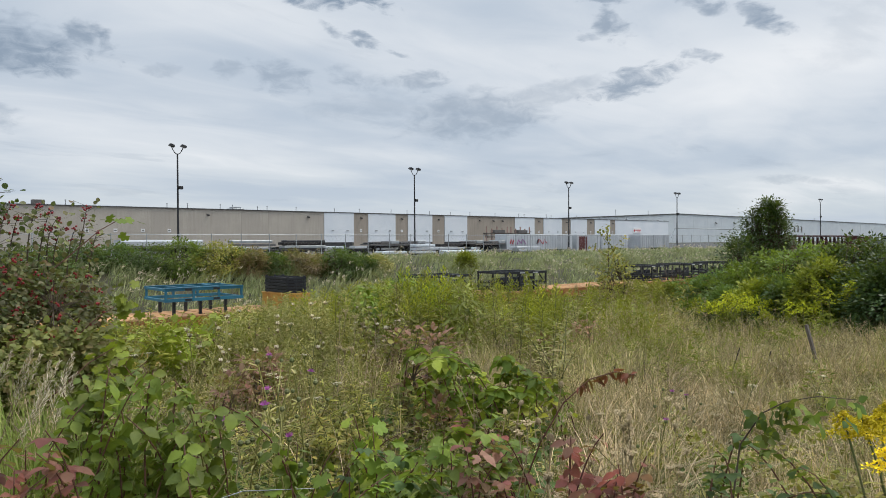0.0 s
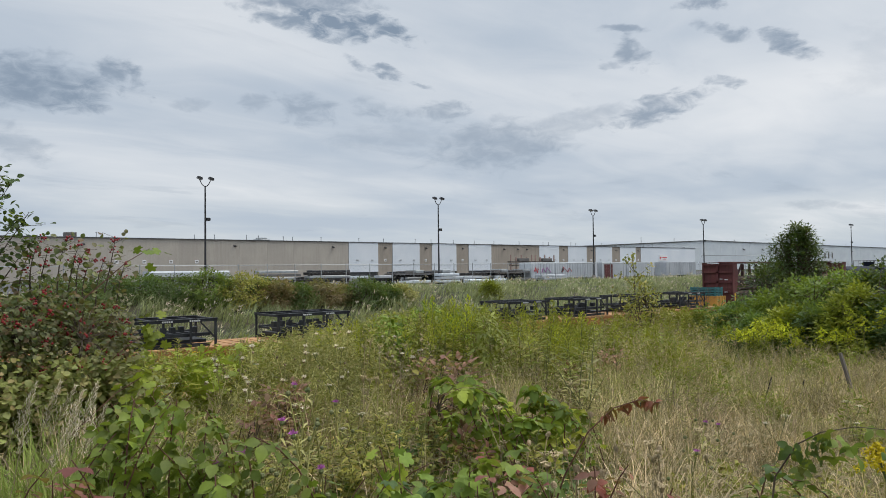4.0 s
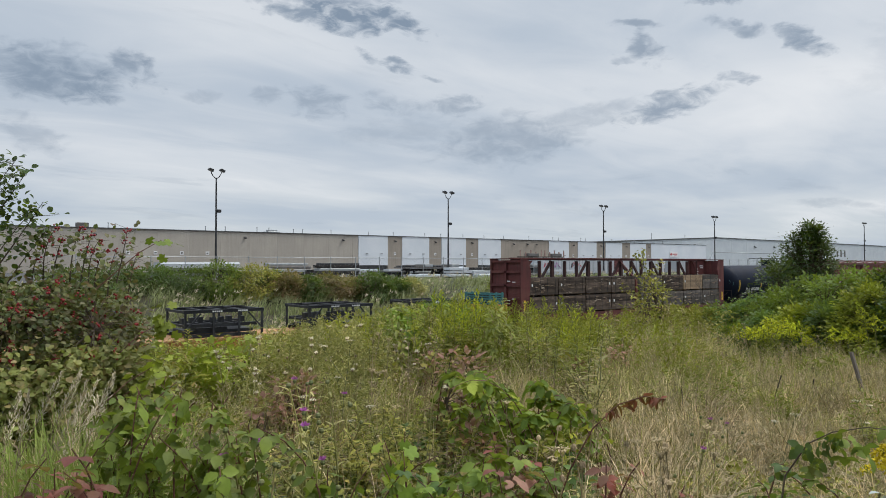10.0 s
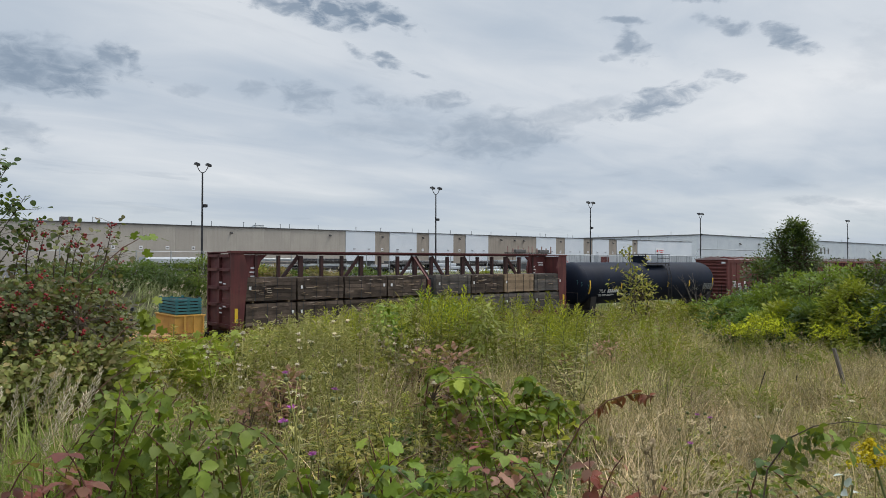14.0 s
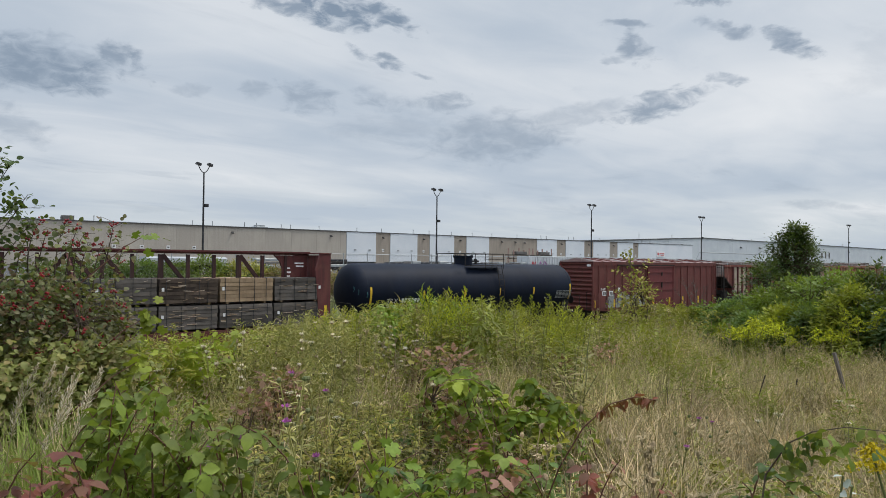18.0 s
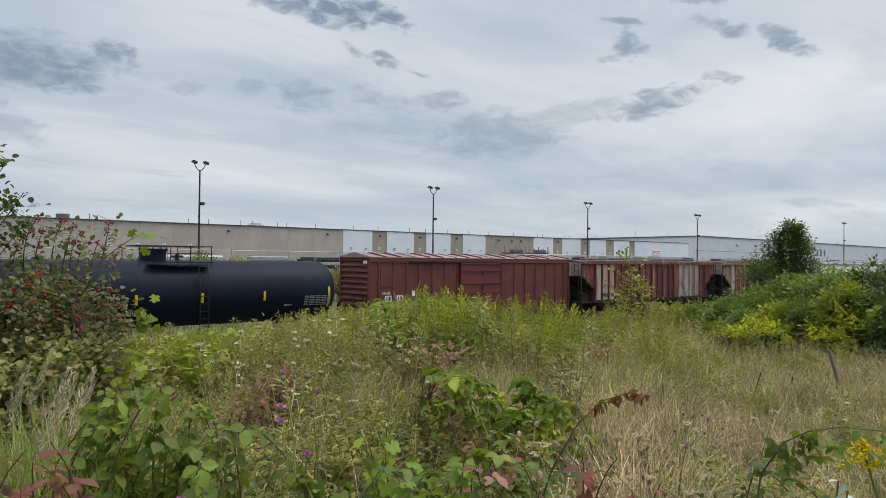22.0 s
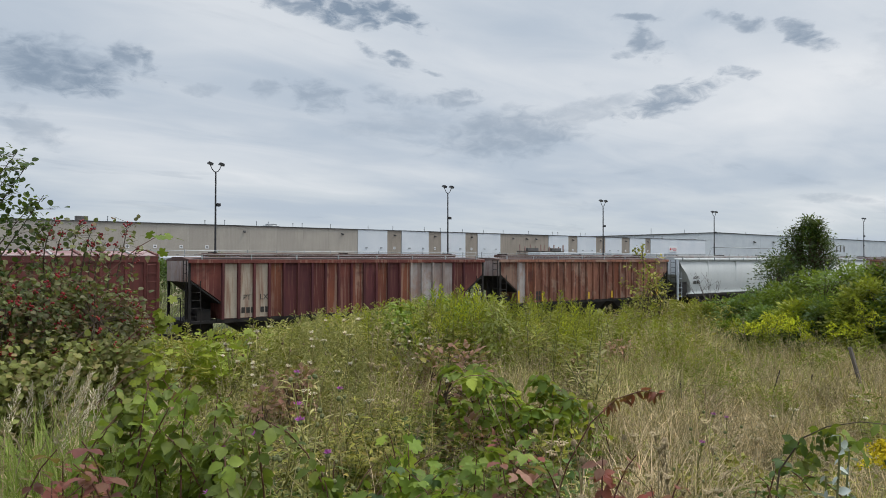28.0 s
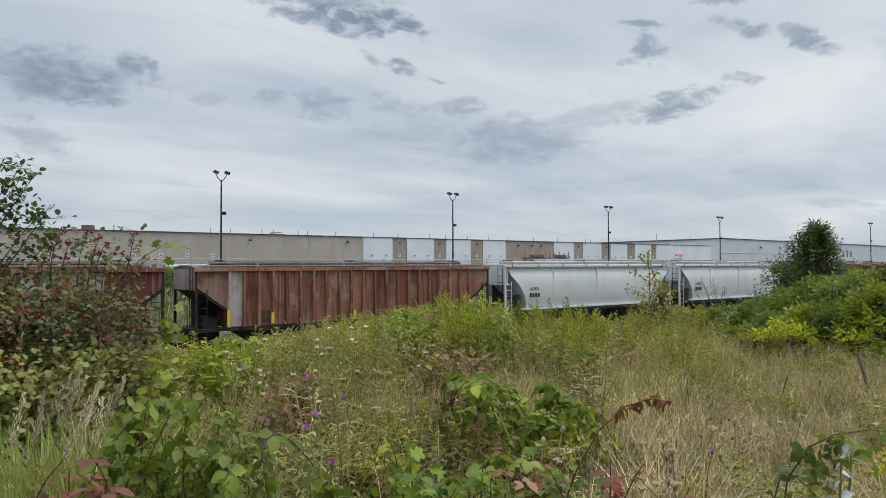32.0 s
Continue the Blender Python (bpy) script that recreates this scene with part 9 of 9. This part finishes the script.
        for k in range(130):
            q = 0.84 + 0.16 * k / 130
            p, way = along(pts, q)
            a = k * 2.4
            r = 0.02 * math.sin(math.pi * min(1, 0.15 + (q - 0.84) / 0.19)) * rnd.random() ** 0.7
            ps.append(p + Vector((math.cos(a) * r, math.sin(a) * r, 0)))
            ah.append(way * 1.2 + Vector((math.cos(a) * 0.5, math.sin(a) * 0.5, 0)))
        part("plume", scatter("plume", LEAF_NARROW, np.array(ps), np.array(ah), np.random.default_rng(i).normal(0, 1, (130, 3)), np.random.default_rng(i + 50).uniform(0.008, 0.02, 130)), M_plume, t)
        SWAYS.append((t, Matrix.Translation(b), 1.2, 1.4, i * 0.9))
    # rust-red docks in the meadow
    for i, (az, d, top, r) in enumerate(((25.8, 5.6, 3.4, 0.2), (26.9, 5.8, 3.36, 0.18), (39.3, 5.3, 3.56, 0.2), (40.3, 5.5, 3.5, 0.22), (37.6, 7.2, 3.3, 0.2), (23.8, 5.2, 3.3, 0.25), (41.0, 4.6, 3.2, 0.2), (16.8, 4.4, 3.5, 0.22), (52.5, 9.5, 3.2, 0.25), (49.0, 8.0, 3.15, 0.25))):
        b = place(az, d)
        shrub("red_dock", "clump of weeds turned rusty red", b, top + 0.14 - b.z, r * 0.85, LEAF_SMALL, 0.06, M_leaf_rustred, 16, 14, 700 + i, "weed", "red docks", low=0.2, loose=0.05, limbs=4)


def make_hawthorn():
    """The berried bush at the path's edge: a rounded leafy mass with shoots above it."""
    rnd = random.Random(17)
    b = place(7.5, 4.9)
    t = thing("hawthorn", "hawthorn bush hung with clusters of red berries", "shrub", at=b)
    right = Vector((math.cos(radians(7.5)), -math.sin(radians(7.5)), 0))
    away = Vector((-right.y, right.x, 0))
    leaf = outline_leaf([(0, 0.03), (0.16, 0.3), (0.4, 0.43), (0.7, 0.36), (0.9, 0.17), (1.0, 0.0)], 0.22, 0.2)

    def crest(u):
        """Height of the leafy mass along its length."""
        return 4.3 - 0.1 * max(0, u - 0.2) - 1.5 * max(0, u - 0.42) ** 1.5 * 2.0 - b.z

    limbs = []
    for i in range(13):
        u = -0.8 + 1.4 * i / 12
        tip = right * u + away * rnd.uniform(-0.3, 0.3) + Vector((0, 0, crest(u) - 0.1))
        root = Vector((rnd.gauss(0, 0.12), rnd.gauss(0, 0.1), -0.05)) + right * u * 0.5
        bow = root.lerp(tip, 0.45) + right * u * 0.15 + away * 0.1
        pts = [root * (1 - q) ** 2 + bow * 2 * q * (1 - q) + tip * q * q for q in [k / 10 for k in range(11)]]
        part("limb", Geo().tube(pts, [0.013 * (1 - 0.8 * k / 10) for k in range(11)], 6), M_bark, t)
        limbs.append(pts)
    g = Geo()
    top, low, dusk = ([], [], [], []), ([], [], [], []), ([], [], [], [])
    fruit = []

    def sprig(c, out, n, loose, big, bag):
        for j in range(n):
            o = Vector((rnd.gauss(0, loose), rnd.gauss(0, loose), rnd.gauss(0, loose)))
            bag[0].append(c + o)
            bag[1].append(o.normalized() + out * 0.5 + Vector((0, 0, -0.15)))
            bag[2].append(out * 0.8 + Vector((rnd.gauss(0, 0.45), rnd.gauss(0, 0.45), 0.75)))
            bag[3].append(big * rnd.uniform(0.7, 1.25))

    for i in range(1750):
        u = rnd.uniform(-0.95, 0.74)
        h = crest(u)
        if h < 0.4:
            continue
        a = rnd.uniform(0, 6.283)
        h *= 1 + 0.16 * noise.noise(Vector((u * 4.0, 3.0, 1.0)))
        z = h * (0.22 + 0.78 * rnd.random() ** 0.8)
        round_ = math.sqrt(max(0.05, 1 - (z / h) ** 4))
        depth = 0.5 * round_ * min(1.0, 0.35 + 2.2 * (0.72 - u)) * (1 - 0.3 * rnd.random() ** 2) * (1 + 0.5 * noise.noise(Vector((u * 4.5, z * 4.5, 2.0))))
        c = right * (u + 0.06 * math.cos(a)) + away * depth * math.sin(a) + Vector((0, 0, z))
        out = (away * math.sin(a) * 0.9 + Vector((0, 0, 0.5 * z / h)) + right * max(0, u)).normalized()
        near = min((p for l in limbs for p in l[3:10:2]), key=lambda q: (q - c).length_squared)
        if i % 2 == 0:
            g.tube([near, near.lerp(c, 0.6) + Vector((0, 0, 0.03)), c], [0.0035, 0.0025, 0.0012], 4)
        sprig(c, out, 13, 0.046, 0.032, low if c.z + b.z < 3.86 else top)
        if rnd.random() < 0.42 and c.z + b.z > 3.84 and math.sin(a) < 0.15:
            fruit.append(c - away * 0.07 + Vector((0, 0, 0.02)))
    for i in range(620):
        u = rnd.uniform(-0.95, 0.62)
        z = rnd.uniform(0.3, 1.25)
        c = right * u - away * (0.5 - 0.25 * max(0, u)) * rnd.uniform(0.85, 1.2) + Vector((0, 0, z))
        sprig(c, (-away + Vector((0, 0, 0.4))).normalized(), 12, 0.05, 0.038, low)
    # shoots that stand above the mass: along it, height of the tip, and whether they bear fruit
    for u, zt, bears in ((0.17, 4.62, 1), (0.2, 4.55, 1), (0.31, 4.63, 1), (0.36, 4.58, 1), (0.42, 4.56, 1), (0.45, 4.5, 1), (0.57, 4.63, 1), (0.52, 4.5, 1), (0.63, 4.47, 1), (0.1, 4.52, 1),
                         (-0.04, 5.02, 0), (0.02, 4.96, 0), (-0.08, 4.9, 0), (0.1, 4.77, 0), (0.04, 4.72, 0), (0.13, 4.62, 0), (-0.1, 4.75, 0), (-0.14, 5.05, 0)):
        root = right * (u - (0.06 if bears else 0.3)) + Vector((0, 0, zt - b.z - (0.35 if bears else 0.5)))
        tip = right * u + away * rnd.uniform(-0.15, 0.1) + Vector((0, 0, zt - b.z))
        bow = root.lerp(tip, 0.5) + Vector((rnd.gauss(0, 0.03), 0, 0.06))
        pts = [root * (1 - q) ** 2 + bow * 2 * q * (1 - q) + tip * q * q for q in [k / 10 for k in range(11)]]
        part("shoot", Geo().tube(pts, [0.005 * (1 - 0.7 * k / 10) for k in range(11)], 5), M_bark, t)
        for k in range(12 if bears else 26):
            p, way = along(pts, rnd.uniform(0.25, 1.0))
            e = p + Vector((rnd.gauss(0, 0.05), rnd.gauss(0, 0.05), rnd.uniform(-0.01, 0.04)))
            g.tube([p, e], [0.0016, 0.001], 3)
            sprig(e, Vector((0, -0.3, 0.5)), 2 if bears else 3, 0.014, 0.034, top if bears else dusk)
        if bears:
            fruit += [along(pts, q)[0] for q in (1.0, 0.72)]
    tagged(part("twig", g, M_bark, t), kind="stuff")
    for bag, mat in ((top, M_leaf_haw), (low, M_leaf_haw_low), (dusk, M_leaf_dark)):
        tagged(part("foliage", scatter("foliage", leaf, *[np.array([tuple(v) for v in q]) for q in bag[:3]], np.array(bag[3])), mat, t), kind="stuff")
    c = Geo()
    for e in fruit[-520:]:
        for j in range(rnd.randint(4, 7)):
            ball(c, (e.x + rnd.gauss(0, 0.014), e.y + rnd.gauss(0, 0.014), e.z + rnd.gauss(-0.01, 0.012)), rnd.uniform(0.0055, 0.008), 6)
    tagged(part("berry_cluster", c, M_berry, t, "clusters of small red berries"), kind="stuff")
    # a sprig of grape that has climbed it, and one at its foot
    for az, d, z, n, mat in ((16.5, 4.7, 4.55, 6, M_leaf_vine), (16.6, 4.5, 4.06, 14, M_leaf_lime), (15.9, 4.3, 3.82, 10, M_leaf_lime), (14.9, 4.4, 3.7, 9, M_leaf_lime)):
        lm = leaf_mesh(LEAF_LOBED, 0.085, mat)
        o = place(az, d, z) - b
        stalk = part("vine_sprig", Geo().tube([o + Vector((-0.35, 0.1, -0.3)), o + Vector((-0.12, 0.05, -0.08)), o], [0.004, 0.003, 0.002], 5), M_cane, t, "sprig of climbing grape")
        for k in range(n):
            m = Matrix.Translation(o + Vector((rnd.gauss(0, 0.035), rnd.gauss(0, 0.035), rnd.gauss(0, 0.035)))) @ Euler((rnd.gauss(0, 0.4) + 0.5, rnd.gauss(0.5, 0.3), k * 2.4)).to_matrix().to_4x4()
            part("leaf", lm, mat, stalk, at=m)
    SWAYS.append((t, Matrix.Translation(b), 0.15, 1.2, 0.4))


def make_old_fence():
    b = place(69.4, 9.0)
    f = thing("fence_post", "old grey leaning wooden fence post", "fence post", at=b)
    part("post", Geo().prism([(-0.019, -0.016), (0.016, -0.019), (0.021, 0.012), (0.0, 0.021), (-0.021, 0.012)], "z", -0.2, 0.74), M_old_wood, f,
         at=Matrix.Rotation(radians(-14), 4, Vector((math.sin(radians(68.7)), math.cos(radians(68.7)), 0))))
    stake = Geo().prism([(-0.014, -0.004), (0.014, -0.004), (0.014, 0.004), (0.003, 0.004), (0.003, 0.016), (-0.003, 0.016), (-0.003, 0.004), (-0.014, 0.004)], "z", -0.2, 1.0).mesh("stake")
    tops = []
    for az, d, top, tilt in ((53.4, 7.4, 3.14, -17), (57.2, 7.7, 3.14, 4), (62.6, 8.2, 3.26, -16), (65.2, 8.5, 3.2, -12)):
        o = place(az, d)
        st = thing("fence_stake", "thin rusty steel fence stake leaning in the grass", "fence post", "fence stakes", at=o)
        m = Matrix.Rotation(radians(-tilt), 4, Vector((math.sin(radians(az)), math.cos(radians(az)), 0)))
        part("post", stake, M_dark, st, at=m @ Matrix.Diagonal((0.5, 0.5, top - o.z, 1)))
        tops.append(o + m @ Vector((0, 0, (top - o.z) * 0.93)))
    tops.append(b + Vector((0.0, 0.0, 0.5)))
    line_ = thing("fence_wire", "slack rusty wire between old fence stakes", "wire", at=tops[0])
    for p, q in zip(tops[:-1], tops[1:]):
        part("strand", Geo().tube([p - tops[0], p.lerp(q, 0.5) - tops[0] - Vector((0, 0, 0.07)), q - tops[0]], 0.0014, 4), M_dark, line_)
    b2 = place(6.5, 2.2)
    w = thing("fence_wire", "sagging strand of rusty fence wire", "wire", at=b2)
    pts = [place(a, r, z) - b2 for a, r, z in ((6.5, 2.2, b2.z), (7.5, 2.2, 3.44), (13, 2.25, 3.5), (19, 2.3, 3.56), (25, 2.4, 3.58), (31, 2.6, 3.5), (33, 2.6, place(33, 2.6).z))]
    part("strand", Geo().tube(pts, 0.0017, 4), M_galv, w)


make_brambles()
make_silver()
make_flowers()
make_hawthorn()
make_old_fence()


# ---- movement ----


def motions():
    times = [0, 2, 4, 6, 8, 10, 12, 14, 16, 18, 20, 22, 24, 26, 28, 30, 32]
    for ob, s, y, z in MOVERS:
        walk(ob, [(t, pose(s - travelled(t), TRACK_Y + y, z)) for t in times])
    spin = [k * 0.125 for k in range(257)]
    for w, dx_ in WHEELSETS:
        walk(w, [(t, Matrix.Translation((dx_, 0, WHEEL_R)) @ Matrix.Rotation(-travelled(t) / WHEEL_R, 4, "Y")) for t in spin])
    for ob, m, lean, speed, phase in SWAYS:
        rows = []
        for k in range(33):
            a = lean * (math.sin(k * speed + phase) + 0.5 * math.sin(k * speed * 2.3 + phase * 1.7))
            b = lean * 0.6 * math.sin(k * speed * 1.4 + phase * 2.1)
            rows.append((k, m @ pose(0, 0, 0, b, a, 0)))
        walk(ob, rows)
    for ob, rows in LIFTS:
        walk(ob, rows)


motions()
